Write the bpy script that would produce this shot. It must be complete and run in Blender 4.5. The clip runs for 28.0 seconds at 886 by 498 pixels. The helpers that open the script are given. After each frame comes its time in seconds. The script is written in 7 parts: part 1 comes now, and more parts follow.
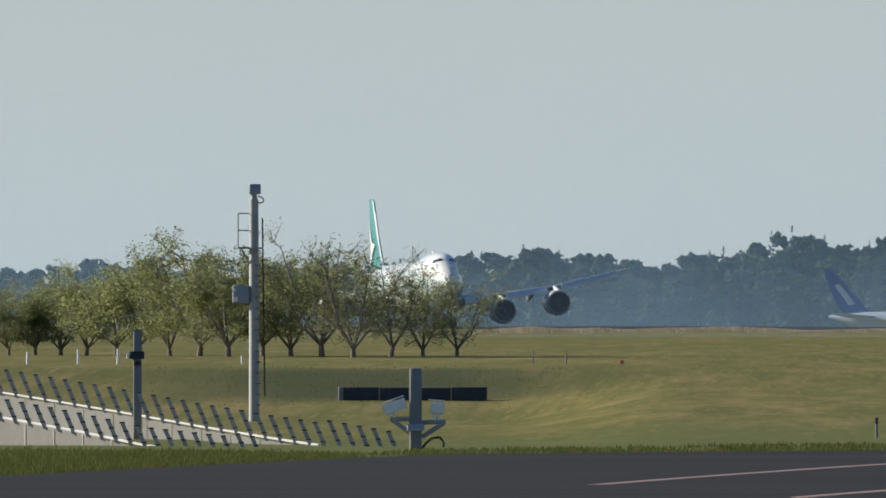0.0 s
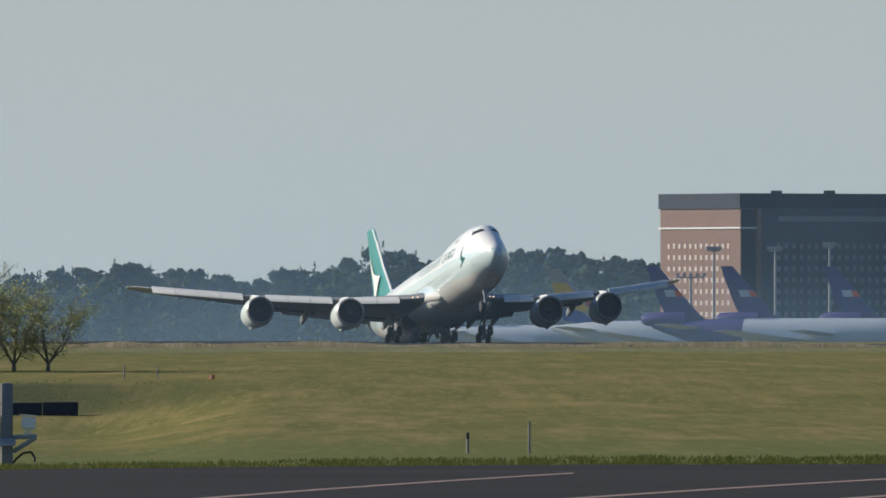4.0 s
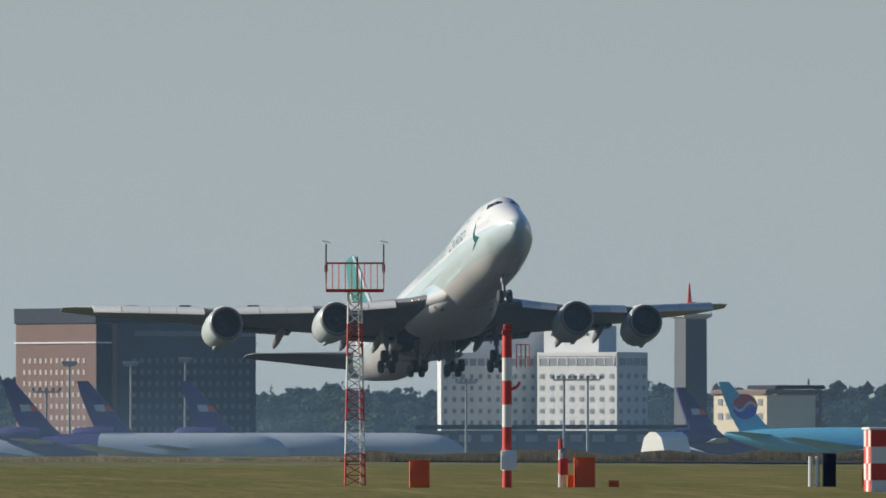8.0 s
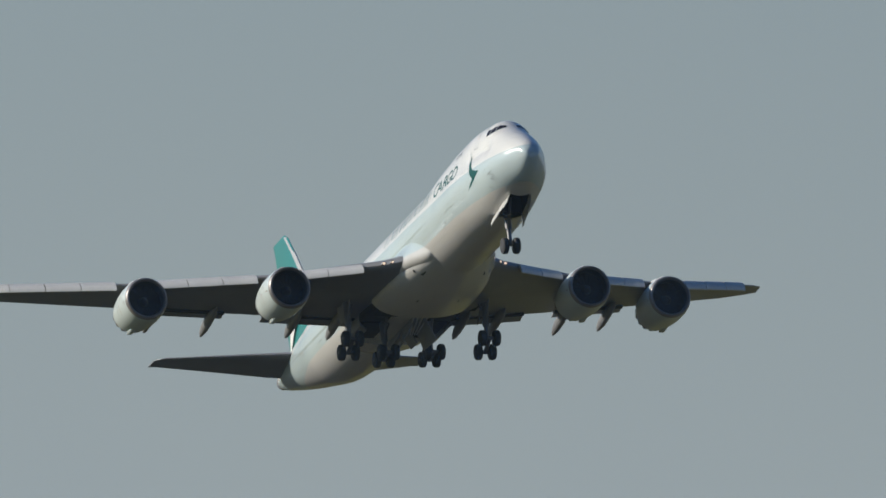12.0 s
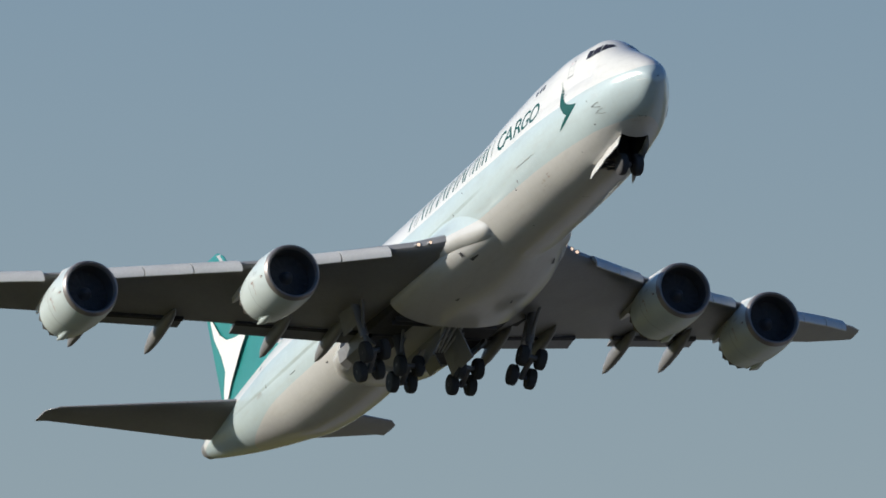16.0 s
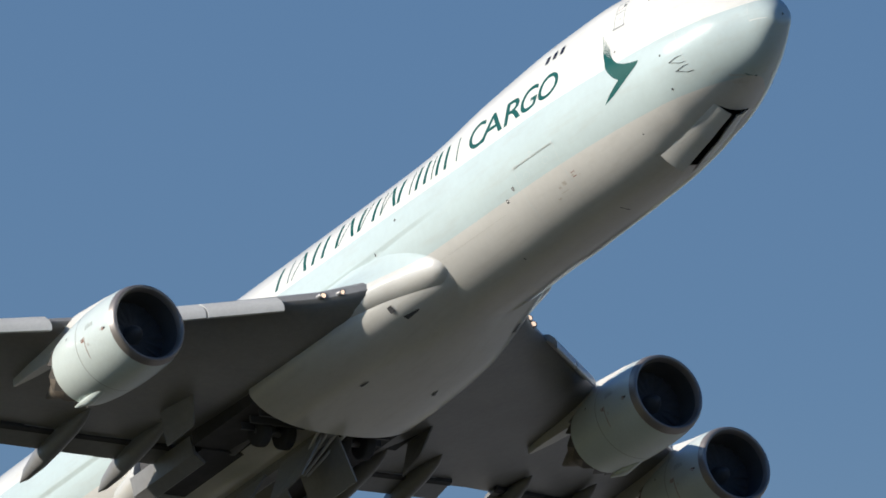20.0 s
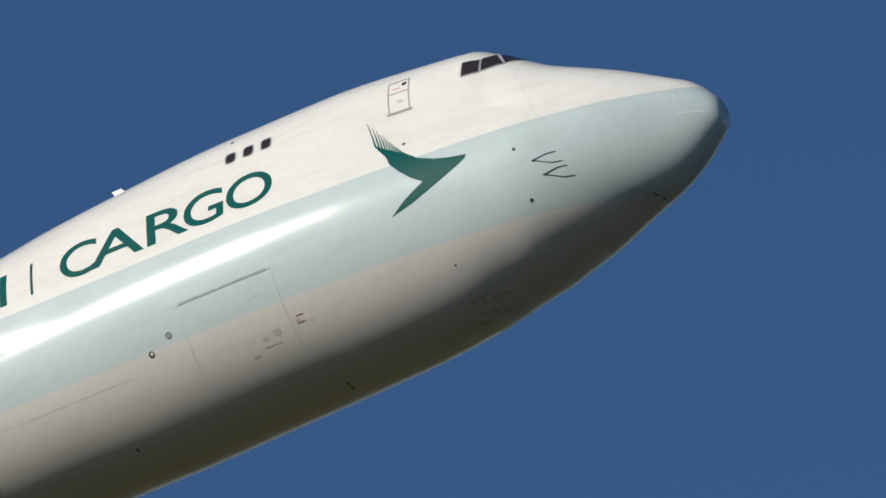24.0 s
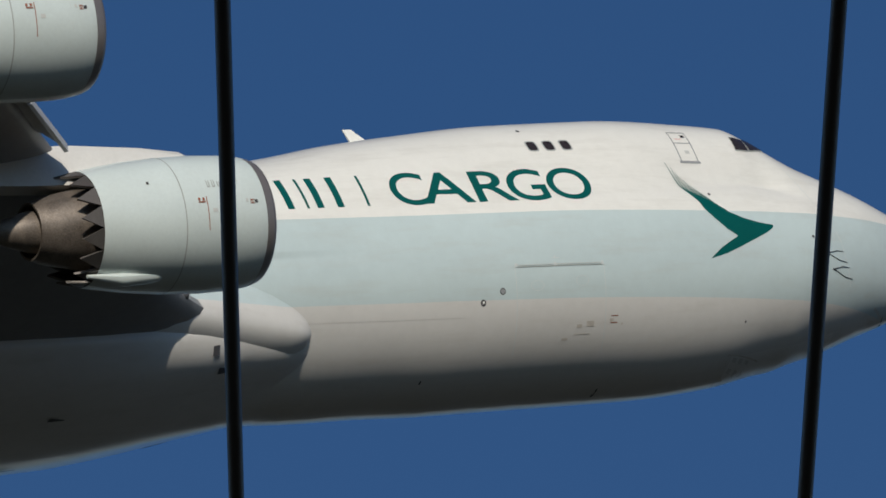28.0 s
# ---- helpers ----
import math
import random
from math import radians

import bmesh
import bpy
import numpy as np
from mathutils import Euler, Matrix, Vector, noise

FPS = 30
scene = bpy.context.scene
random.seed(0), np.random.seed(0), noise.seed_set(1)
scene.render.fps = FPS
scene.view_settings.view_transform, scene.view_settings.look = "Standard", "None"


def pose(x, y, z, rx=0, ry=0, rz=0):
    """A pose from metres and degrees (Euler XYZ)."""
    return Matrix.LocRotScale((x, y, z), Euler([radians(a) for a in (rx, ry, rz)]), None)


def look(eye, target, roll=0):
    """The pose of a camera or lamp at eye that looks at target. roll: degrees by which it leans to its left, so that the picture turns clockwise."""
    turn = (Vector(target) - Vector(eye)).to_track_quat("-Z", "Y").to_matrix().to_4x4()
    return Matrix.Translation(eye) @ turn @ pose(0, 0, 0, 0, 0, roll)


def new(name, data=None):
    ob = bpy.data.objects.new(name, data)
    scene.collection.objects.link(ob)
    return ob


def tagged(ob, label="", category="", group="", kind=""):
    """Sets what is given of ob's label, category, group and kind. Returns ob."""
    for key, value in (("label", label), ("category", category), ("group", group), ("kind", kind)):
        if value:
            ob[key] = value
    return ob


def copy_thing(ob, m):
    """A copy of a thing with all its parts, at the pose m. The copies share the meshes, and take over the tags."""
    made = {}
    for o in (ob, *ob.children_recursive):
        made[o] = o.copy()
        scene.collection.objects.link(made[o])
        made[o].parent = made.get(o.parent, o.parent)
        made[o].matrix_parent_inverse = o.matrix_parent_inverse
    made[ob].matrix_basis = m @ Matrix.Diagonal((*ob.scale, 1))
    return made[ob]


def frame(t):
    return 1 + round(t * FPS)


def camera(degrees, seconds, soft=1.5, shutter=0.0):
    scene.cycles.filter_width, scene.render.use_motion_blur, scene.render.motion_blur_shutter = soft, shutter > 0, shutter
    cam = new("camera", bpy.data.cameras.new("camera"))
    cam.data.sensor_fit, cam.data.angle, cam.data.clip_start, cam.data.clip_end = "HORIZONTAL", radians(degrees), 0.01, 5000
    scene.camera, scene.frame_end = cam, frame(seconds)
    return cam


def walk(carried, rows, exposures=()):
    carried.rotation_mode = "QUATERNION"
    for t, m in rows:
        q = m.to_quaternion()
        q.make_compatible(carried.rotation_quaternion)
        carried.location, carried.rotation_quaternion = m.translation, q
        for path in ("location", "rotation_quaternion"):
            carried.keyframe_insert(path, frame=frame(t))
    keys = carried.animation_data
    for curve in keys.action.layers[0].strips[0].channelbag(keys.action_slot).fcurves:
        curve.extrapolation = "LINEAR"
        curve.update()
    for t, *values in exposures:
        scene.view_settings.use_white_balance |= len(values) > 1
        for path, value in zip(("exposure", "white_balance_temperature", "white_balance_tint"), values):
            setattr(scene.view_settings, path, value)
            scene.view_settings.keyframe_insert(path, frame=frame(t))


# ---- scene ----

EYE = (0.0, 0.0, 3.0)


def sight(bearing, elevation, roll):
    """The camera's pose on its tripod, from bearing (clockwise from +y), elevation and roll in degrees."""
    a, e = radians(bearing), radians(elevation)
    way = Vector((math.sin(a) * math.cos(e), math.cos(a) * math.cos(e), math.sin(e)))
    return look(EYE, Vector(EYE) + way * 100, roll)


# ---- camera ----
cam = camera(3.1056, 28.0, soft=1.65, shutter=0.0)
walk(cam, [(t, sight(b, e, r)) for t, b, e, r in [
    (0.0, -80.890, 0.191, -0.065),
    (0.5, -80.716, 0.190, 0.007),
    (1.0, -80.596, 0.204, -0.019),
    (1.5, -80.383, 0.237, -0.066),
    (2.0, -80.271, 0.236, -0.056),
    (2.5, -80.027, 0.240, -0.081),
    (3.0, -79.795, 0.243, -0.048),
    (3.5, -79.675, 0.239, -0.060),
    (4.0, -79.457, 0.242, -0.037),
    (4.5, -79.154, 0.250, -0.023),
    (5.0, -78.904, 0.257, -0.019),
    (5.5, -78.683, 0.263, -0.017),
    (6.0, -78.458, 0.286, -0.014),
    (6.5, -78.198, 0.345, -0.003),
    (7.0, -77.910, 0.464, 0.029),
    (7.5, -77.590, 0.574, -0.016),
    (8.0, -77.198, 0.643, -0.020),
    (8.5, -76.792, 0.749, -0.001),
    (9.0, -76.361, 0.883, -0.006),
    (9.5, -75.995, 0.957, 0.015),
    (10.0, -75.640, 1.047, -0.033),
    (10.5, -75.226, 1.256, 0.003),
    (11.0, -74.488, 1.580, 0.033),
    (11.5, -74.023, 1.804, 0.002),
    (12.0, -73.656, 1.904, -0.027),
    (12.5, -73.257, 2.174, -0.054),
    (13.0, -72.679, 2.429, -0.047),
    (13.5, -71.988, 2.681, -0.014),
    (14.0, -71.248, 2.964, 0.019),
    (14.5, -70.521, 3.313, 0.029),
    (15.0, -69.871, 3.760, 0.009),
    (15.5, -68.984, 4.128, 0.029),
    (16.0, -67.906, 4.544, 0.008),
    (16.5, -67.016, 4.980, 0.001),
    (17.0, -65.727, 5.537, -0.007),
    (17.5, -64.428, 6.194, -0.059),
    (18.0, -62.559, 6.884, 0.043),
    (18.5, -61.061, 7.764, -0.063),
    (19.0, -59.592, 8.578, 0.080),
    (19.5, -57.486, 9.389, -0.041),
    (20.0, -55.708, 10.173, 0.052),
    (20.5, -53.854, 11.063, -0.069),
    (21.0, -50.829, 12.602, 0.079),
    (21.5, -47.292, 13.939, -0.053),
    (22.0, -43.631, 15.305, 0.046),
    (22.5, -39.431, 16.802, -0.054),
    (23.0, -34.964, 18.328, -0.075),
    (23.5, -29.952, 19.908, -0.055),
    (24.0, -24.469, 21.479, -0.021),
    (24.5, -18.620, 22.962, 0.002),
    (25.0, -12.416, 24.288, 0.019),
    (25.5, -5.523, 25.075, 0.097),
    (26.0, 1.388, 25.871, 0.025),
    (26.5, 7.641, 26.283, -0.139),
    (27.0, 13.893, 26.326, -0.002),
    (27.5, 20.100, 26.218, -0.024),
    (28.0, 26.096, 25.773, 0.036),
]], exposures=[(0.0, 0.74, 6800, 10), (4.5, 0.60, 6780, 10), (6.5, 0.60, 6720, 10), (8.0, 0.40, 6660, 10), (10.0, 0.17, 6560, 10), (12.5, 0.15, 6500, 10), (14.5, 0.22, 6400, 10), (16.0, 0.34, 6400, 10), (17.0, 0.44, 6450, 10), (18.0, 0.54, 6500, 10), (20.0, 0.43, 6500, 10), (20.8, 0.44, 6500, 10), (21.4, 0.24, 6500, 10), (22.0, 0.08, 6500, 10), (22.5, 0.06, 6500, 10), (25.0, -0.19, 6550, 10), (26.0, -0.14, 6550, 10), (27.0, -0.27, 6550, 10), (28.0, -0.32, 6500, 10)])

# ---- light ----
SUN = Vector((-0.42, -0.81, 0.385)).normalized()
world = bpy.data.worlds.new("world")
scene.world = world
world.use_nodes = True
wn, wl = world.node_tree.nodes, world.node_tree.links
sky = wn.new("ShaderNodeTexSky")
sky.sky_type, sky.sun_disc = "NISHITA", False
sky.sun_elevation = math.asin(SUN.z)
sky.sun_rotation = math.atan2(SUN.x, SUN.y)
sky.air_density, sky.dust_density, sky.ozone_density = 1.0, 1.5, 2.0
# haze that thickens evenly towards the horizon all round
sky_at = wn.new("ShaderNodeTexCoord")
sky_xyz = wn.new("ShaderNodeSeparateXYZ")
haze = wn.new("ShaderNodeValToRGB")
haze.color_ramp.interpolation = "LINEAR"
haze.color_ramp.elements[0].position, haze.color_ramp.elements[0].color = 0.0, (1, 1, 1, 1)
haze.color_ramp.elements[1].position, haze.color_ramp.elements[1].color = 0.44, (0, 0, 0, 1)
for at, q in ((0.05, 0.72), (0.10, 0.42), (0.17, 0.15), (0.25, 0.07)):
    haze.color_ramp.elements.new(at).color = (q, q, q, 1)
blend = wn.new("ShaderNodeMix")
blend.data_type = "RGBA"
blend.inputs["B"].default_value = (5.05, 5.83, 6.10, 1)
wl.new(sky_at.outputs["Generated"], sky_xyz.inputs[0])
wl.new(sky_xyz.outputs["Z"], haze.inputs[0])
wl.new(haze.outputs[0], blend.inputs["Factor"])
deep = wn.new("ShaderNodeMix")
deep.data_type, deep.blend_type = "RGBA", "MULTIPLY"
deep.inputs["Factor"].default_value = 1.0
deep.inputs["B"].default_value = (0.415, 0.74, 1.125, 1)
wl.new(sky.outputs[0], deep.inputs["A"])
wl.new(deep.outputs["Result"], blend.inputs["A"])
# thin ragged clouds that drift low in the western sky
result = blend.outputs["Result"]
for bearing, elevation, wide, dense in ((-49.3, 14.75, 0.034, 0.62), (-62.6, 8.6, 0.020, 0.16), (-44.2, 12.2, 0.016, 0.15)):
    a, e = radians(bearing), radians(elevation)
    off = wn.new("ShaderNodeVectorMath")
    off.operation = "DISTANCE"
    off.inputs[1].default_value = (math.sin(a) * math.cos(e), math.cos(a) * math.cos(e), math.sin(e))
    wl.new(sky_at.outputs["Generated"], off.inputs[0])
    ragged = wn.new("ShaderNodeTexNoise")
    ragged.inputs["Scale"].default_value, ragged.inputs["Detail"].default_value, ragged.inputs["Roughness"].default_value = 55.0, 6.0, 0.55
    wl.new(sky_at.outputs["Generated"], ragged.inputs["Vector"])
    edge = wn.new("ShaderNodeMath")
    edge.operation, edge.inputs[1].default_value = "MULTIPLY_ADD", wide * 1.5
    wl.new(ragged.outputs["Fac"], edge.inputs[0])
    wl.new(off.outputs["Value"], edge.inputs[2])
    body = wn.new("ShaderNodeMapRange")
    body.interpolation_type = "SMOOTHSTEP"
    body.inputs["From Min"].default_value, body.inputs["From Max"].default_value, body.inputs["To Max"].default_value = wide * 1.75, wide * 0.95, dense
    wl.new(edge.outputs[0], body.inputs["Value"])
    cover = wn.new("ShaderNodeMix")
    cover.data_type = "RGBA"
    cover.inputs["B"].default_value = (4.6, 4.9, 5.4, 1)
    wl.new(body.outputs[0], cover.inputs["Factor"])
    wl.new(result, cover.inputs["A"])
    result = cover.outputs["Result"]
wl.new(result, wn["Background"].inputs[0])
wn["Background"].inputs[1].default_value = 0.06
sun = new("sun", bpy.data.lights.new("sun", "SUN"))
sun.data.energy, sun.data.angle, sun.data.color = 3.9, radians(0.6), (1.0, 0.92, 0.79)
sun.matrix_world = look(SUN * 50, (0, 0, 0))


# ---- materials ----
def node(tree, kind, **values):
    n = tree.nodes.new(kind)
    for key, value in values.items():
        if key in n.inputs:
            n.inputs[key].default_value = value
    return n


def surface(name, colour, rough=0.6, metal=0.0, vary=0.15, scale=1.0, bump=0.0, fine=12.0, dark=None, coat=0.0):
    """A procedural surface: a base colour, large stains and fine grain at real sizes, and a fine relief."""
    m = bpy.data.materials.new(name)
    m.use_nodes = True
    t = m.node_tree
    b = t.nodes["Principled BSDF"]
    b.inputs["Roughness"].default_value, b.inputs["Metallic"].default_value = rough, metal
    b.inputs["Coat Weight"].default_value = coat
    where = t.nodes.new("ShaderNodeTexCoord")
    big = node(t, "ShaderNodeTexNoise", Scale=scale, Detail=4.0, Roughness=0.6)
    small = node(t, "ShaderNodeTexNoise", Scale=scale * fine, Detail=3.0, Roughness=0.7)
    for n in (big, small):
        t.links.new(where.outputs["Object"], n.inputs["Vector"])
    both = t.nodes.new("ShaderNodeMath")
    both.operation = "MULTIPLY_ADD"
    both.inputs[1].default_value = 0.45
    t.links.new(small.outputs["Fac"], both.inputs[0])
    half = t.nodes.new("ShaderNodeMath")
    half.operation = "MULTIPLY"
    half.inputs[1].default_value = 0.55
    t.links.new(big.outputs["Fac"], half.inputs[0])
    t.links.new(half.outputs[0], both.inputs[2])
    ramp = t.nodes.new("ShaderNodeValToRGB")
    ramp.color_ramp.elements[0].position, ramp.color_ramp.elements[1].position = 0.33, 0.67
    lo = dark or tuple(c * (1 - vary) for c in colour)
    hi = tuple(min(1.0, c * (1 + vary * 0.6)) for c in colour)
    ramp.color_ramp.elements[0].color, ramp.color_ramp.elements[1].color = (*lo, 1), (*hi, 1)
    t.links.new(both.outputs[0], ramp.inputs[0])
    t.links.new(ramp.outputs[0], b.inputs["Base Color"])
    if bump:
        r = node(t, "ShaderNodeBump", Strength=bump, Distance=0.02)
        t.links.new(small.outputs["Fac"], r.inputs["Height"])
        t.links.new(r.outputs[0], b.inputs["Normal"])
    return m


def glow(name, colour, strength):
    m = surface(name, colour, 0.3)
    b = m.node_tree.nodes["Principled BSDF"]
    b.inputs["Emission Color"].default_value = (*colour, 1)
    b.inputs["Emission Strength"].default_value = strength
    return m


WHITE, BAND, BELLY = (0.80, 0.79, 0.75), (0.535, 0.63, 0.64), (0.66, 0.645, 0.62)


def livery(name):
    """White paint above, a pale grey-green band along the side, warm grey-white below; with grime and panel tone."""
    m = surface(name, WHITE, 0.50, 0.0, 0.05, 0.35, 0.0, 9.0)
    t = m.node_tree
    b = t.nodes["Principled BSDF"]
    base = b.inputs["Base Color"].links[0].from_socket
    sep = t.nodes.new("ShaderNodeSeparateXYZ")
    where = t.nodes.new("ShaderNodeTexCoord")
    t.links.new(where.outputs["Object"], sep.inputs[0])

    def calc(op, a, c, clamp=False):
        n = t.nodes.new("ShaderNodeMath")
        n.operation, n.use_clamp = op, clamp
        for i, value in enumerate((a, c)):
            if isinstance(value, (int, float)):
                n.inputs[i].default_value = value
            else:
                t.links.new(value, n.inputs[i])
        return n.outputs[0]

    # the band climbs slightly towards the tail
    lift = calc("MULTIPLY", calc("SUBTRACT", 18.0, sep.outputs["X"]), 0.009)
    z = calc("SUBTRACT", sep.outputs["Z"], lift)
    in_band = calc("MULTIPLY", calc("GREATER_THAN", z, -1.26), calc("LESS_THAN", z, 1.12))
    below = calc("LESS_THAN", z, -1.26)
    for mask, colour in ((in_band, BAND), (below, BELLY)):
        mix = t.nodes.new("ShaderNodeMix")
        mix.data_type, mix.blend_type = "RGBA", "MULTIPLY"
        t.links.new(mask, mix.inputs["Factor"])
        t.links.new(base, mix.inputs["A"])
        mix.inputs["B"].default_value = (*[c / w for c, w in zip(colour, WHITE)], 1)
        base = mix.outputs["Result"]
    # streaks of grime along the airflow
    stretch = t.nodes.new("ShaderNodeMapping")
    stretch.inputs["Scale"].default_value = (0.25, 1.6, 1.6)
    t.links.new(where.outputs["Object"], stretch.inputs[0])
    streak = node(t, "ShaderNodeTexNoise", Scale=1.6, Detail=6.0, Roughness=0.65)
    t.links.new(stretch.outputs[0], streak.inputs["Vector"])
    fac = calc("MULTIPLY", calc("SUBTRACT", streak.outputs["Fac"], 0.5, True), 0.9)
    mix = t.nodes.new("ShaderNodeMix")
    mix.data_type = "RGBA"
    t.links.new(fac, mix.inputs["Factor"])
    t.links.new(base, mix.inputs["A"])
    mix.inputs["B"].default_value = (0.42, 0.39, 0.34, 1)
    t.links.new(mix.outputs["Result"], b.inputs["Base Color"])
    b.inputs["Specular IOR Level"].default_value = 0.12
    b.inputs["Coat Weight"].default_value = 0.95
    b.inputs["Coat Roughness"].default_value = 0.145
    return m


M = {
    "skin": livery("aircraft_paint"),
    "belly": surface("belly_paint", (0.66, 0.645, 0.62), 0.35, 0, 0.08, 0.8, coat=0.2),
    "nacelle": surface("nacelle_paint", (0.61, 0.68, 0.67), 0.35, 0, 0.07, 0.8, coat=0.3),
    "wing": surface("wing_grey", (0.235, 0.235, 0.243), 0.38, 0.0, 0.16, 0.3),
    "slat": surface("slat_grey", (0.56, 0.56, 0.555), 0.38, 0.0, 0.12, 0.6),
    "lip": surface("lip_metal", (0.30, 0.27, 0.26), 0.38, 0.5, 0.10, 1.0),
    "core": surface("hot_metal", (0.24, 0.205, 0.175), 0.5, 0.5, 0.3, 2.0, dark=(0.09, 0.075, 0.065)),
    "tooth": surface("bare_metal", (0.11, 0.10, 0.095), 0.5, 0.4, 0.2, 2.0),
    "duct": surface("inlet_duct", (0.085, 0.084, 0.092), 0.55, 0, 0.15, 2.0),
    # Near-black standing for shade in bays, slots and engine openings; also real ports.
    "dark": surface("shade_and_port_dark", (0.055, 0.054, 0.060), 0.8, 0, 0.3, 2.0),
    "tyre": surface("tyre_rubber", (0.040, 0.040, 0.044), 0.8, 0, 0.2, 4.0),
    "hub": surface("wheel_hub", (0.16, 0.16, 0.165), 0.4, 0.4, 0.1, 4.0),
    "strut": surface("strut_steel", (0.20, 0.20, 0.21), 0.4, 0.3, 0.15, 3.0),
    "green": surface("dark_green_paint", (0.0, 0.085, 0.080), 0.5, 0, 0.08, 0.8),
    "jade": surface("jade_paint", (0.015, 0.225, 0.215), 0.35, 0, 0.10, 0.5, coat=0.2),
    "white": surface("white_paint", (0.80, 0.79, 0.75), 0.4, 0, 0.05, 0.8),
    "seam": surface("panel_seam", (0.34, 0.36, 0.35), 0.6, 0, 0.1, 2.0),
    "joint": surface("faint_joint", (0.56, 0.57, 0.55), 0.5, 0, 0.08, 2.0),
    "faded": surface("faded_print", (0.54, 0.50, 0.45), 0.6, 0, 0.25, 3.0),
    "umber": surface("rust_brown_paint", (0.30, 0.10, 0.06), 0.6, 0, 0.2, 2.0),
    "fine": surface("fine_joint", (0.585, 0.625, 0.62), 0.5, 0, 0.06, 2.0),
    "lap": surface("lap_joint_grey", (0.52, 0.505, 0.48), 0.5, 0, 0.1, 2.0),
    "probe": surface("probe_metal", (0.12, 0.12, 0.12), 0.4, 0.5, 0.1, 3.0),
    "glass": surface("cockpit_glass", (0.034, 0.028, 0.030), 0.10, 0, 0.1, 3.0),
    "lamp": glow("landing_lamp", (1.0, 0.72, 0.52), 0.8),
    "grey": surface("grey_paint", (0.30, 0.31, 0.32), 0.55, 0, 0.15, 1.0),
    "concrete": surface("concrete", (0.22, 0.215, 0.205), 0.85, 0, 0.18, 1.2, 0.3),
    "steel": surface("galvanised_steel", (0.34, 0.35, 0.36), 0.5, 0.4, 0.2, 2.0, 0.1),
    "panel": surface("fence_panel", (0.135, 0.132, 0.122), 0.85, 0, 0.25, 1.2, 0.3),
    "arm": surface("dull_steel", (0.40, 0.39, 0.37), 0.6, 0.2, 0.35, 3.0, 0.1),
    "rust": surface("dark_steel", (0.05, 0.045, 0.045), 0.7, 0.2, 0.3, 2.0),
    "red": surface("signal_red", (0.64, 0.058, 0.042), 0.5, 0, 0.12, 1.0),
    "orange": surface("signal_orange", (0.92, 0.125, 0.030), 0.5, 0, 0.10, 1.0),
    "black": surface("black_plastic", (0.02, 0.02, 0.022), 0.5, 0, 0.2, 3.0),
    "cable": surface("cable_sheath", (0.012, 0.011, 0.014), 0.45, 0, 0.25, 6.0),
}

M["green"].node_tree.nodes["Principled BSDF"].inputs["Specular IOR Level"].default_value = 0.15


# ---- mesh helpers ----
def part(name, verts, faces, material, parent=None, label="", smooth=True, origin=None):
    """One mesh object under a thing; verts in the thing's space. origin moves the object's own origin there."""
    o = Vector(origin) if origin is not None else Vector((0, 0, 0))
    me = bpy.data.meshes.new(name)
    me.from_pydata([tuple(Vector(v) - o) for v in verts], [], [tuple(f) for f in faces])
    bm = bmesh.new()
    bm.from_mesh(me)
    bmesh.ops.recalc_face_normals(bm, faces=bm.faces)
    bm.to_mesh(me)
    bm.free()
    me.materials.append(M[material] if isinstance(material, str) else material)
    if smooth:
        me.polygons.foreach_set("use_smooth", [True] * len(me.polygons))
        me.set_sharp_from_angle(angle=radians(38))
    ob = new(name, me)
    ob.location = o
    if parent is not None:
        ob.parent = parent
    if label:
        ob["label"] = label
    return ob


def loft(rings, closed=True, cap=True):
    """Verts and faces through rings of equal length."""
    n = len(rings[0])
    verts = [v for r in rings for v in r]
    faces = []
    for i in range(len(rings) - 1):
        for j in range(n if closed else n - 1):
            k = (j + 1) % n
            faces.append((i * n + j, i * n + k, (i + 1) * n + k, (i + 1) * n + j))
    if cap and closed:
        faces.append(tuple(range(n)))
        faces.append(tuple(range((len(rings) - 1) * n, len(rings) * n)))
    return verts, faces


def join(*meshes):
    verts, faces = [], []
    for v, f in meshes:
        k = len(verts)
        verts += list(v)
        faces += [tuple(i + k for i in g) for g in f]
    return verts, faces


def tube(a, b, r, r2=None, n=10):
    a, b = Vector(a), Vector(b)
    r2 = r if r2 is None else r2
    d = (b - a).normalized()
    u = d.orthogonal().normalized()
    w = d.cross(u)
    ring = lambda c, q: [c + (u * math.cos(2 * math.pi * i / n) + w * math.sin(2 * math.pi * i / n)) * q for i in range(n)]
    return loft([ring(a, r), ring(b, r2)])


def box(lo, hi, bevel=0.0):
    """A box with chamfered upright edges."""
    (x0, y0, z0), (x1, y1, z1) = lo, hi
    c = bevel
    if c <= 0:
        plan = [(x0, y0), (x1, y0), (x1, y1), (x0, y1)]
        return loft([[(x, y, z) for x, y in plan] for z in (z0, z1)])
    def plan(d):
        return [(x0 + c + d, y0 + d), (x1 - c - d, y0 + d), (x1 - d, y0 + c + d), (x1 - d, y1 - c - d),
                (x1 - c - d, y1 - d), (x0 + c + d, y1 - d), (x0 + d, y1 - c - d), (x0 + d, y0 + c + d)]
    return loft([[(x, y, z0 + c) for x, y in plan(0)], [(x, y, z1 - c) for x, y in plan(0)], [(x, y, z1) for x, y in plan(c * 0.7)]])


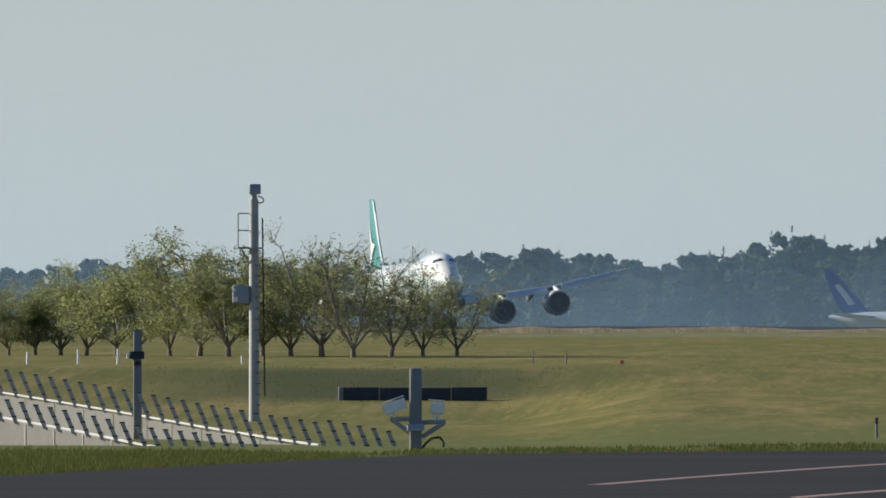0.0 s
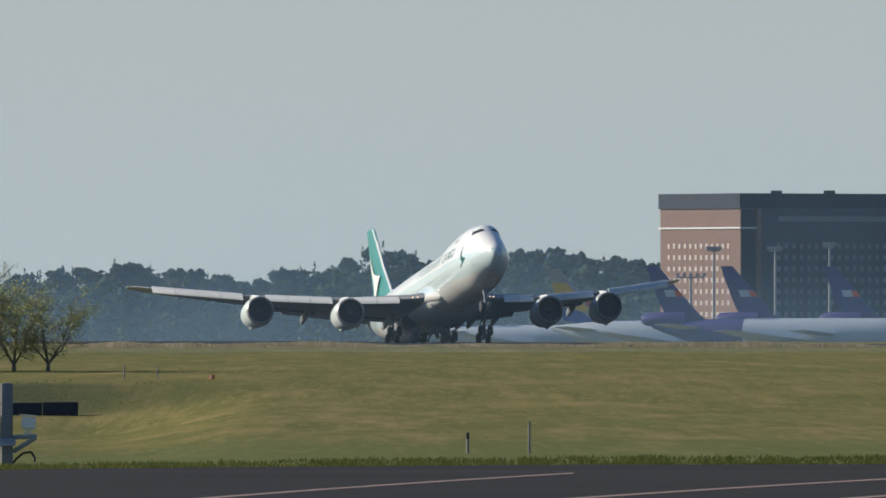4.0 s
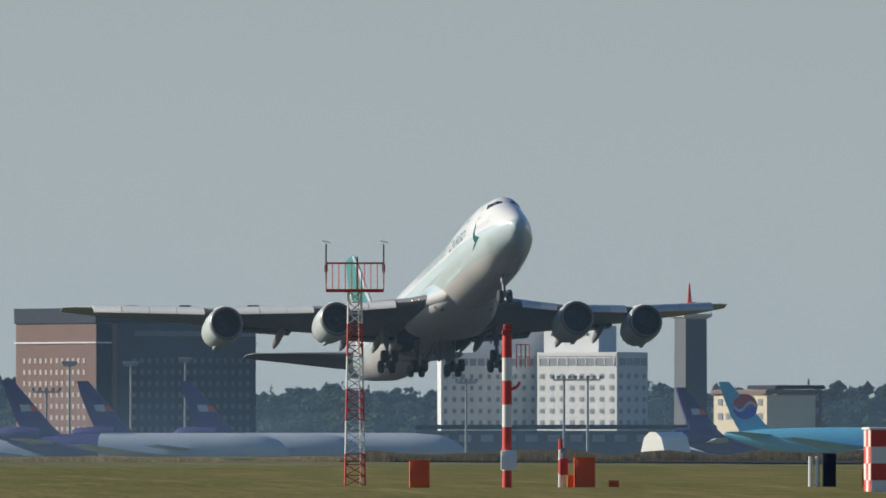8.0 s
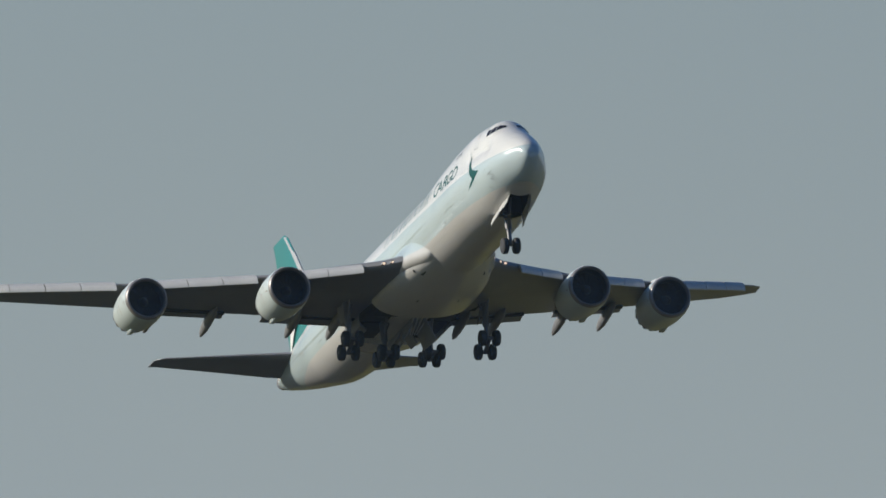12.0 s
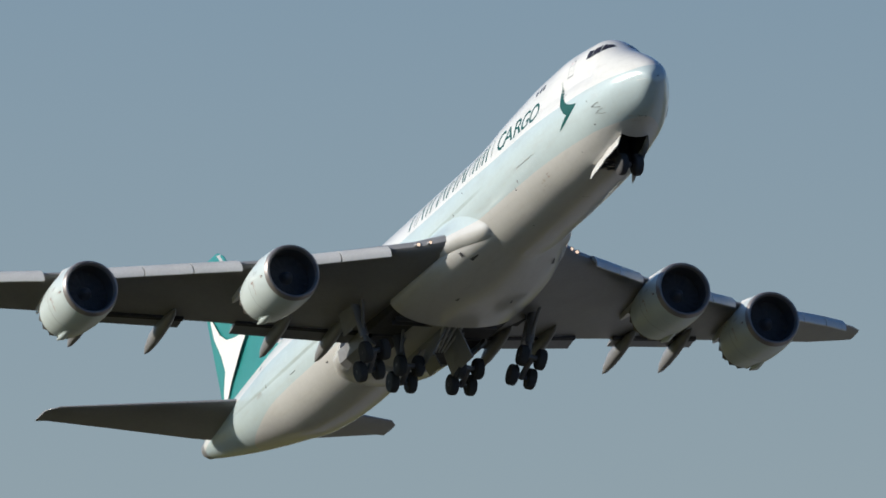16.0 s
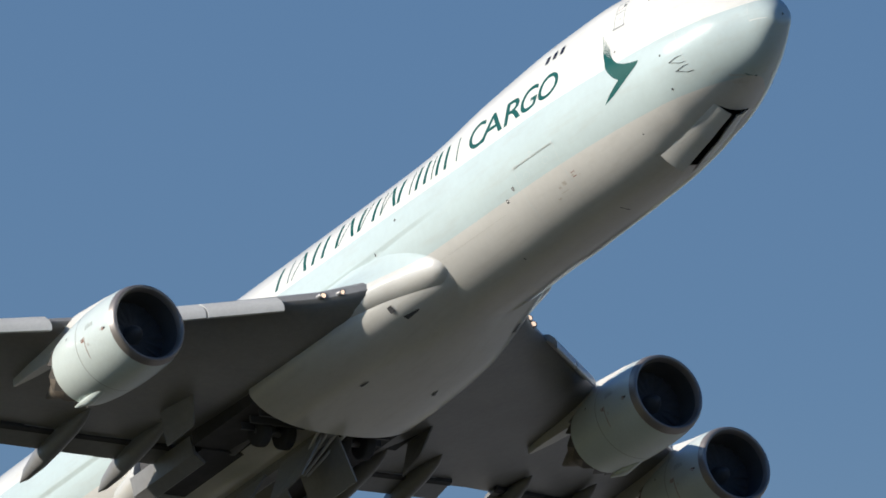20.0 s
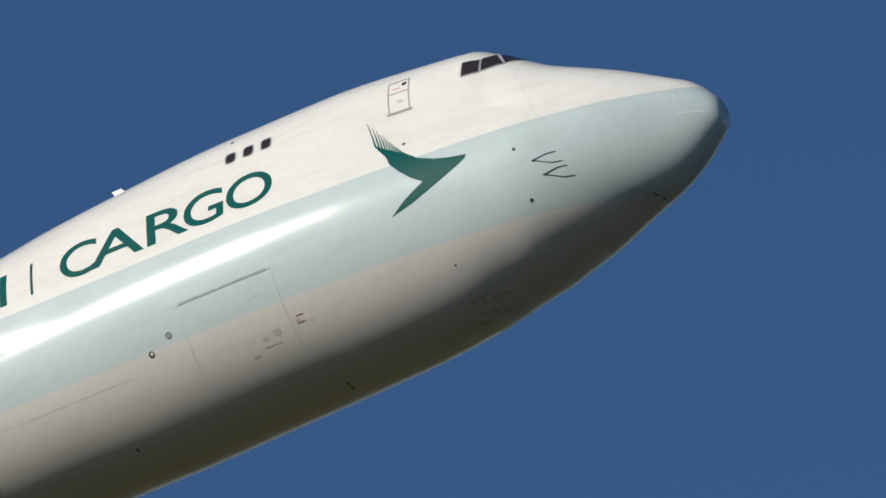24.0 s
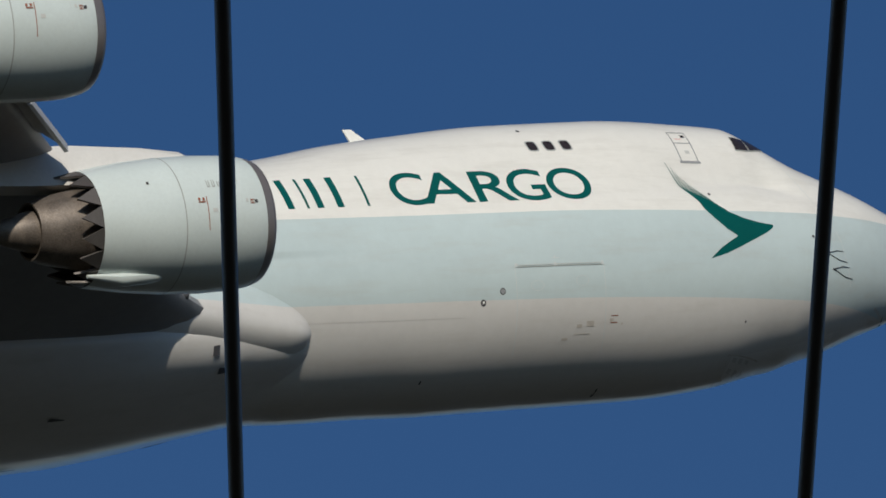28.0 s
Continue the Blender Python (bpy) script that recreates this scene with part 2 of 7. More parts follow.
def wheel(centre, r, w, n=24):
    """Verts and faces of a tyre lying across y."""
    c = Vector(centre)
    prof = [(-0.5, 0.55), (-0.5, 0.86), (-0.38, 0.97), (-0.15, 1.0), (0.15, 1.0), (0.38, 0.97), (0.5, 0.86), (0.5, 0.55)]
    rings = [[c + Vector((math.cos(2 * math.pi * i / n) * r * q, p * w, math.sin(2 * math.pi * i / n) * r * q)) for i in range(n)] for p, q in prof]
    return loft(rings)


def spot(bearing, r, z=0.0):
    a = radians(bearing)
    return Vector((r * math.sin(a), r * math.cos(a), z))


def empty(name, m, label, category, group="", kind=""):
    ob = new(name)
    ob.matrix_world = m
    return tagged(ob, label, category, group, kind)


def facing(bearing, r, z=0.0, turn=0.0):
    """A pose at that bearing and distance whose +y looks away from the viewpoint and +x to its right."""
    return Matrix.Translation(spot(bearing, r, z)) @ pose(0, 0, 0, 0, 0, -bearing + turn)


# ---- ground ----
def lerp(x, xs, ys):
    return float(np.interp(x, xs, ys))


def ground_z(bearing, r):
    """The lie of the land: road, a shallow field, a bank with trees, the plain, and the lower apron behind the runway."""
    plain = lerp(r, (0, 150, 236, 245, 300, 520, 640, 720, 1000, 1450, 1750, 2200, 2900, 5000),
                 (1.3, 0.85, 0.85, 0.90, 0.72, 0.20, 0.55, 0.68, 0.60, 0.36, 0.0, -0.2, -6.0, -6.0))
    dip = lerp(r, (0, 150, 236, 245, 300, 520, 556, 566, 600, 720, 1000, 1450, 1750, 2200, 2900, 5000),
               (1.3, 0.85, 0.85, 0.84, 0.50, -0.76, -0.42, -0.25, 0.62, 0.68, 0.60, 0.36, 0.0, -0.2, -6.0, -6.0))
    w = lerp(bearing, (-80.75, -80.05), (1.0, 0.0))
    w = w * w * (3 - 2 * w)
    return plain * (1 - w) + dip * w


def make_ground():
    bearings = list(np.arange(-180, -84, 6.0)) + list(np.arange(-84, -72, 0.06)) + list(np.arange(-72, 181, 6.0))
    radii = [0.01, 40, 100, 150, 200, 230, 236, 237, 240, 245] + list(np.arange(250, 730, 8)) + list(np.arange(740, 1500, 30)) + \
            list(np.arange(1500, 3000, 60)) + [3200, 3600, 4200, 4950]
    verts = []
    for r in radii:
        for b in bearings:
            p = spot(b, r)
            rough = 0.0 if r < 238 or r > 2200 else 0.05 * noise.noise((p.x * 0.05, p.y * 0.05, 0)) + 0.025 * noise.noise((p.x * 0.3, p.y * 0.3, 3))
            verts.append((p.x, p.y, ground_z(b, r) + rough))
    n = len(bearings)
    faces = [(i * n + j, i * n + j + 1, (i + 1) * n + j + 1, (i + 1) * n + j) for i in range(len(radii) - 1) for j in range(n - 1)]
    return part("ground", verts, faces, M["grass"])


def turf(name):
    """Mown turf: straw and green in wide drifts drawn out along the mowing, with a greener verge by the road."""
    m = surface(name, (0.190, 0.161, 0.044), 0.95, 0, 0.35, 0.6, 0.5, 9.0, dark=(0.111, 0.098, 0.029))
    t = m.node_tree
    b = t.nodes["Principled BSDF"]
    b.inputs["Specular IOR Level"].default_value = 0.12
    base = b.inputs["Base Color"].links[0].from_socket
    where = t.nodes.new("ShaderNodeTexCoord")
    aligned = t.nodes.new("ShaderNodeMapping")
    aligned.inputs["Rotation"].default_value = (0, 0, 0.18)
    t.links.new(where.outputs["Object"], aligned.inputs[0])
    for size, green, lo, hi in (((0.010, 0.03, 1), (0.124, 0.127, 0.026), 0.42, 0.60), ((0.016, 0.25, 1), (0.118, 0.120, 0.026), 0.45, 0.66), ((0.024, 0.5, 1), (0.285, 0.210, 0.080), 0.50, 0.72), ((0.035, 1.4, 1), (0.098, 0.101, 0.020), 0.48, 0.74), ((0.10, 4.0, 1), (0.260, 0.206, 0.080), 0.52, 0.76), ((0.4, 9.0, 1), (0.106, 0.110, 0.029), 0.52, 0.78)):
        stretch = t.nodes.new("ShaderNodeMapping")
        stretch.inputs["Scale"].default_value = size
        t.links.new(aligned.outputs[0], stretch.inputs[0])
        drift = node(t, "ShaderNodeTexNoise", Scale=1.0, Detail=5.0, Roughness=0.62)
        t.links.new(stretch.outputs[0], drift.inputs["Vector"])
        ramp = t.nodes.new("ShaderNodeMapRange")
        ramp.inputs["From Min"].default_value, ramp.inputs["From Max"].default_value = lo, hi
        ramp.inputs["To Max"].default_value = 0.95
        t.links.new(drift.outputs["Fac"], ramp.inputs["Value"])
        mix = t.nodes.new("ShaderNodeMix")
        mix.data_type = "RGBA"
        t.links.new(ramp.outputs[0], mix.inputs["Factor"])
        t.links.new(base, mix.inputs["A"])
        mix.inputs["B"].default_value = (*[c * 0.93 for c in green], 1)
        base = mix.outputs["Result"]
    # the verge is watered and greener
    far = t.nodes.new("ShaderNodeVectorMath")
    far.operation = "LENGTH"
    t.links.new(where.outputs["Object"], far.inputs[0])
    verge = t.nodes.new("ShaderNodeMapRange")
    verge.inputs["From Min"].default_value, verge.inputs["From Max"].default_value = 330.0, 245.0
    verge.inputs["To Max"].default_value = 0.7
    t.links.new(far.outputs["Value"], verge.inputs["Value"])
    mix = t.nodes.new("ShaderNodeMix")
    mix.data_type = "RGBA"
    t.links.new(verge.outputs[0], mix.inputs["Factor"])
    t.links.new(base, mix.inputs["A"])
    mix.inputs["B"].default_value = (0.100, 0.121, 0.034, 1)
    # rank unmown grass on the slope of the bank
    xyz = t.nodes.new("ShaderNodeSeparateXYZ")
    t.links.new(where.outputs["Object"], xyz.inputs[0])
    def calc(op, a, c, clamp=False):
        n = t.nodes.new("ShaderNodeMath")
        n.operation, n.use_clamp = op, clamp
        for i, value in enumerate((a, c)):
            if isinstance(value, (int, float)):
                n.inputs[i].default_value = value
            else:
                t.links.new(value, n.inputs[i])
        return n.outputs[0]

    patchy = node(t, "ShaderNodeTexNoise", Scale=0.06, Detail=5.0, Roughness=0.65)
    t.links.new(where.outputs["Object"], patchy.inputs["Vector"])
    wander = calc("MULTIPLY", calc("SUBTRACT", patchy.outputs["Fac"], 0.5), 14.0)
    reach = calc("ADD", far.outputs["Value"], wander)
    foot = calc("DIVIDE", calc("SUBTRACT", reach, 556.0), 12.0, True)
    brow = calc("DIVIDE", calc("SUBTRACT", 604.0, reach), 8.0, True)
    ratio = calc("DIVIDE", xyz.outputs["Y"], calc("ABSOLUTE", xyz.outputs["X"], 0.0))
    end = calc("DIVIDE", calc("SUBTRACT", 0.173, ratio), 0.012, True)
    start = calc("ADD", calc("MULTIPLY", calc("DIVIDE", calc("SUBTRACT", ratio, 0.1395), 0.011, True), 0.78), 0.14)
    rank = t.nodes.new("ShaderNodeMix")
    rank.data_type = "RGBA"
    t.links.new(calc("MULTIPLY", calc("MULTIPLY", calc("MULTIPLY", foot, brow), end), start), rank.inputs["Factor"])
    t.links.new(mix.outputs["Result"], rank.inputs["A"])
    rank.inputs["B"].default_value = (0.043, 0.054, 0.016, 1)
    mix = rank
    # away from the airfield the unseen land is darkened to cut bounced light
    woods = t.nodes.new("ShaderNodeMapRange")
    woods.inputs["From Min"].default_value, woods.inputs["From Max"].default_value = -190.0, -120.0
    t.links.new(xyz.outputs["X"], woods.inputs["Value"])
    south = t.nodes.new("ShaderNodeMapRange")
    south.inputs["From Min"].default_value, south.inputs["From Max"].default_value = -15.0, -60.0
    t.links.new(xyz.outputs["Y"], south.inputs["Value"])
    either = t.nodes.new("ShaderNodeMath")
    either.operation = "MAXIMUM"
    t.links.new(woods.outputs[0], either.inputs[0])
    t.links.new(south.outputs[0], either.inputs[1])
    land = t.nodes.new("ShaderNodeMix")
    land.data_type = "RGBA"
    t.links.new(either.outputs[0], land.inputs["Factor"])
    t.links.new(mix.outputs["Result"], land.inputs["A"])
    land.inputs["B"].default_value = (0.033, 0.034, 0.028, 1)
    t.links.new(land.outputs["Result"], b.inputs["Base Color"])
    return m


M["grass"] = turf("mown_turf")
tagged(make_ground(), "mown airfield grass, green and straw-yellow, rolling gently", "ground", kind="structure")



def worn_asphalt(name):
    """Dark worn asphalt with long tyre-swept streaks and lighter patches along the road."""
    m = surface(name, (0.025, 0.0235, 0.0232), 0.9, 0, 0.30, 0.15, 0.3, 40.0)
    t = m.node_tree
    b = t.nodes["Principled BSDF"]
    b.inputs["Specular IOR Level"].default_value = 0.12
    base = b.inputs["Base Color"].links[0].from_socket
    where, turn = t.nodes.new("ShaderNodeTexCoord"), t.nodes.new("ShaderNodeMapping")
    turn.inputs["Rotation"].default_value = (0, 0, -1.30)
    t.links.new(where.outputs["Object"], turn.inputs[0])
    for size, colour, lo, hi in (((0.012, 0.30, 1), (0.037, 0.034, 0.033), 0.48, 0.68), ((0.03, 1.1, 1), (0.016, 0.0155, 0.016), 0.50, 0.70), ((0.25, 0.5, 1), (0.034, 0.031, 0.030), 0.56, 0.74)):
        stretch = t.nodes.new("ShaderNodeMapping")
        stretch.inputs["Scale"].default_value = size
        t.links.new(turn.outputs[0], stretch.inputs[0])
        streak = node(t, "ShaderNodeTexNoise", Scale=1.0, Detail=5.0, Roughness=0.6)
        t.links.new(stretch.outputs[0], streak.inputs["Vector"])
        ramp = t.nodes.new("ShaderNodeMapRange")
        ramp.inputs["From Min"].default_value, ramp.inputs["From Max"].default_value, ramp.inputs["To Max"].default_value = lo, hi, 0.8
        t.links.new(streak.outputs["Fac"], ramp.inputs["Value"])
        mix = t.nodes.new("ShaderNodeMix")
        mix.data_type = "RGBA"
        t.links.new(ramp.outputs[0], mix.inputs["Factor"])
        t.links.new(base, mix.inputs["A"])
        mix.inputs["B"].default_value = (*colour, 1)
        base = mix.outputs["Result"]
    t.links.new(base, b.inputs["Base Color"])
    return m


M["asphalt"] = worn_asphalt("asphalt")
M["line"] = surface("worn_road_paint", (0.30, 0.20, 0.16), 0.8, 0, 0.4, 0.8, 0.1, 10)


def strip(name, rows, material, lift, label, category):
    """A sheet on the ground between two edges: rows of (bearing, near distance, far distance)."""
    verts, faces = [], []
    for b, r0, r1 in rows:
        for r in (r0, (r0 + r1) / 2, r1):
            verts.append(spot(b, r, ground_z(b, min(r, 236)) + lift))
    for i in range(len(rows) - 1):
        for j in range(2):
            faces.append((i * 3 + j, i * 3 + j + 1, i * 3 + j + 4, i * 3 + j + 3))
    ob = part(name, verts, faces, material)
    return tagged(ob, label, category, kind="structure")


strip("road", [(b, 60, lerp(b, (-83, -82.38, -81.4, -80.9, -80, -79, -76), (194, 203, 221, 230, 233, 236, 238))) for b in np.arange(-84, -70, 0.2)],
      "asphalt", 0.03, "dark grey asphalt road beside the mown field", "road")
for k, (b0, r0, b1, r1) in enumerate([(-80.85, 178, -79.0, 222), (-79.9, 172, -77.6, 220), (-78.8, 175, -77.0, 212)]):
    strip("road_line", [(b, lerp(b, (b0, b1), (r0, r1)), lerp(b, (b0, b1), (r0, r1)) + 1.6) for b in np.linspace(b0, b1, 12)], "line", 0.036,
          "faded orange-white line painted on the asphalt", "road marking")


def make_runway():
    """The runway under the flight line, laid on the lie of the land."""
    verts, faces = [], []
    xs = list(np.arange(-3000, -180, 30.0))
    for x in xs:
        for y in (319.0, 349.0, 379.0):
            verts.append((x, y, ground_z(math.degrees(math.atan2(x, y)), math.hypot(x, y)) + 0.12))
    for i in range(len(xs) - 1):
        for j in range(2):
            faces.append((i * 3 + j, i * 3 + j + 1, i * 3 + j + 4, i * 3 + j + 3))
    tagged(part("runway", verts, faces, "asphalt"), "grey asphalt runway beyond the grass crest", "runway", kind="structure")
    # Unseen asphalt sheet, added to mute the yellow light bounced off the turf.
    verts, faces = [], []
    xs = list(np.arange(-850, -250, 25.0))
    ys = (235.0, 275.0, 318.0)
    for x in xs:
        for y in ys:
            verts.append((x, y, ground_z(math.degrees(math.atan2(x, y)), math.hypot(x, y)) + 0.12))
    for i in range(len(xs) - 1):
        for j in range(2):
            faces.append((i * 3 + j, i * 3 + j + 1, i * 3 + j + 4, i * 3 + j + 3))
    tagged(part("taxiway", verts, faces, "asphalt"), "unseen asphalt sheet beside the runway, added to mute bounced light", "taxiway", kind="structure")


make_runway()


def make_bounce_sheet():
    """An unseen concrete sheet beyond the runway, added to neutralise bounced light."""
    verts, faces = [], []
    xs, ys = list(np.arange(-1060, -300, 40.0)), (390.0, 600.0, 900.0, 1300.0)
    for x in xs:
        for y in ys:
            verts.append((x, y, ground_z(math.degrees(math.atan2(x, y)), math.hypot(x, y)) + 0.15))
    n = len(ys)
    for i in range(len(xs) - 1):
        for j in range(n - 1):
            faces.append((i * n + j, i * n + j + 1, (i + 1) * n + j + 1, (i + 1) * n + j))
    tagged(part("apron", verts, faces, "concrete"), "unseen concrete sheet beyond the runway, added for neutral bounce light", "apron", kind="structure")


make_bounce_sheet()


# ---- the aircraft ----
REF = 30.0
#        station, half width, main centre, depth below it, upper radius, upper centre
BODY = [(0.0, 0.04, 0.29, 0.02, 0.03, 0.27), (0.06, 0.31, 0.30, 0.30, 0.29, 0.30), (0.25, 0.54, 0.37, 0.60, 0.47, 0.44), (0.6, 0.74, 0.46, 1.02, 0.70, 0.62),
        (1.2, 1.03, 0.50, 1.48, 0.98, 0.72), (2.5, 1.65, 0.53, 1.99, 1.38, 1.07), (4.0, 2.14, 0.37, 2.32, 1.62, 1.57), (4.8, 2.36, 0.31, 2.45, 1.63, 2.08),
        (5.4, 2.45, 0.31, 2.64, 1.64, 2.49), (6.0, 2.53, 0.35, 2.78, 1.74, 2.70), (7.5, 2.69, 0.41, 3.15, 1.95, 2.66), (10.0, 2.93, 0.43, 3.37, 2.26, 2.51),
        (13.0, 3.09, 0.41, 3.40, 2.33, 2.42), (16.0, 3.10, 0.36, 3.42, 2.50, 2.04), (18.0, 3.08, 0.29, 3.34, 2.64, 1.70), (20.0, 3.07, 0.22, 3.30, 2.84, 1.19),
        (22.0, 3.065, 0.19, 3.24, 3.03, 0.79), (25.0, 3.07, 0.12, 3.20, 3.08, 0.69), (35.0, 3.07, 0.11, 3.20, 3.08, 0.69), (50.0, 3.05, 0.13, 3.18, 3.05, 0.64),
        (55.0, 2.95, 0.22, 2.95, 2.90, 0.78), (60.0, 2.45, 0.66, 2.45, 2.40, 1.08), (65.0, 1.86, 1.16, 1.86, 1.80, 1.42), (70.0, 1.18, 1.72, 1.18, 1.12, 1.84),
        (73.0, 0.62, 2.00, 0.62, 0.58, 2.02), (74.0, 0.34, 2.08, 0.34, 0.30, 2.08), (74.2, 0.10, 2.10, 0.10, 0.10, 2.10)]
_S = [b[0] for b in BODY]


def smooth_at(s, k):
    """Monotone cubic through the body table."""
    ys = [b[k] for b in BODY]
    i = min(max(int(np.searchsorted(_S, s, side="right")) - 1, 0), len(_S) - 2)
    h = [_S[j + 1] - _S[j] for j in range(len(_S) - 1)]
    d = [(ys[j + 1] - ys[j]) / h[j] for j in range(len(_S) - 1)]
    def slope(j):
        if j == 0 or j == len(_S) - 1:
            return d[0] if j == 0 else d[-1]
        a, b = d[j - 1], d[j]
        return 0.0 if a * b <= 0 else (h[j - 1] + h[j]) / (h[j - 1] / b + h[j] / a)
    u = (s - _S[i]) / h[i]
    u = min(max(u, 0.0), 1.0)
    return ((2 * u ** 3 - 3 * u ** 2 + 1) * ys[i] + (u ** 3 - 2 * u ** 2 + u) * h[i] * slope(i)
            + (3 * u ** 2 - 2 * u ** 3) * ys[i + 1] + (u ** 3 - u ** 2) * h[i] * slope(i + 1))


def hull(s, a):
    """A point of the fuselage skin at station s and angle a (0 is the left side, 90 degrees the crown)."""
    R, zm, D, r, zc = (smooth_at(s, k) for k in (1, 2, 3, 4, 5))
    ca, sa = math.cos(a), math.sin(a)
    d = zc - zm
    p1 = R if sa >= 0 else R * D / math.hypot(D * ca, R * sa)
    q = r * r - d * d * ca * ca
    p2 = d * sa + math.sqrt(q) if q > 0 else 0.0
    k = lerp(s, (3.4, 4.6, 18.0, 22.0), (0.12, 0.27, 0.27, 0.12)) * R
    h = max(k - abs(p1 - p2), 0.0) / k if sa > 0 else 0.0
    p = max(p1, p2) + h * h * k * 0.25
    return Vector((REF - s, p * ca, zm + p * sa))


def side(s, z, out=0.015):
    """The point of the right-hand skin at station s and height z, lifted off by out."""
    lo, hi = math.pi * 0.5, math.pi * 1.5
    for _ in range(30):
        mid = (lo + hi) / 2
        if hull(s, mid).z > z:
            lo = mid
        else:
            hi = mid
    p = hull(s, (lo + hi) / 2)
    c = Vector((p.x, 0, smooth_at(s, 2)))
    return p + (p - c).normalized() * out


def decal(name, outline, material, parent, label="", out=0.015, step=0.22):
    """A painted shape of the right-hand skin: an outline of (station, height), cut fine enough to lie on the curve."""
    bm = bmesh.new()
    vs = [bm.verts.new((s, z, 0)) for s, z in outline]
    bm.faces.new(vs)
    bm.normal_update()
    bmesh.ops.triangulate(bm, faces=bm.faces[:])
    for _ in range(5):
        long = [e for e in bm.edges if e.calc_length() > step]
        if not long:
            break
        bmesh.ops.subdivide_edges(bm, edges=long, cuts=1)
        bmesh.ops.triangulate(bm, faces=bm.faces[:])
    verts = [side(v.co.x, v.co.y, out * 0.4) for v in bm.verts]
    bm.verts.index_update()
    faces = [[v.index for v in f.verts] for f in bm.faces]
    bm.free()
    return part(name, verts, faces, material, parent, label)


def aerofoil(n=17):
    """Upper and lower outline of a unit chord, from the trailing edge round the nose."""
    xs = [0.5 * (1 - math.cos(math.pi * i / n)) for i in range(n + 1)]
    th = lambda x: 5 * (0.2969 * math.sqrt(x) - 0.126 * x - 0.3516 * x * x + 0.2843 * x ** 3 - 0.1036 * x ** 4)
    up = [(x, th(x) * 1.1 + 0.02 * math.sin(math.pi * x)) for x in reversed(xs)]
    low = [(x, -th(x) * 0.75 + 0.02 * math.sin(math.pi * x)) for x in xs[1:-1]]
    return up + low


def flying(sections):
    """A wing skin: sections of (leading station, trailing station, y, z, thickness, drop of the trailing edge)."""
    rings = []
    for s0, s1, y, z, th, drop in sections:
        c = s1 - s0
        rings.append([(REF - s0 - c * x, y, z + c * th * h - drop * x) for x, h in aerofoil()])
    return loft(rings)


WING_Y = (0.0, 3.0, 4.7, 11.8, 20.8, 29.6, 32.4, 33.3)
WING_LE = (21.8, 23.5, 25.5, 32.0, 40.0, 48.1, 51.3, 52.6)
WING_TE = (39.4, 39.6, 39.8, 41.6, 45.9, 51.6, 53.4, 53.9)
WING_Z = (-1.95, -1.48, -1.40, -0.55, 1.05, 3.08, 3.85, 4.1)
wing_le = lambda y: lerp(abs(y), WING_Y, WING_LE)
wing_te = lambda y: lerp(abs(y), WING_Y, WING_TE)
wing_z = lambda y: lerp(abs(y), WING_Y, WING_Z)


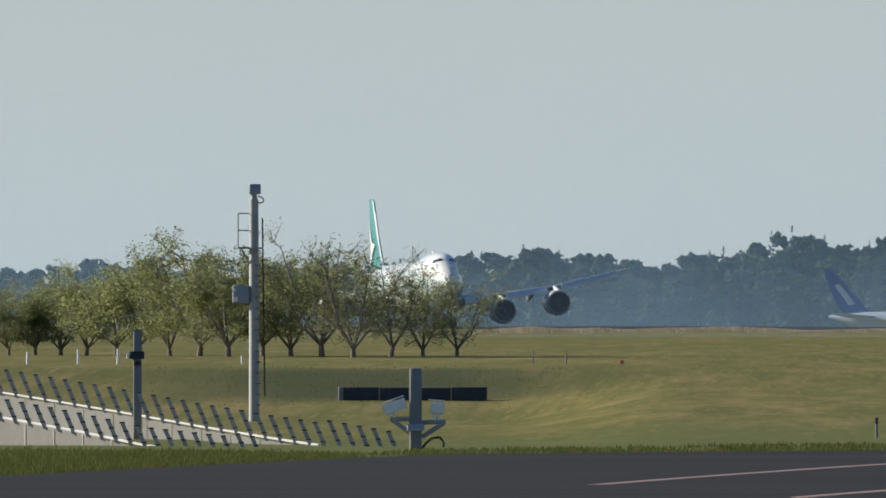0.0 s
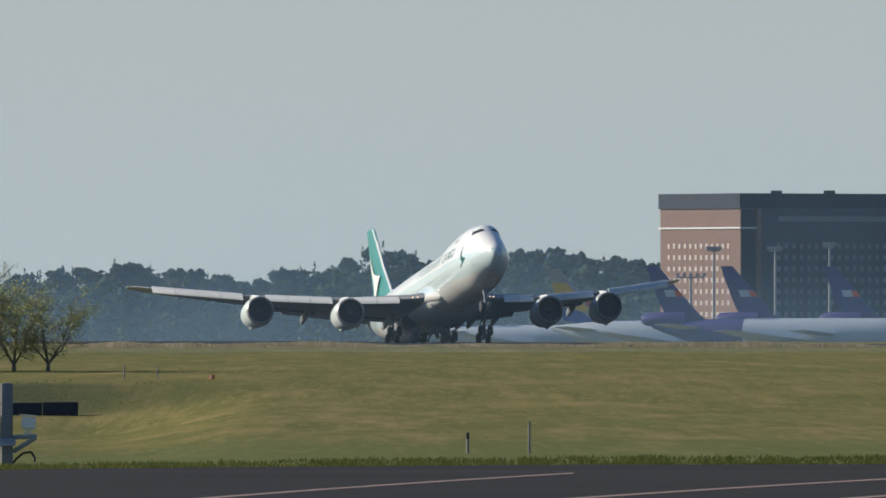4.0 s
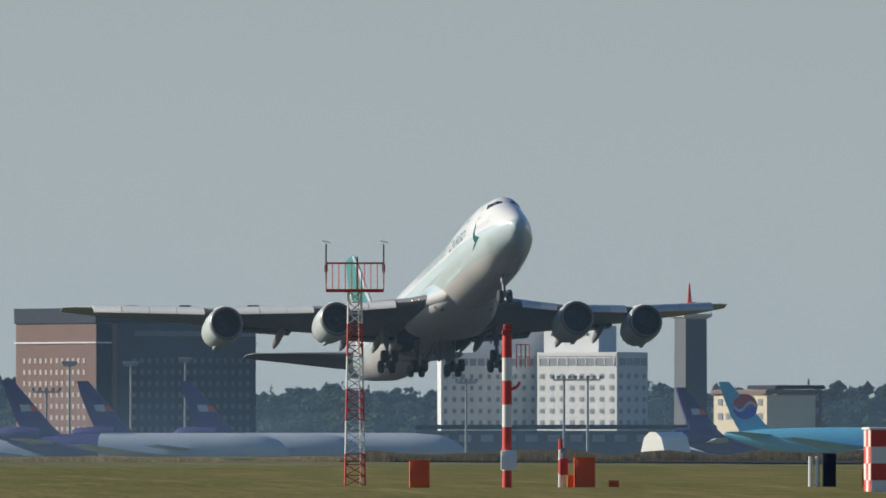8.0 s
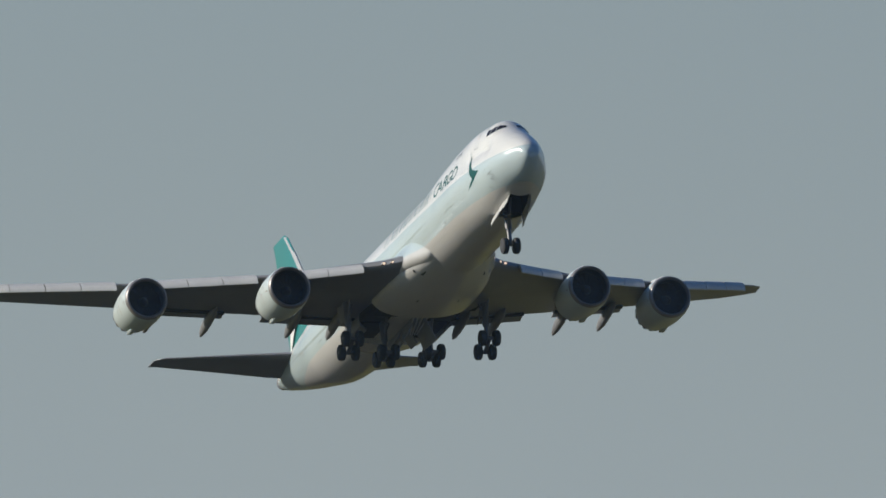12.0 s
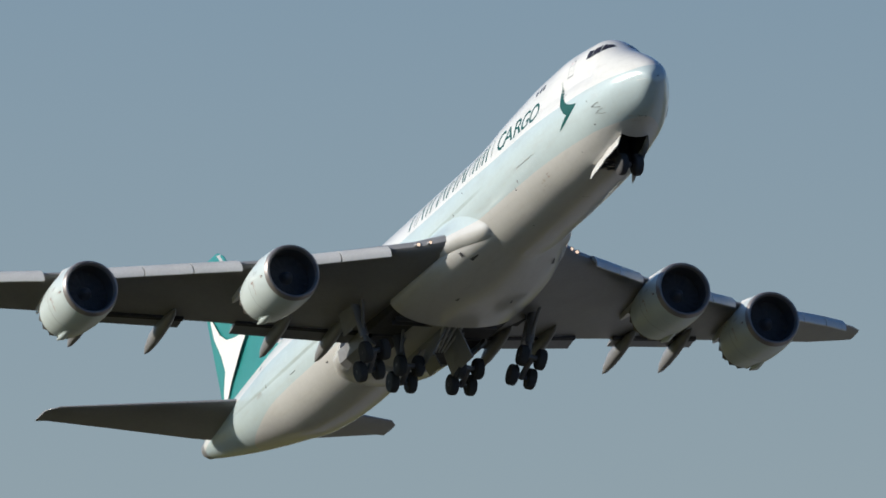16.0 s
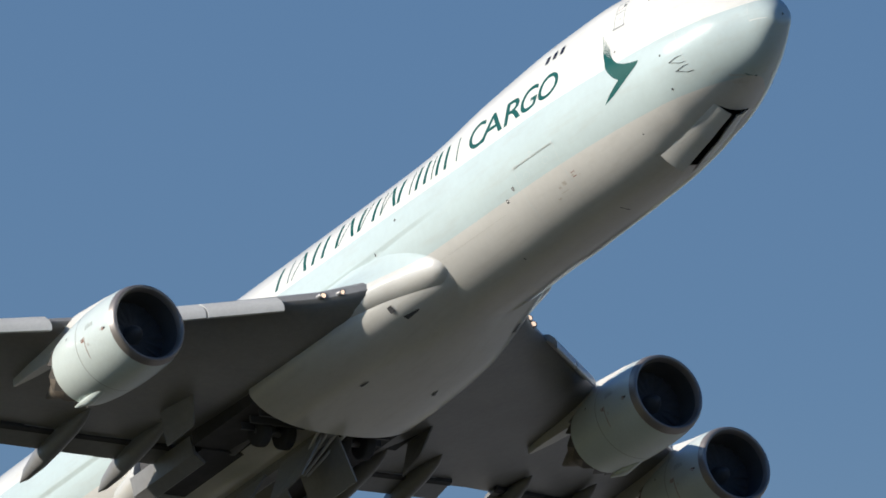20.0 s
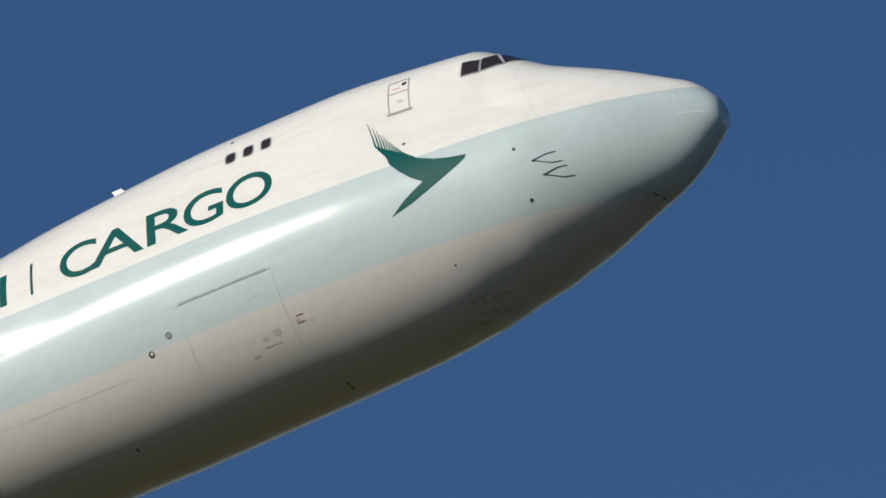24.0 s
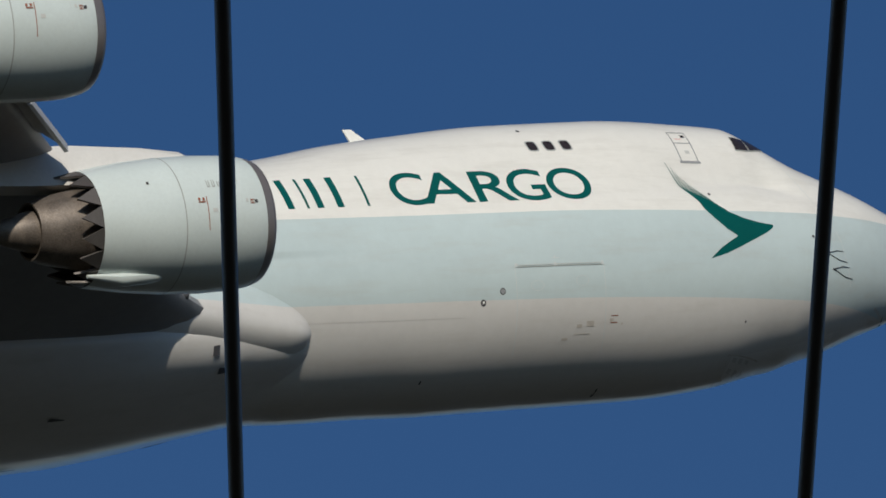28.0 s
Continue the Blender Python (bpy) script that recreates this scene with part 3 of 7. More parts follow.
def make_aircraft():
    plane = empty("cargo_aircraft", pose(0, 0, 0), "white four-engined cargo jet with pale green band, climbing", "aircraft")

    # fuselage skin, with an open bay for the nose wheels
    stations = sorted(set([0, 0.03, 0.06, 0.12, 0.25, 0.4, 0.6, 0.75, 0.9, 1.05, 1.2, 1.4, 1.6, 1.8, 2.0, 2.25] + [2.5 + 0.25 * i for i in range(90)] + [25 + 1.25 * i for i in range(33)] + [66 + 0.8 * i for i in range(10)] + [74.0, 74.2]))
    n = 216
    nose_bay = lambda s, k: 3.9 <= s < 7.4 and 150 <= k <= 173
    rings = [[hull(s, 2 * math.pi * j / n) for j in range(n)] for s in stations]
    skin = []
    left_door, right_door = [], []
    for i in range(len(stations) - 1):
        for j in range(n):
            k = (j + 1) % n
            f = (i * n + j, i * n + k, (i + 1) * n + k, (i + 1) * n + j)
            if nose_bay(stations[i], j):
                (right_door if j < 162 else left_door).append(f)
            else:
                skin.append(f)
    flat = [v for r in rings for v in r]
    part("fuselage", flat, skin, "skin", plane, "white upper half, pale grey-green band, grey-white belly")
    doors, hinges = [], []
    for faces in (left_door, right_door):
        used = sorted({i for f in faces for i in f})
        at = {v: i for i, v in enumerate(used)}
        vs = [flat[i] for i in used]
        fs = [[at[i] for i in f] for f in faces]
        inner = [Vector((v[0], v[1], v[2] + 0.06)) for v in vs]
        edge = [max((v for v in vs if abs(v[0] - x) < 0.01), key=lambda v: abs(v[1])) for x in (REF - 4.0, REF - 7.5)]
        hinge = (Vector(edge[0]) + Vector(edge[1])) / 2
        way = Vector(edge[0]) - Vector(edge[1])
        doors.append(part("nose_gear_door", *join((vs, fs), (inner, fs)), "belly", plane, "curved pale bay door", origin=(REF - 5.75, hinge.y, hinge.z)))
        hinges.append(way.normalized())
    well = []
    for s in (3.98, 6.0, 7.52):
        q = hull(s, radians(250))
        well.append([(q.x, q.y - 0.02, q.z + 0.03), (q.x, q.y - 0.02, -0.5), (q.x, 0.02 - q.y, -0.5), (q.x, 0.02 - q.y, q.z + 0.03)])
    vs, fs = loft(well, closed=False)
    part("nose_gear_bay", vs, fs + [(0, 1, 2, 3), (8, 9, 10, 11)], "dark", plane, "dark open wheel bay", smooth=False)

    # wing-body fairing: swells smoothly out of the belly, bluntly at the sides and slowly underneath
    full_a, full_p = [], []
    for a in np.linspace(-math.pi, 0.0, 181):
        ca, sa = math.cos(a), math.sin(a)
        y, z = 4.10 * math.copysign(abs(ca) ** 0.78, ca), -1.75 + 1.80 * math.copysign(abs(sa) ** 0.95, sa) - 0.10
        full_a.append(math.atan2(z, y))
        full_p.append(math.hypot(y, z))

    def fairing_skin(s, a):
        under = lerp(s, (20.5, 22.0, 23.0, 24.2, 26.0, 28.5, 31.0), (0.0, 0.10, 0.24, 0.46, 0.80, 0.97, 1.0))
        p = hull(s, a)
        rad, b = math.hypot(p.y, p.z), math.atan2(p.z, p.y)
        if b > 1.0:
            b -= 2 * math.pi
        out = float(np.interp(b, full_a, full_p)) if full_a[0] < b < full_a[-1] else rad
        lean = abs(b + math.pi / 2)
        w = math.exp(-((lean - 0.80) / 0.36) ** 2)
        flank = lerp(s - 1.8 * min(abs(lean - 0.80) / 0.5, 1.0) ** 2, (20.4, 20.58, 20.75, 21.0, 21.4, 22.0, 22.8, 24.2, 26.0, 28.5, 31.0), (0.0, 0.02, 0.06, 0.10, 0.16, 0.24, 0.35, 0.56, 0.80, 0.95, 1.0))
        g = (under + (flank - under) * w) * lerp(lean, (1.02, 1.60), (1.0, 0.0))
        q = rad - 0.05 + max(out - rad, 0.0) * g + 0.06 * min(g * 5, 1.0)
        return Vector((REF - s, q * math.cos(b), q * math.sin(b)))

    fair = []
    for s in (20.3, 20.45, 20.55, 20.65, 20.75, 20.85, 21.0, 21.15, 21.3, 21.5, 21.75, 22.0, 22.3, 22.6, 23.3, 24.2, 25.2, 26.5, 28.0, 29.5, 31.0, 32.7):
        fair.append([fairing_skin(s, a) for a in np.linspace(-math.pi * 1.06, math.pi * 0.06, 121)])
    last = len(fair) - 1
    vs, fs = loft(fair, closed=False)
    part("belly_fairing", vs, fs + [tuple(range(last * 121, last * 121 + 121))], "skin", plane, "smooth grey-white fairing under the wing root")
    for sgn in (-1, 1):
        # fillet ahead of the wing root: a swelling of the body side, blunt in front and fading upwards
        rows = []
        for s in (20.60, 20.68, 20.74, 20.82, 20.94, 21.1, 21.35, 21.7, 22.2, 22.8, 23.5, 24.3, 25.2, 26.5, 28.0, 30.0):
            wide = lerp(s, (20.60, 20.68, 20.74, 20.82, 20.94, 21.1, 21.5, 22.2, 23.0, 24.0, 25.0, 26.5, 30.0), (0.0, 0.10, 0.16, 0.22, 0.29, 0.36, 0.48, 0.62, 0.78, 1.02, 1.28, 1.50, 1.50))
            zt = lerp(s, (20.6, 20.8, 21.1, 21.6, 22.4, 23.4, 24.6, 27.0, 30.0), (-1.57, -1.30, -1.04, -0.72, -0.33, 0.0, 0.20, 0.36, 0.36))
            zb = lerp(s, (20.6, 20.8, 21.2, 22.0, 23.0, 30.0), (-1.97, -2.24, -2.50, -2.70, -2.76, -2.76))
            row = []
            for u in np.linspace(0, 1, 22):
                p = side(s, zb + (zt - zb) * u, 0.0)
                out = -0.03 + (wide + 0.03) * math.sin(math.pi * min(u ** 0.62, 1.0)) ** 1.9
                row.append((p.x, -sgn * (p.y - out), p.z))
            rows.append(row)
        part("wing_root_fillet", *loft(rows, closed=False), "skin", plane, "smooth rounded fillet ahead of the wing root")
        for s, lean, w, h in ((23.9, 0.86, 0.22, 0.035), (23.6, 0.70, 0.75, 0.03), (28.4, 0.42, 0.5, 0.02)):
            pts = []
            for q, da in ((s, -h), (s, h), (s - w, h * (1 if w < 0.5 else -0.4)), (s - w, -h)):
                p = fairing_skin(q, -math.pi / 2 + sgn * (lean + da))
                pts.append(p + Vector((0, p.y, p.z)).normalized() * 0.03)
            part("vent", pts, [(0, 1, 2, 3)], "duct", plane, "small dark cooling vent")
    aft = []
    for s, hw, zt, zb in ((42.0, 3.6, -0.6, -3.35), (44, 3.3, -0.9, -3.3), (45.4, 2.6, -1.3, -3.1), (46.2, 1.4, -1.7, -2.8)):
        aft.append([(REF - s, hw * math.cos(a), (zt + zb) / 2 + (zt - zb) / 2 * math.sin(a)) for a in np.linspace(0, 2 * math.pi, 32, endpoint=False)])
    part("aft_fairing", *loft(aft), "skin", plane)
    for y in (-1, 1):
        # dark boxes imitate shaded wells: wing gear under the wing, body gear behind
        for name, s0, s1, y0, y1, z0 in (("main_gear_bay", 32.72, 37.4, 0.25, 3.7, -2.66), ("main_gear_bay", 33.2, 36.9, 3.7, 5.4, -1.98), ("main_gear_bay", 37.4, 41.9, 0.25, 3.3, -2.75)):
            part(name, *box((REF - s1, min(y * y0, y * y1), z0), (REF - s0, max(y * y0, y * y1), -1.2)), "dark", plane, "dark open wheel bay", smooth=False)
        # Wall and keel take the darker wing grey to carry the bay's shade.
        part("bay_wall", *loft([[(REF - s, y * 3.75, -2.2), (REF - s, y * 3.65, -2.95), (REF - s, y * 3.2, -3.3), (REF - s, y * 3.1, -3.25), (REF - s, y * 3.55, -2.8), (REF - s, y * 3.6, -2.2)] for s in (37.5, 42.05)]), "wing", plane, "belly side beside the bay")
        for i, s in enumerate((33.2, 33.9, 34.6)):
            part("bay_frame", *box((REF - s - 0.12, min(y * 0.3, y * 3.2), -3.0), (REF - s, max(y * 0.3, y * 3.2), -2.7)), "duct", plane, smooth=False)
    part("keel_beam", *box((REF - 42, -0.24, -3.45), (REF - 32.72, 0.24, -2.7)), "wing", plane, "pale keel beam between the wheel bays")
    for i in range(4):
        y = -0.42 + i * 0.28
        part("keel_strut", *tube((REF - 33.0, y * 1.5, -3.3), (REF - 35.6, y * 0.6, -4.2), 0.07, 0.05, 8), "slat", plane, "pale strut below the keel")

    # wings, engines, flaps
    for sgn in (-1, 1):
        ys = (1.5, 3.0, 4.7, 8.0, 11.8, 16.0, 20.8, 25.5, 29.6, 31.6, 32.5, 33.0, 33.3)
        part("wing", *flying([(wing_le(y), wing_te(y), sgn * y, wing_z(y), lerp(y, (0, 12, 34), (0.125, 0.10, 0.085)), lerp(y, (0, 34), (0.5, 0.1))) for y in ys]), "wing", plane,
             "swept grey wing bent upwards in flight")
        part("wing_tip", *flying([(wing_le(y) - 0.03, wing_le(y) + (wing_te(y) - wing_le(y)) * 0.5, sgn * y, wing_z(y) + 0.03, 0.12, 0.0) for y in (31.2, 32.4, 33.0, 33.32)]), "slat", plane, "bright bare-metal wing tip")
        # leading edge flaps between the pylons
        for a, b in ((6.2, 10.7), (12.9, 19.6), (21.9, 31.0)):
            m = max(2, int((b - a) / 2.2))
            for i in range(m):
                y0, y1 = a + (b - a) * i / m + 0.03, a + (b - a) * (i + 1) / m - 0.03
                rows = []
                for y in (y0, y1):
                    s, z = wing_le(y), wing_z(y)
                    rows.append([(REF - s - q, sgn * y, z + h) for q, h in ((0.25, 0.30), (-0.25, 0.12), (-0.58, -0.16), (-0.72, -0.40), (-0.70, -0.62), (-0.58, -0.64), (-0.52, -0.42), (-0.1, -0.10), (0.3, 0.05))])
                part("leading_edge_flap", *loft(rows), "slat", plane, "pale grey leading-edge flap, extended")
        # trailing edge flaps
        for a, b, ext, drop in ((3.6, 10.4, 1.30, 0.36), (13.2, 19.6, 1.15, 0.28)):
            rows = []
            for y in (a, (a + b) / 2, b):
                s, z = wing_te(y), wing_z(y) - lerp(y, (0, 34), (0.5, 0.1))
                rows.append([(REF - s - ext * q + 0.7, sgn * y, z - drop * q + 0.12 * h) for q, h in ((0, 1.4), (0.3, 1.3), (1.0, 0.1), (1.0, -0.3), (0.3, -0.9), (0, -0.7))])
            part("trailing_edge_flap", *loft(rows), "wing", plane, "grey slotted flap lowered for take-off")
            rows = []
            for y in (a, b):
                s, z = wing_te(y), wing_z(y) - lerp(y, (0, 34), (0.5, 0.1))
                rows.append([(REF - s + 0.72 - q, sgn * y, z + h) for q, h in ((0, -0.2), (0.22, -0.26), (0.22, 0.12), (0, 0.2))])
            # A solid dark strip stands for the shade between wing and flap.
            part("flap_slot_shade", *loft(rows), "dark", plane, "dark slot ahead of the flap")
        for y, tail in ((5.05, 42.4), (8.1, 43.2), (14.1, 45.9), (18.2, 47.4)):
            length = 5.6
            s, z = tail - length, wing_z(y) - 0.62
            prof = ((0, 0.02, 0.02, 0.1), (0.08, 0.16, 0.2, 0.0), (0.25, 0.27, 0.38, -0.1), (0.5, 0.33, 0.48, -0.22), (0.72, 0.30, 0.46, -0.40), (0.9, 0.19, 0.28, -0.62), (1.0, 0.02, 0.03, -0.78))
            part("flap_track_fairing", *loft([[(REF - s - q * length, sgn * y + w * math.cos(t), z + d + h * math.sin(t)) for t in np.linspace(0, 2 * math.pi, 14, endpoint=False)] for q, w, h, d in prof]),
                 "wing", plane, "canoe-shaped grey fairing under the flap")
        for y, s0, z in ((11.86, 27.17, -2.66), (20.82, 35.76, -1.17)):
            make_engine(plane, sgn * y, s0, z)
        for s, y, r in ((25.0, 4.25, 0.11), (25.55, 4.8, 0.11)):
            dish = lambda q, d: [(REF - s + d, sgn * y + q * math.cos(t), wing_z(y) + 0.10 + 0.85 * q * math.sin(t)) for t in np.linspace(0, 2 * math.pi, 16, endpoint=False)]
            part("lamp_housing", *loft([dish(q, d) for q, d in ((0.20, -0.45), (0.18, -0.04), (0.15, 0.01), (r, 0.0))]), "strut", plane, "dark lamp surround")
            # The lens is given a weak warm glow of its own.
            part("landing_light", *loft([dish(q, d) for q, d in ((r, -0.1), (r, 0.01), (r * 0.6, 0.03))]), "lamp", plane, "lit landing light in the wing root")
        # tailplane
        part("tailplane", *flying([(62.3, 70.2, sgn * 0.8, 1.55, 0.10, 0.0), (63.4, 70.6, sgn * 2.2, 1.75, 0.10, 0.0), (67.0, 71.8, sgn * 6.5, 2.55, 0.095, 0), (70.2, 72.9, sgn * 10.4, 3.25, 0.09, 0), (71.3, 73.3, sgn * 11.0, 3.35, 0.06, 0)]),
             "wing", plane, "grey swept tailplane")
    rings = [[hull(s, 2 * math.pi * j / 24) + (hull(s, 2 * math.pi * j / 24) - Vector((REF - s, 0, smooth_at(s, 2)))).normalized() * 0.012 for j in range(24)] for s in (72.6, 73.0, 73.5, 74.0, 74.19)]
    part("tail_cone", *loft(rings), "wing", plane, "bare grey tail cone")
    make_fin(plane)
    make_markings(plane)
    return plane, doors, hinges


def make_engine(plane, y, s0, z):
    n = 48
    ring = lambda s, r, dz=0.0: [(REF - s0 - s, y + r * math.cos(2 * math.pi * i / n), z + dz + r * math.sin(2 * math.pi * i / n)) for i in range(n)]
    cowl = [(0.24, 1.658), (0.4, 1.685), (0.7, 1.72), (1.5, 1.75), (2.6, 1.73), (3.6, 1.65), (4.3, 1.56), (4.8, 1.47)]
    eng = part("engine", *loft([ring(s, r) for s, r in cowl], cap=False), "nacelle", plane, "pale grey-green engine cowl")
    sgn = 1 if y > 0 else -1
    # inlet lip and duct
    lip = [(0.25, 1.663), (0.06, 1.61), (-0.04, 1.57), (-0.07, 1.52), (-0.05, 1.46), (0.05, 1.40), (0.2, 1.37)]
    part("inlet_lip", *loft([ring(s, r) for s, r in lip], cap=False), "lip", eng, "bare metal inlet lip")
    # Duct, fan and spinner are coloured dark for the shade inside the inlet.
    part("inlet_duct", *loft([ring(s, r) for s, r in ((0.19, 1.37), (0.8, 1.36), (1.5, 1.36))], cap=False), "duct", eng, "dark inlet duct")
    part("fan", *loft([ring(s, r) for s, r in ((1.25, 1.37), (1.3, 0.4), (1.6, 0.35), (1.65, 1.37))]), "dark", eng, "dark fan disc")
    for i in range(18):
        a = 2 * math.pi * i / 18
        q = lambda r, da, s: (REF - s0 - s, y + r * math.cos(a + da), z + r * math.sin(a + da))
        part("fan_blade", [q(0.38, -0.1, 1.26), q(1.33, -0.02, 1.12), q(1.33, 0.16, 1.24), q(0.38, 0.2, 1.3)], [(0, 1, 2, 3)], "dark", eng, smooth=False)
    part("spinner", *loft([ring(s, r) for s, r in ((0.65, 0.02), (0.75, 0.16), (0.95, 0.3), (1.25, 0.4))]), "duct", eng, "dark spinner cone")
    # saw-tooth nozzle edge
    for i in range(16):
        verts = []
        for da, s in ((0, 4.8), (0.5, 5.36), (1, 4.8)):
            for r_off in (0, -0.06):
                a = 2 * math.pi * (i + da) / 16
                r = 1.475 - (s - 4.8) * 0.20 + r_off
                verts.append((REF - s0 - s, y + r * math.cos(a), z + r * math.sin(a)))
        part("nozzle_tooth", verts, [(0, 2, 4), (1, 5, 3), (0, 1, 3, 2), (2, 3, 5, 4)], "tooth", eng, smooth=False)
    part("nozzle_lining", *loft([ring(s, r) for s, r in ((4.8, 1.42), (4.1, 1.4), (4.0, 1.05), (4.7, 1.04))], cap=False), "dark", eng)
    part("core", *loft([ring(s, r) for s, r in ((4.0, 1.06), (4.9, 1.03), (5.6, 0.90), (6.2, 0.74), (6.2, 0.68), (5.7, 0.66))], cap=False), "core", eng, "burnt brown core cowl")
    part("exhaust_plug", *loft([ring(s, r) for s, r in ((5.6, 0.62), (6.2, 0.54), (6.9, 0.36), (7.6, 0.10), (7.7, 0.04))]), "core", eng, "burnt brown exhaust cone")
    # pylon up to the wing
    le, wz = wing_le(y), wing_z(y)
    rows = []
    for s, zt, zb, w in ((s0 + 0.9, z + 1.70, z + 1.55, 0.05), (s0 + 1.5, z + 1.98, z + 1.4, 0.20), (s0 + 2.6, z + 2.12, z + 1.3, 0.27), (le - 0.2, max(wz + 0.15, z + 2.12), z + 1.1, 0.30), (le + 1.6, wz + 0.1, z + 1.15, 0.28), (le + 3.6, wz - 0.2, wz - 0.85, 0.20), (le + 5.0, wz - 0.4, wz - 0.75, 0.05)):
        rows.append([(REF - s, y + w * a, zb + (zt - zb) * b) for a, b in ((-1, 0), (-1, 0.8), (-0.5, 1), (0.5, 1), (1, 0.8), (1, 0))])
    part("pylon", *loft(rows), "belly", eng, "pale engine pylon")
    # strakes, seam and marks on the cowl
    part("cowl_seam", *loft([[(REF - s0 - s, y + 1.737 * math.cos(t), z + 1.737 * math.sin(t)) for t in np.linspace(0, 2 * math.pi, 48, endpoint=False)] for s in (2.58, 2.61)], cap=False), "seam", eng)
    def patch(name, s, a0, ds, da, material, label=""):
        r = lambda q: lerp(q, [c[0] for c in cowl], [c[1] for c in cowl]) + 0.012
        pts = [(REF - s0 - q, y + r(q) * math.cos(a), z + r(q) * math.sin(a)) for q in (s, s + ds) for a in np.linspace(a0, a0 + da, 5)]
        part(name, pts, [(i, i + 1, i + 6, i + 5) for i in range(4)], material, eng, label)
    out = math.pi if sgn < 0 else 0.0
    for side_a, d in ((out, -1 if sgn < 0 else 1), (math.pi - out, 1 if sgn < 0 else -1)):
        for i in range(4):
            for k in (0, 0.058):
                patch("mark", 1.32 + i * 0.15 + k, side_a + d * 0.15, 0.022, d * (0.12 if i > 1 else 0.09), "seam", "small grey marking bar")
            patch("mark", 1.335 + i * 0.15, side_a + d * 0.15, 0.06, d * 0.016, "seam", "small grey marking bar")
        patch("red_line", 1.95, side_a - d * 0.50, 0.022, d * 0.50, "umber", "thin rust-red line")
        patch("red_mark", 2.0, side_a - d * 0.09, 0.20, d * 0.018, "umber", "small red marking bar")
        for q in (2.02, 2.14):
            patch("red_mark", q, side_a - d * 0.06, 0.06, d * 0.045, "umber", "small red marking bar")
        for q, e, w, h in ((0.62, -0.13, 0.09, 0.012), (0.62, -0.075, 0.09, 0.012), (0.61, -0.13, 0.016, 0.067), (0.70, -0.13, 0.016, 0.067), (0.655, -0.12, 0.02, 0.045)):
            patch("red_mark", q, side_a + d * e, w, d * h, "umber", "small red marking ring")
        patch("grey_mark", 1.70, side_a - d * 0.24, 0.13, d * 0.06, "joint", "faded grey marking")
        patch("grey_mark", 0.78, side_a - d * 0.10, 0.06, d * 0.05, "joint", "faded grey marking")
        patch("cowl_joint", 0.95, side_a - d * 0.7, 0.012, d * 1.3, "fine")
        patch("latch", 0.5, side_a - d * 0.12, 0.09, d * 0.05, "dark")
        patch("latch", 3.4, side_a + d * 0.28, 0.07, d * 0.05, "dark")
    # lower strake on the inboard and outboard face
    part("strake", *loft([[(REF - s0 - s, y + w * math.cos(t) - sgn * 0.4 * -1, z - 1.42 - h + h * math.sin(t)) for t in np.linspace(0, 2 * math.pi, 10, endpoint=False)] for s, w, h in ((2.6, 0.03, 0.03), (3.2, 0.18, 0.14), (4.2, 0.22, 0.18), (5.1, 0.05, 0.05))]), "nacelle", eng, "drain fairing under the cowl")


def make_fin(plane):
    # the fin stands in the x-z plane: sections from root to tip
    rows = []
    for s0, s1, z, th in ((57.8, 70.6, 2.6, 0.085), (60.0, 70.9, 4.2, 0.085), (64.5, 72.0, 8.0, 0.085), (69.0, 73.3, 12.7, 0.09), (69.9, 73.5, 13.15, 0.05)):
        c = s1 - s0
        rows.append([(REF - s0 - c * x, c * th * h * 0.9, z) for x, h in aerofoil()])
    part("fin", *loft(rows), "jade", plane, "jade green fin with white brush-wing shape")
    def sheet(name, outline, material, label=""):
        for sgn in (-1, 1):
            bm = bmesh.new()
            bm.faces.new([bm.verts.new((s, z, 0)) for s, z in outline])
            bm.normal_update()
            bmesh.ops.triangulate(bm, faces=bm.faces[:])
            for _ in range(4):
                long = [e for e in bm.edges if e.calc_length() > 0.5]
                if long:
                    bmesh.ops.subdivide_edges(bm, edges=long, cuts=1)
                    bmesh.ops.triangulate(bm, faces=bm.faces[:])
            bm.verts.index_update()
            pts = []
            for v in bm.verts:
                s, z = v.co.x, v.co.y
                a = lerp(z, (2.6, 4.2, 8.0, 12.7, 13.15), (57.8, 60.0, 64.5, 69.0, 69.9))
                b = lerp(z, (2.6, 4.2, 8.0, 12.7, 13.15), (70.6, 70.9, 72.0, 73.3, 73.5))
                c = b - a
                x = min(max((s - a) / c, 0.001), 1.0)
                th = 5 * (0.2969 * math.sqrt(x) - 0.126 * x - 0.3516 * x * x + 0.2843 * x ** 3 - 0.1036 * x ** 4)
                pts.append((REF - s, sgn * (c * 0.085 * 0.9 * th * 1.12 + 0.05), z))
            part(name, pts, [[v.index for v in f.verts] for f in bm.faces], material, plane, label)
            bm.free()
    # white swoosh widening downwards, and the white leading edge
    sheet("brush_wing", [(71.9, 10.3), (71.1, 9.2), (69.9, 8.0), (68.6, 7.3), (67.2, 7.0), (64.9, 6.7), (65.9, 6.1), (67.1, 5.35), (68.5, 4.6), (69.9, 3.6), (70.4, 3.6), (70.2, 4.5), (69.5, 5.6), (70.0, 6.7), (71.2, 8.2)], "white", "white swoosh on the fin")
    rows = []
    for z in (3.0, 5.0, 8.0, 11.0, 12.9):
        a = lerp(z, (2.6, 4.2, 8.0, 12.7, 13.15), (57.8, 60.0, 64.5, 69.0, 69.9))
        rows.append([(REF - a - 0.28, 0.20, z), (REF - a + 0.03, 0.0, z), (REF - a - 0.28, -0.20, z)])
    part("fin_edge", *loft(rows, closed=False), "slat", plane, "pale leading edge of the fin")


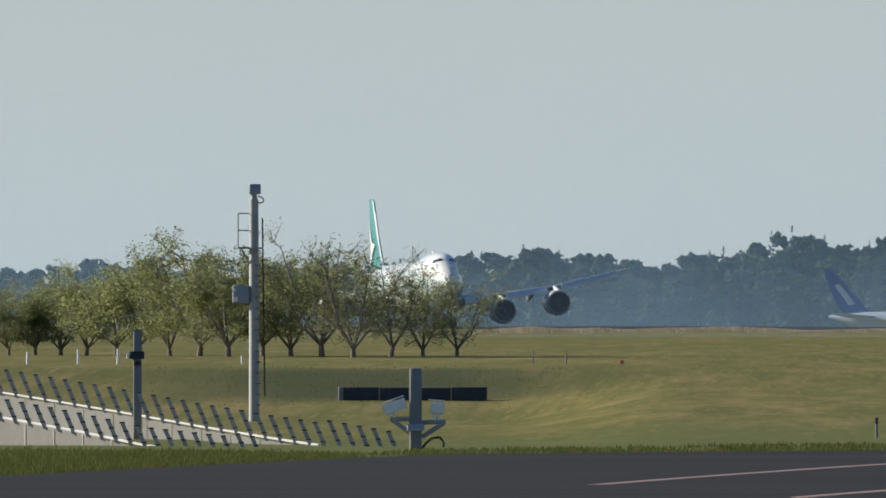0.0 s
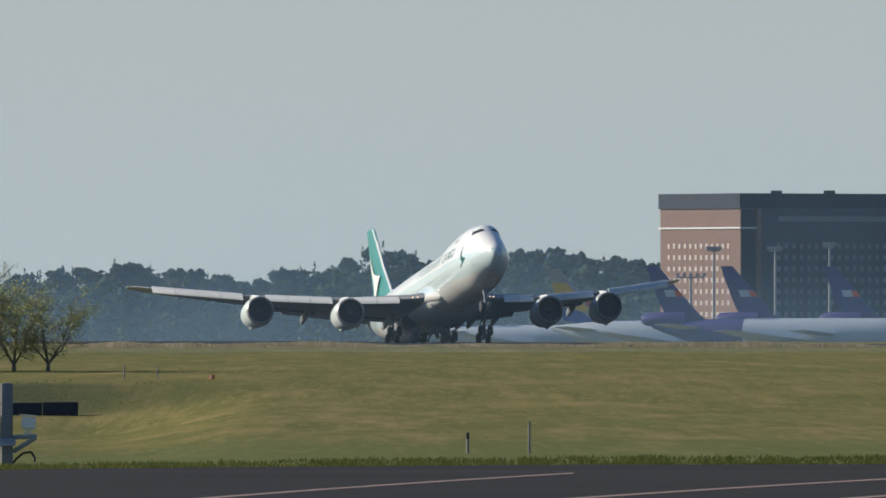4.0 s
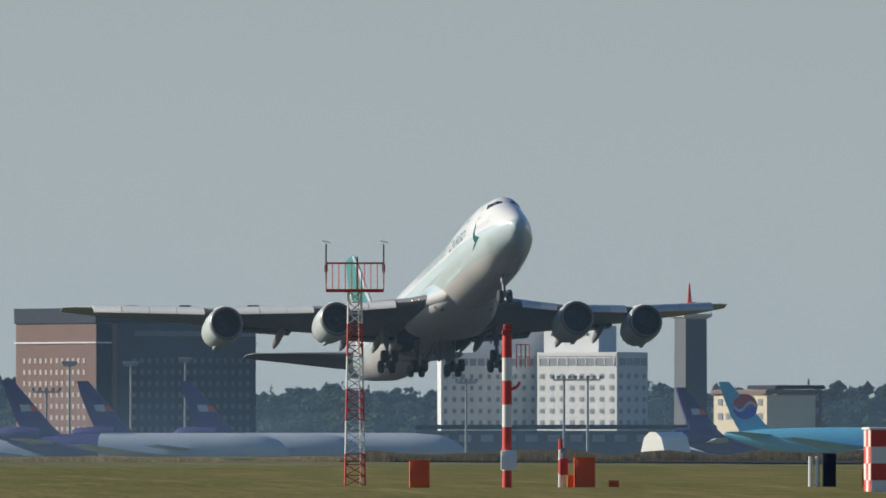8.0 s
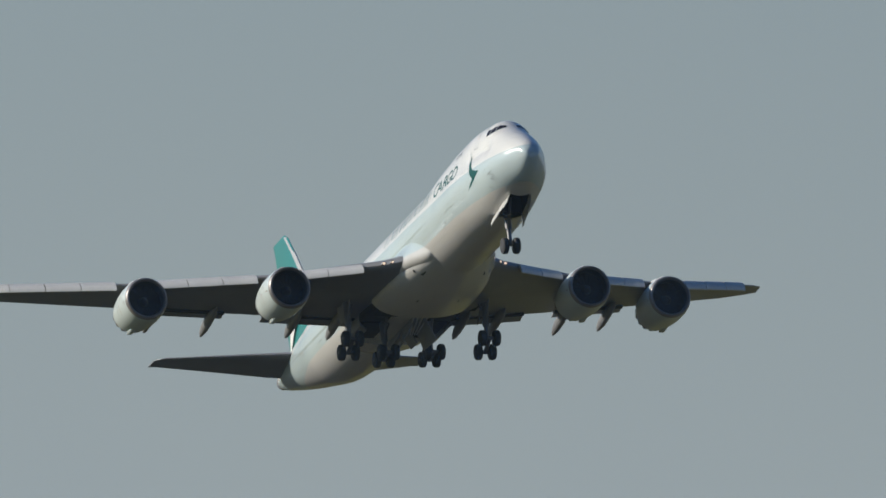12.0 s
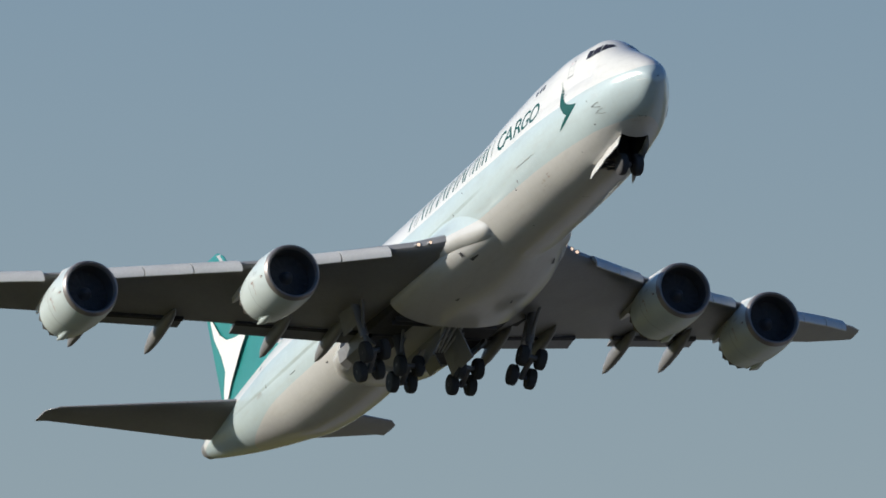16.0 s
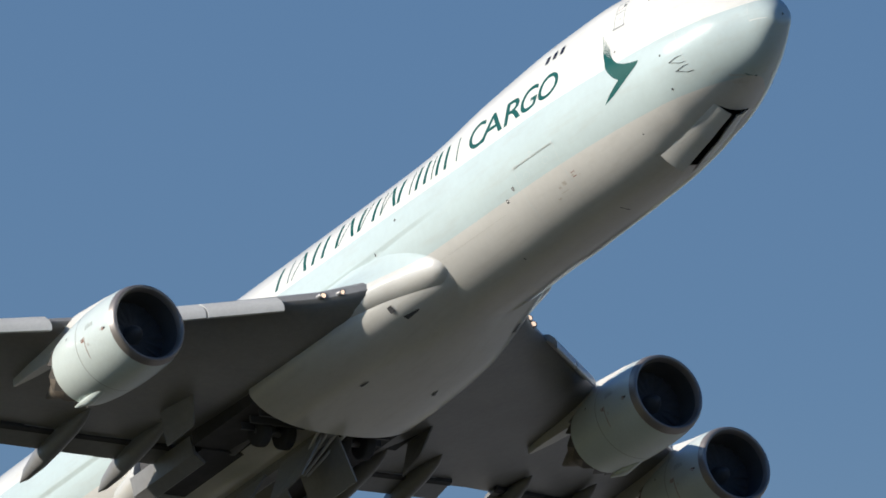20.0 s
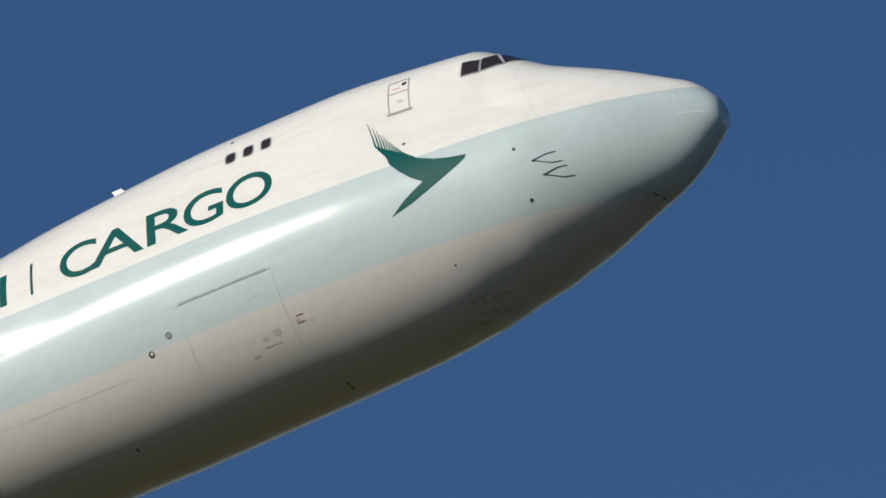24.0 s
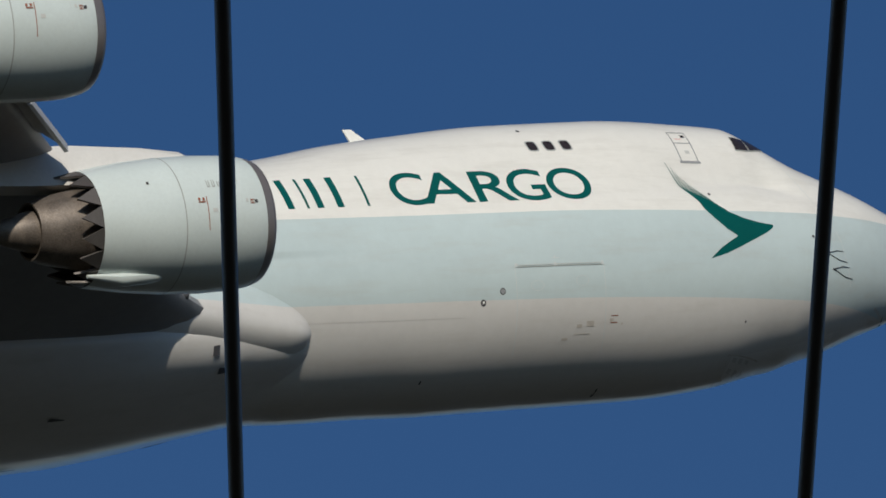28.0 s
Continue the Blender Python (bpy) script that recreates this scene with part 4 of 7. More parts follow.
def make_markings(plane):
    # plain upright shapes for the maker's titles, then the word that tells the trade
    def bar(s0, s1, z0, z1, lean=0.0):
        decal("title_shape", [(s0 - lean, z0), (s1 - lean, z0), (s1, z1), (s0, z1)], "green", plane, out=0.012)
    # each shape: front and rear station, and its strokes as (place, width, lean)
    heavy, light = 0.20, 0.075
    both = [(0.44, light, -0.55), (0.38, heavy, 0.50)]
    for s0, s1, strokes in ((31.55, 30.45, [(0.0, heavy, 0.0), (0.80, light, 0.0)]), (30.40, 29.10, both), (29.35, 28.15, [(0.40, heavy, 0.0)]), (28.15, 26.85, [(0.0, heavy, 0.0), (0.80, heavy, 0.0)]),
                            (26.85, 25.65, both), (25.95, 24.75, [(0.40, heavy, 0.0), (0.90, light, -0.40)]), (24.40, 23.55, [(0.0, heavy, 0.0), (0.72, light, 0.0)]), (23.75, 22.60, both),
                            (22.55, 21.45, [(0.0, heavy, 0.0), (0.80, light, 0.0)]), (21.25, 20.85, [(0.0, heavy, 0.0)]), (20.66, 19.90, [(0.0, heavy, 0.0), (0.75, light, 0.0)]), (19.78, 19.35, [(0.0, heavy, 0.0)]), (19.18, 18.06, [(0.0, heavy, 0.0), (0.80, light, 0.0)])):
        for place, wide, lean in strokes:
            q = s0 - (s0 - s1) * place
            bar(q, q - wide, 1.52, 2.55, lean)
    for letter, s0, s1 in (("C", 17.42, 16.34), ("A", 16.56, 15.02), ("R", 14.92, 13.72), ("G", 13.86, 12.72), ("O", 12.64, 11.34)):
        text = bpy.data.curves.new("letter", "FONT")
        text.body, text.size, text.offset = letter, 1.22, 0.010
        ob = new("letter", text)
        bpy.context.view_layer.update()
        me = bpy.data.meshes.new_from_object(ob.evaluated_get(bpy.context.evaluated_depsgraph_get()))
        bpy.data.objects.remove(ob)
        xs, ys = [v.co.x for v in me.vertices], [v.co.y for v in me.vertices]
        bm = bmesh.new()
        bm.from_mesh(me)
        bmesh.ops.triangulate(bm, faces=bm.faces[:])
        for _ in range(2):
            long = [e for e in bm.edges if e.calc_length() > 0.25]
            if long:
                bmesh.ops.subdivide_edges(bm, edges=long, cuts=1)
                bmesh.ops.triangulate(bm, faces=bm.faces[:])
        bm.verts.index_update()
        over = 0.03 if letter in "CGO" else 0.0
        wide, high = (s0 - s1) / (max(xs) - min(xs)), (1.03 + 2 * over) / (max(ys) - min(ys))
        pts = [side(s0 - (v.co.x - min(xs)) * wide, 1.52 - over + (v.co.y - min(ys)) * high, 0.005) for v in bm.verts]
        part("letter", pts, [[v.index for v in f.verts] for f in bm.faces], "green", plane, "dark green letter " + letter + " of the word CARGO")
        bm.free()
        bpy.data.meshes.remove(me)
    # brush-wing shape on the nose
    decal("nose_swoosh", [(8.22, 1.50), (8.00, 1.42), (7.82, 1.32), (7.60, 1.17), (7.36, 1.03), (6.96, 0.84), (6.60, 0.73), (6.30, 0.67), (6.11, 0.64), (6.13, 0.56), (6.34, 0.43), (6.77, 0.24), (7.27, 0.03), (7.76, -0.16), (8.34, -0.32), (7.92, -0.01), (7.62, 0.16), (7.33, 0.31), (7.61, 0.51), (7.92, 0.85), (8.13, 1.15)],
          "green", plane, "dark green brush-wing shape", step=0.12)
    for i in range(13):
        q = i / 12
        foot = (8.10 - 0.74 * q, 1.24 - 0.24 * q)
        tip = (8.67 - 0.98 * q ** 0.85, 2.74 - 1.46 * q ** 0.85)
        mid = (foot[0] + (tip[0] - foot[0]) * 0.5 + 0.14 * (1 - q), foot[1] + (tip[1] - foot[1]) * 0.5 - 0.06 * (1 - q))
        w = 0.046 - 0.016 * q
        decal("brush_hair", [tip, (tip[0] - 0.012, tip[1]), (mid[0] - w, mid[1] + 0.015), (foot[0] - 2 * w, foot[1] - 0.05), foot, mid], "green", plane, step=0.2)
    # windows of the upper deck
    for s in (12.50, 11.99, 11.48):
        a = [(s + 0.17 * math.copysign(abs(math.cos(t)) ** 0.5, math.cos(t)), 3.38 + 0.20 * math.copysign(abs(math.sin(t)) ** 0.5, math.sin(t))) for t in np.linspace(0, 2 * math.pi, 16, endpoint=False)]
        decal("window_surround", a, "seam", plane, out=0.010, step=0.2)
        decal("deck_window", [(s + (x - s) * 0.78, 3.38 + (z - 3.38) * 0.8) for x, z in a], "glass", plane, "small dark window", out=0.018, step=0.2)
    def frame_lines(name, s0, s1, z0, z1, w, material="seam", out=0.012):
        for q in ((s0, s1, z0, z0 + w), (s0, s1, z1 - w, z1), (s0, s0 + w, z0, z1), (s1 - w, s1, z0, z1)):
            decal(name, [(q[0], q[2]), (q[1], q[2]), (q[1], q[3]), (q[0], q[3])], material, plane, out=out)
    # upper deck door
    frame_lines("door_outline", 7.50, 8.08, 2.78, 3.84, 0.035, "grey")
    decal("door_sill", [(7.45, 2.73), (8.13, 2.73), (8.13, 2.81), (7.45, 2.81)], "grey", plane, out=0.02)
    decal("door_step", [(7.52, 3.40), (8.06, 3.40), (8.06, 3.43), (7.52, 3.43)], "grey", plane)
    decal("door_window", [(7.58, 3.62), (7.70, 3.62), (7.70, 3.72), (7.58, 3.72)], "glass", plane)
    decal("door_mark", [(7.75, 3.56), (7.95, 3.56), (7.95, 3.58), (7.75, 3.58)], "red", plane)
    decal("door_mark", [(7.68, 3.06), (7.83, 3.06), (7.83, 3.16), (7.68, 3.16)], "joint", plane)
    # lower cargo door
    for s in (11.75, 14.45):
        decal("cargo_door_seam", [(s, -2.42), (s + 0.018, -2.42), (s + 0.018, -0.43), (s, -0.43)], "fine", plane)
    decal("cargo_door_hinge", [(11.82, -0.45), (14.40, -0.45), (14.40, -0.425), (11.82, -0.425)], "seam", plane, "thin grey hinge line", out=0.03)
    decal("cargo_door_hinge", [(11.78, -0.40), (14.44, -0.40), (14.44, -0.385), (11.78, -0.385)], "joint", plane, out=0.03)
    for s in (11.80, 13.24, 14.42):
        decal("hinge_stay", [(s - 0.05, -0.44), (s + 0.05, -0.44), (s + 0.03, -0.34), (s - 0.03, -0.34)], "fine", plane, out=0.034)
    for s, z in ((13.82, -0.92), (12.46, -0.84)):
        outer = [(s + 0.20 * math.cos(t), z + 0.13 * math.sin(t)) for t in np.linspace(0, 2 * math.pi, 20, endpoint=False)]
        for p0, p1 in zip(outer, outer[1:] + outer[:1]):
            decal("vent_ring", [p0, p1, (s + (p1[0] - s) * 0.92, z + (p1[1] - z) * 0.92), (s + (p0[0] - s) * 0.92, z + (p0[1] - z) * 0.92)], "fine", plane)
    for s, z, w, h, mat in ((12.10, -1.90, 0.22, 0.12, "faded"), (12.46, -1.92, 0.16, 0.07, "faded"), (12.86, -2.17, 0.18, 0.05, "faded"), (12.2, -2.06, 0.5, 0.018, "faded"),
                            (11.36, -1.69, 0.22, 0.022, "umber"), (11.38, -1.84, 0.22, 0.022, "umber"), (11.50, -1.79, 0.12, 0.05, "faded"), (11.2, -1.88, 0.05, 0.05, "faded"),
                            (13.10, -0.24, 0.22, 0.018, "fine"), (13.20, -0.22, 0.04, 0.05, "fine")):
        decal("service_mark", [(s, z), (s + w, z), (s + w, z + h), (s, z + h)], mat, plane)
    for s, z, w, h in ((57.46, 1.80, 0.45, 0.10), (50.96, -0.46, 0.9, 0.05), (46.33, -1.43, 0.28, 0.10), (55.96, 0.14, 0.20, 0.20)):
        decal("vent_slot", [(s, z), (s + w, z + 0.02), (s + w, z + h), (s, z + h)], "dark", plane, "small dark outlet", out=0.014)
    for i in range(4):
        decal("service_mark", [(57.2 + i * 0.28, 0.10), (57.38 + i * 0.28, 0.10), (57.38 + i * 0.28, 0.36), (57.2 + i * 0.28, 0.36)], "seam", plane, "grey marking bar")
    frame_lines("hatch_outline", 6.47, 7.62, -2.74, -2.44, 0.018, "faded")
    for s, z, h in ((7.28, -2.55, 0.07), (7.05, -2.55, 0.07), (6.80, -2.53, 0.05), (7.30, -2.68, 0.05), (7.02, -2.67, 0.05), (6.74, -2.64, 0.05)):
        decal("service_mark", [(s, z), (s + 0.14, z), (s + 0.14, z + h), (s, z + h)], "lap", plane)
    # small print low on the nose, as plain bars
    for i in range(7):
        decal("service_mark", [(2.66 - i * 0.075, -1.25 - i * 0.022), (2.62 - i * 0.075, -1.25 - i * 0.022), (2.62 - i * 0.075, -1.19 - i * 0.022), (2.66 - i * 0.075, -1.19 - i * 0.022)], "faded", plane)
    for i in range(4):
        decal("service_mark", [(2.82 - i * 0.085, -1.46), (2.77 - i * 0.085, -1.46), (2.77 - i * 0.085, -1.39), (2.82 - i * 0.085, -1.39)], "faded", plane)
    decal("small_emblem", [(2.22, -1.26), (2.16, -1.33), (2.08, -1.36), (2.18, -1.42), (2.15, -1.36), (2.22, -1.33)], "green", plane, "small dark green emblem")
    # small round ports
    def port(name, s, z, r, material, label, out=0.016):
        decal(name, [(s + r * math.cos(t), z + r * math.sin(t)) for t in np.linspace(0, 2 * math.pi, 14, endpoint=False)], material, plane, label, out=out)
    for s, z, r in ((24.22, 0.07, 0.07), (22.6, 0.85, 0.06), (4.85, -1.02, 0.05), (7.72, 1.66, 0.045), (4.88, 0.32, 0.042), (17.04, -2.81, 0.03), (11.39, -2.96, 0.035), (7.28, -1.82, 0.028), (12.55, 4.02, 0.05)):
        port("port", s, z, r, "dark", "small dark port")
    port("port", 15.48, -1.29, 0.082, "dark", "dark port with a bright centre")
    port("port_centre", 15.47, -1.28, 0.036, "white", "bright centre of the port", 0.020)
    port("port", 14.88, -1.03, 0.085, "dark", "grey round port")
    port("port_centre", 14.88, -1.03, 0.066, "grey", "grey disc of the port", 0.020)
    port("port_centre", 24.19, 0.04, 0.026, "white", "bright centre of the port", 0.020)
    # seams round the nose: each leans back from keel to crown
    def seam(path, w, material="fine"):
        for (s0, z0), (s1, z1) in zip(path, path[1:]):
            decal("skin_seam", [(s0, z0), (s0 + w, z0), (s1 + w, z1), (s1, z1)], material, plane, out=0.010)
    seam([(1.05, 1.60), (0.97, 0.95), (0.94, 0.29)], 0.016)
    seam([(4.80, 2.92), (4.50, 2.05), (4.16, 1.02), (3.90, 0.22), (3.72, -0.90)], 0.016)
    decal("radome_edge", [(0.94, 0.29), (0.60, 0.26), (0.28, 0.19), (0.28, 0.17), (0.60, 0.235), (0.94, 0.265)], "white", plane, "thin bright radome edge", out=0.012)
    for s, z0, z1 in ((52.0, -1.9, 3.4),):
        seam([(s, z0 + (z1 - z0) * i / 10) for i in range(11)], 0.014)
    # long lap joints below the band
    for s0, s1, z in ((16.0, 25.5, -1.62),):
        decal("lap_joint", [(s0, z), (s1, z + 0.05), (s1, z + 0.058), (s0, z + 0.008)], "lap", plane, out=0.010, step=0.6)
    # cockpit glazing, three panes a side
    for sgn in (-1, 1):
        for corners in ([(6.10, 3.22), (5.66, 3.22), (5.66, 3.64), (6.07, 3.68)], [(5.60, 3.24), (5.08, 3.34), (5.33, 3.82), (5.60, 3.69)], [(5.04, 3.37), (4.68, 3.56), (4.95, 3.76), (5.26, 3.85)]):
            for name, grow, mat, out in (("window_frame", 0.05, "seam", 0.012), ("windscreen_pane", 0.0, "glass", 0.022)):
                cx, cz = sum(c[0] for c in corners) / 4, sum(c[1] for c in corners) / 4
                pts = [side(cx + (s - cx) * (1 + grow * 2.4), cz + (z - cz) * (1 + grow * 3), out) for s, z in corners]
                grid = []
                for u in np.linspace(0, 1, 5):
                    for v in np.linspace(0, 1, 5):
                        s = (corners[0][0] * (1 - u) + corners[1][0] * u) * (1 - v) + (corners[3][0] * (1 - u) + corners[2][0] * u) * v
                        z = (corners[0][1] * (1 - u) + corners[1][1] * u) * (1 - v) + (corners[3][1] * (1 - u) + corners[2][1] * u) * v
                        p = side(cx + (s - cx) * (1 + grow * 2.4), cz + (z - cz) * (1 + grow * 3), out)
                        grid.append((p.x, p.y * -sgn, p.z))
                part(name, grid, [(i * 5 + j, i * 5 + j + 1, i * 5 + j + 6, i * 5 + j + 5) for i in range(4) for j in range(4)], mat, plane, "dark cockpit window" if mat == "glass" else "")
    # pitot probes, blade aerial, beacon
    for sgn in (-1, 1):
        for ds, dz in ((0.0, 0.0), (-0.16, -0.40)):
            def at(s, z, out):
                p = side(s + ds, z + dz, out)
                p.y *= -sgn
                return p
            foot = at(4.52, -0.12, 0.0)
            meshes = [tube(foot, at(4.46, -0.12, 0.03), 0.022, 0.015, 8)]
            for elbow, tip in (((4.15, -0.03), (3.91, -0.03)), ((4.08, -0.28), (3.81, -0.30))):
                meshes += [tube(at(4.50, -0.12, 0.012), at(*elbow, 0.014), 0.012, 0.010, 6), tube(at(*elbow, 0.014), at(*tip, 0.016), 0.010, 0.007, 6)]
            part("pitot_probe", *join(*meshes), "probe", plane, "thin dark air-data probe")
    part("blade_aerial", *loft([[(REF - 16.6, -0.03, 4.6), (REF - 16.6, 0.03, 4.6), (REF - 16.05, 0.02, 4.6), (REF - 16.05, -0.02, 4.6)], [(REF - 16.75, -0.02, 5.02), (REF - 16.75, 0.02, 5.02), (REF - 16.5, 0.01, 5.02), (REF - 16.5, -0.01, 5.02)]]), "white", plane, "white blade aerial on the crown")
    part("beacon", *loft([[(REF - 12.9 + q * math.cos(t), q * math.sin(t), z) for t in np.linspace(0, 2 * math.pi, 10, endpoint=False)] for q, z in ((0.10, 4.86), (0.09, 4.90), (0.03, 4.93))]), "umber", plane, "small dark red beacon")


def make_gear(plane):
    """Nose, wing and body gear, each hung from its hinge."""
    gears = {}
    def leg(name, hinge, foot, wheels, r, w, bogie, label):
        meshes = [tube(hinge, (hinge[0] * 0.4 + foot[0] * 0.6, hinge[1] * 0.4 + foot[1] * 0.6, hinge[2] * 0.4 + foot[2] * 0.6), 0.30, 0.26), tube(hinge, foot, 0.17)]
        h, f = Vector(hinge), Vector(foot)
        meshes.append(tube(h.lerp(f, 0.55), h + Vector((1.5, 0, 0.1)), 0.10))
        meshes.append(tube(h.lerp(f, 0.45), h + Vector((0, 0.7 if hinge[1] < 0 else -0.7, 0.1)), 0.06))
        if bogie:
            meshes.append(tube((foot[0] + 0.8, foot[1], foot[2] + bogie * 0.8), (foot[0] - 0.8, foot[1], foot[2] - bogie * 0.8), 0.17))
            for dx in (0.72, -0.72):
                meshes.append(tube((foot[0] + dx, foot[1] - 0.5, foot[2] + dx * bogie), (foot[0] + dx, foot[1] + 0.5, foot[2] + dx * bogie), 0.15))
        g = part(name, *join(*meshes), "strut", plane, label, origin=hinge)
        for dx, dy in wheels:
            c = (foot[0] + dx - hinge[0], foot[1] + dy - hinge[1], foot[2] + dx * bogie - hinge[2])
            part("tyre", *wheel(c, r, w), "tyre", g, "black rubber tyre")
            part("hub", *join(tube((c[0], c[1] - w * 0.42, c[2]), (c[0], c[1] + w * 0.42, c[2]), r * 0.5, n=16), tube((c[0], c[1] - w * 0.5, c[2]), (c[0], c[1] + w * 0.5, c[2]), r * 0.2)), "hub", g, "grey wheel hub")
        return g
    four = [(dx, dy) for dx in (0.72, -0.72) for dy in (0.55, -0.55)]
    gears["nose"] = leg("nose_gear", (REF - 8.1, 0, -1.5), (REF - 7.6, 0, -4.85), [(0, 0.45), (0, -0.45)], 0.62, 0.44, 0.0, "steel nose leg with two wheels")
    for sgn, k in ((1, "left"), (-1, "right")):
        gears["wing_" + k] = leg("wing_gear", (REF - 34.5, sgn * 5.5, -1.6), (REF - 34.3, sgn * 5.43, -5.40), four, 0.62, 0.48, 0.50, "four-wheel wing gear")
        gears["body_" + k] = leg("body_gear", (REF - 37.6, sgn * 1.82, -2.5), (REF - 37.3, sgn * 1.82, -5.42), four, 0.62, 0.48, 0.15, "four-wheel body gear")
    # hanging doors of the main gear
    def leaf(name, corners, material, label):
        (a, b), (c, d) = corners
        n = (Vector(b) - Vector(a)).cross(Vector(c) - Vector(a)).normalized() * 0.035
        quad = [Vector(q) for q in (a, b, d, c)]
        mid = [q.lerp(quad[(i + 2) % 4], 0.0) for i, q in enumerate(quad)]
        part(name, *loft([[q - n for q in mid], [q + n for q in mid]]), material, plane, label, smooth=False)
    for sgn in (1, -1):
        # Belly doors are wing grey instead of pale, their shade in the colour.
        leaf("body_gear_door", (((REF - 33.3, sgn * 0.35, -3.4), (REF - 36.4, sgn * 0.35, -3.4)), ((REF - 33.7, sgn * 1.25, -5.05), (REF - 36.6, sgn * 1.05, -5.25))), "wing", "open belly door hanging down")
        leaf("body_gear_door", (((REF - 37.6, sgn * 0.35, -3.4), (REF - 39.6, sgn * 0.35, -3.4)), ((REF - 37.8, sgn * 0.9, -4.3), (REF - 39.6, sgn * 0.9, -4.3))), "wing", "open belly door hanging down")
        leaf("wing_gear_door", (((REF - 34.2, sgn * 5.5, -1.9), (REF - 36.4, sgn * 5.7, -1.9)), ((REF - 34.9, sgn * 5.2, -3.0), (REF - 36.6, sgn * 5.4, -3.2))), "wing", "open gear door under the wing")
    return gears


aircraft, nose_doors, door_hinges = make_aircraft()
gears = make_gear(aircraft)

# ---- things in the far distance ----
def skin_colour(name, colour, rough=0.5):
    M[name] = surface(name, colour, rough, 0, 0.10, 0.25)
    M[name].node_tree.nodes["Principled BSDF"].inputs["Specular IOR Level"].default_value = 0.2


# White bodies are greyed and blued here: haze and shade put into their colour.
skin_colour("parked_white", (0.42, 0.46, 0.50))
skin_colour("parked_violet", (0.05, 0.038, 0.16))
skin_colour("parked_navy", (0.035, 0.075, 0.26))
skin_colour("parked_sky", (0.10, 0.40, 0.58))
skin_colour("parked_yellow", (0.62, 0.36, 0.03))
skin_colour("parked_crimson", (0.40, 0.05, 0.07))
skin_colour("parked_taupe", (0.33, 0.31, 0.28))
skin_colour("parked_orange", (0.60, 0.10, 0.03))
skin_colour("emblem_blue", (0.03, 0.10, 0.42))
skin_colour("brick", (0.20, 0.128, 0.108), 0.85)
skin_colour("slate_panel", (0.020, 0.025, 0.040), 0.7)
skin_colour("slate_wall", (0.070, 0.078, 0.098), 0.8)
skin_colour("tower_grey", (0.13, 0.138, 0.155), 0.8)
skin_colour("white_render", (0.66, 0.67, 0.67), 0.8)
skin_colour("window_pale", (0.50, 0.42, 0.38), 0.4)
skin_colour("window_dark", (0.30, 0.32, 0.35), 0.3)
skin_colour("window_grey", (0.27, 0.29, 0.32), 0.4)
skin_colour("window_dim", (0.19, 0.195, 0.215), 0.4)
skin_colour("cream_wall", (0.76, 0.67, 0.50), 0.8)
skin_colour("brown_roof", (0.24, 0.17, 0.13), 0.8)
skin_colour("canvas", (0.84, 0.82, 0.76), 0.8)


def slab(outline, y0, y1):
    """A plate in the x-z plane between two depths."""
    return loft([[(x, y, z) for x, z in outline] for y in (y0, y1)])


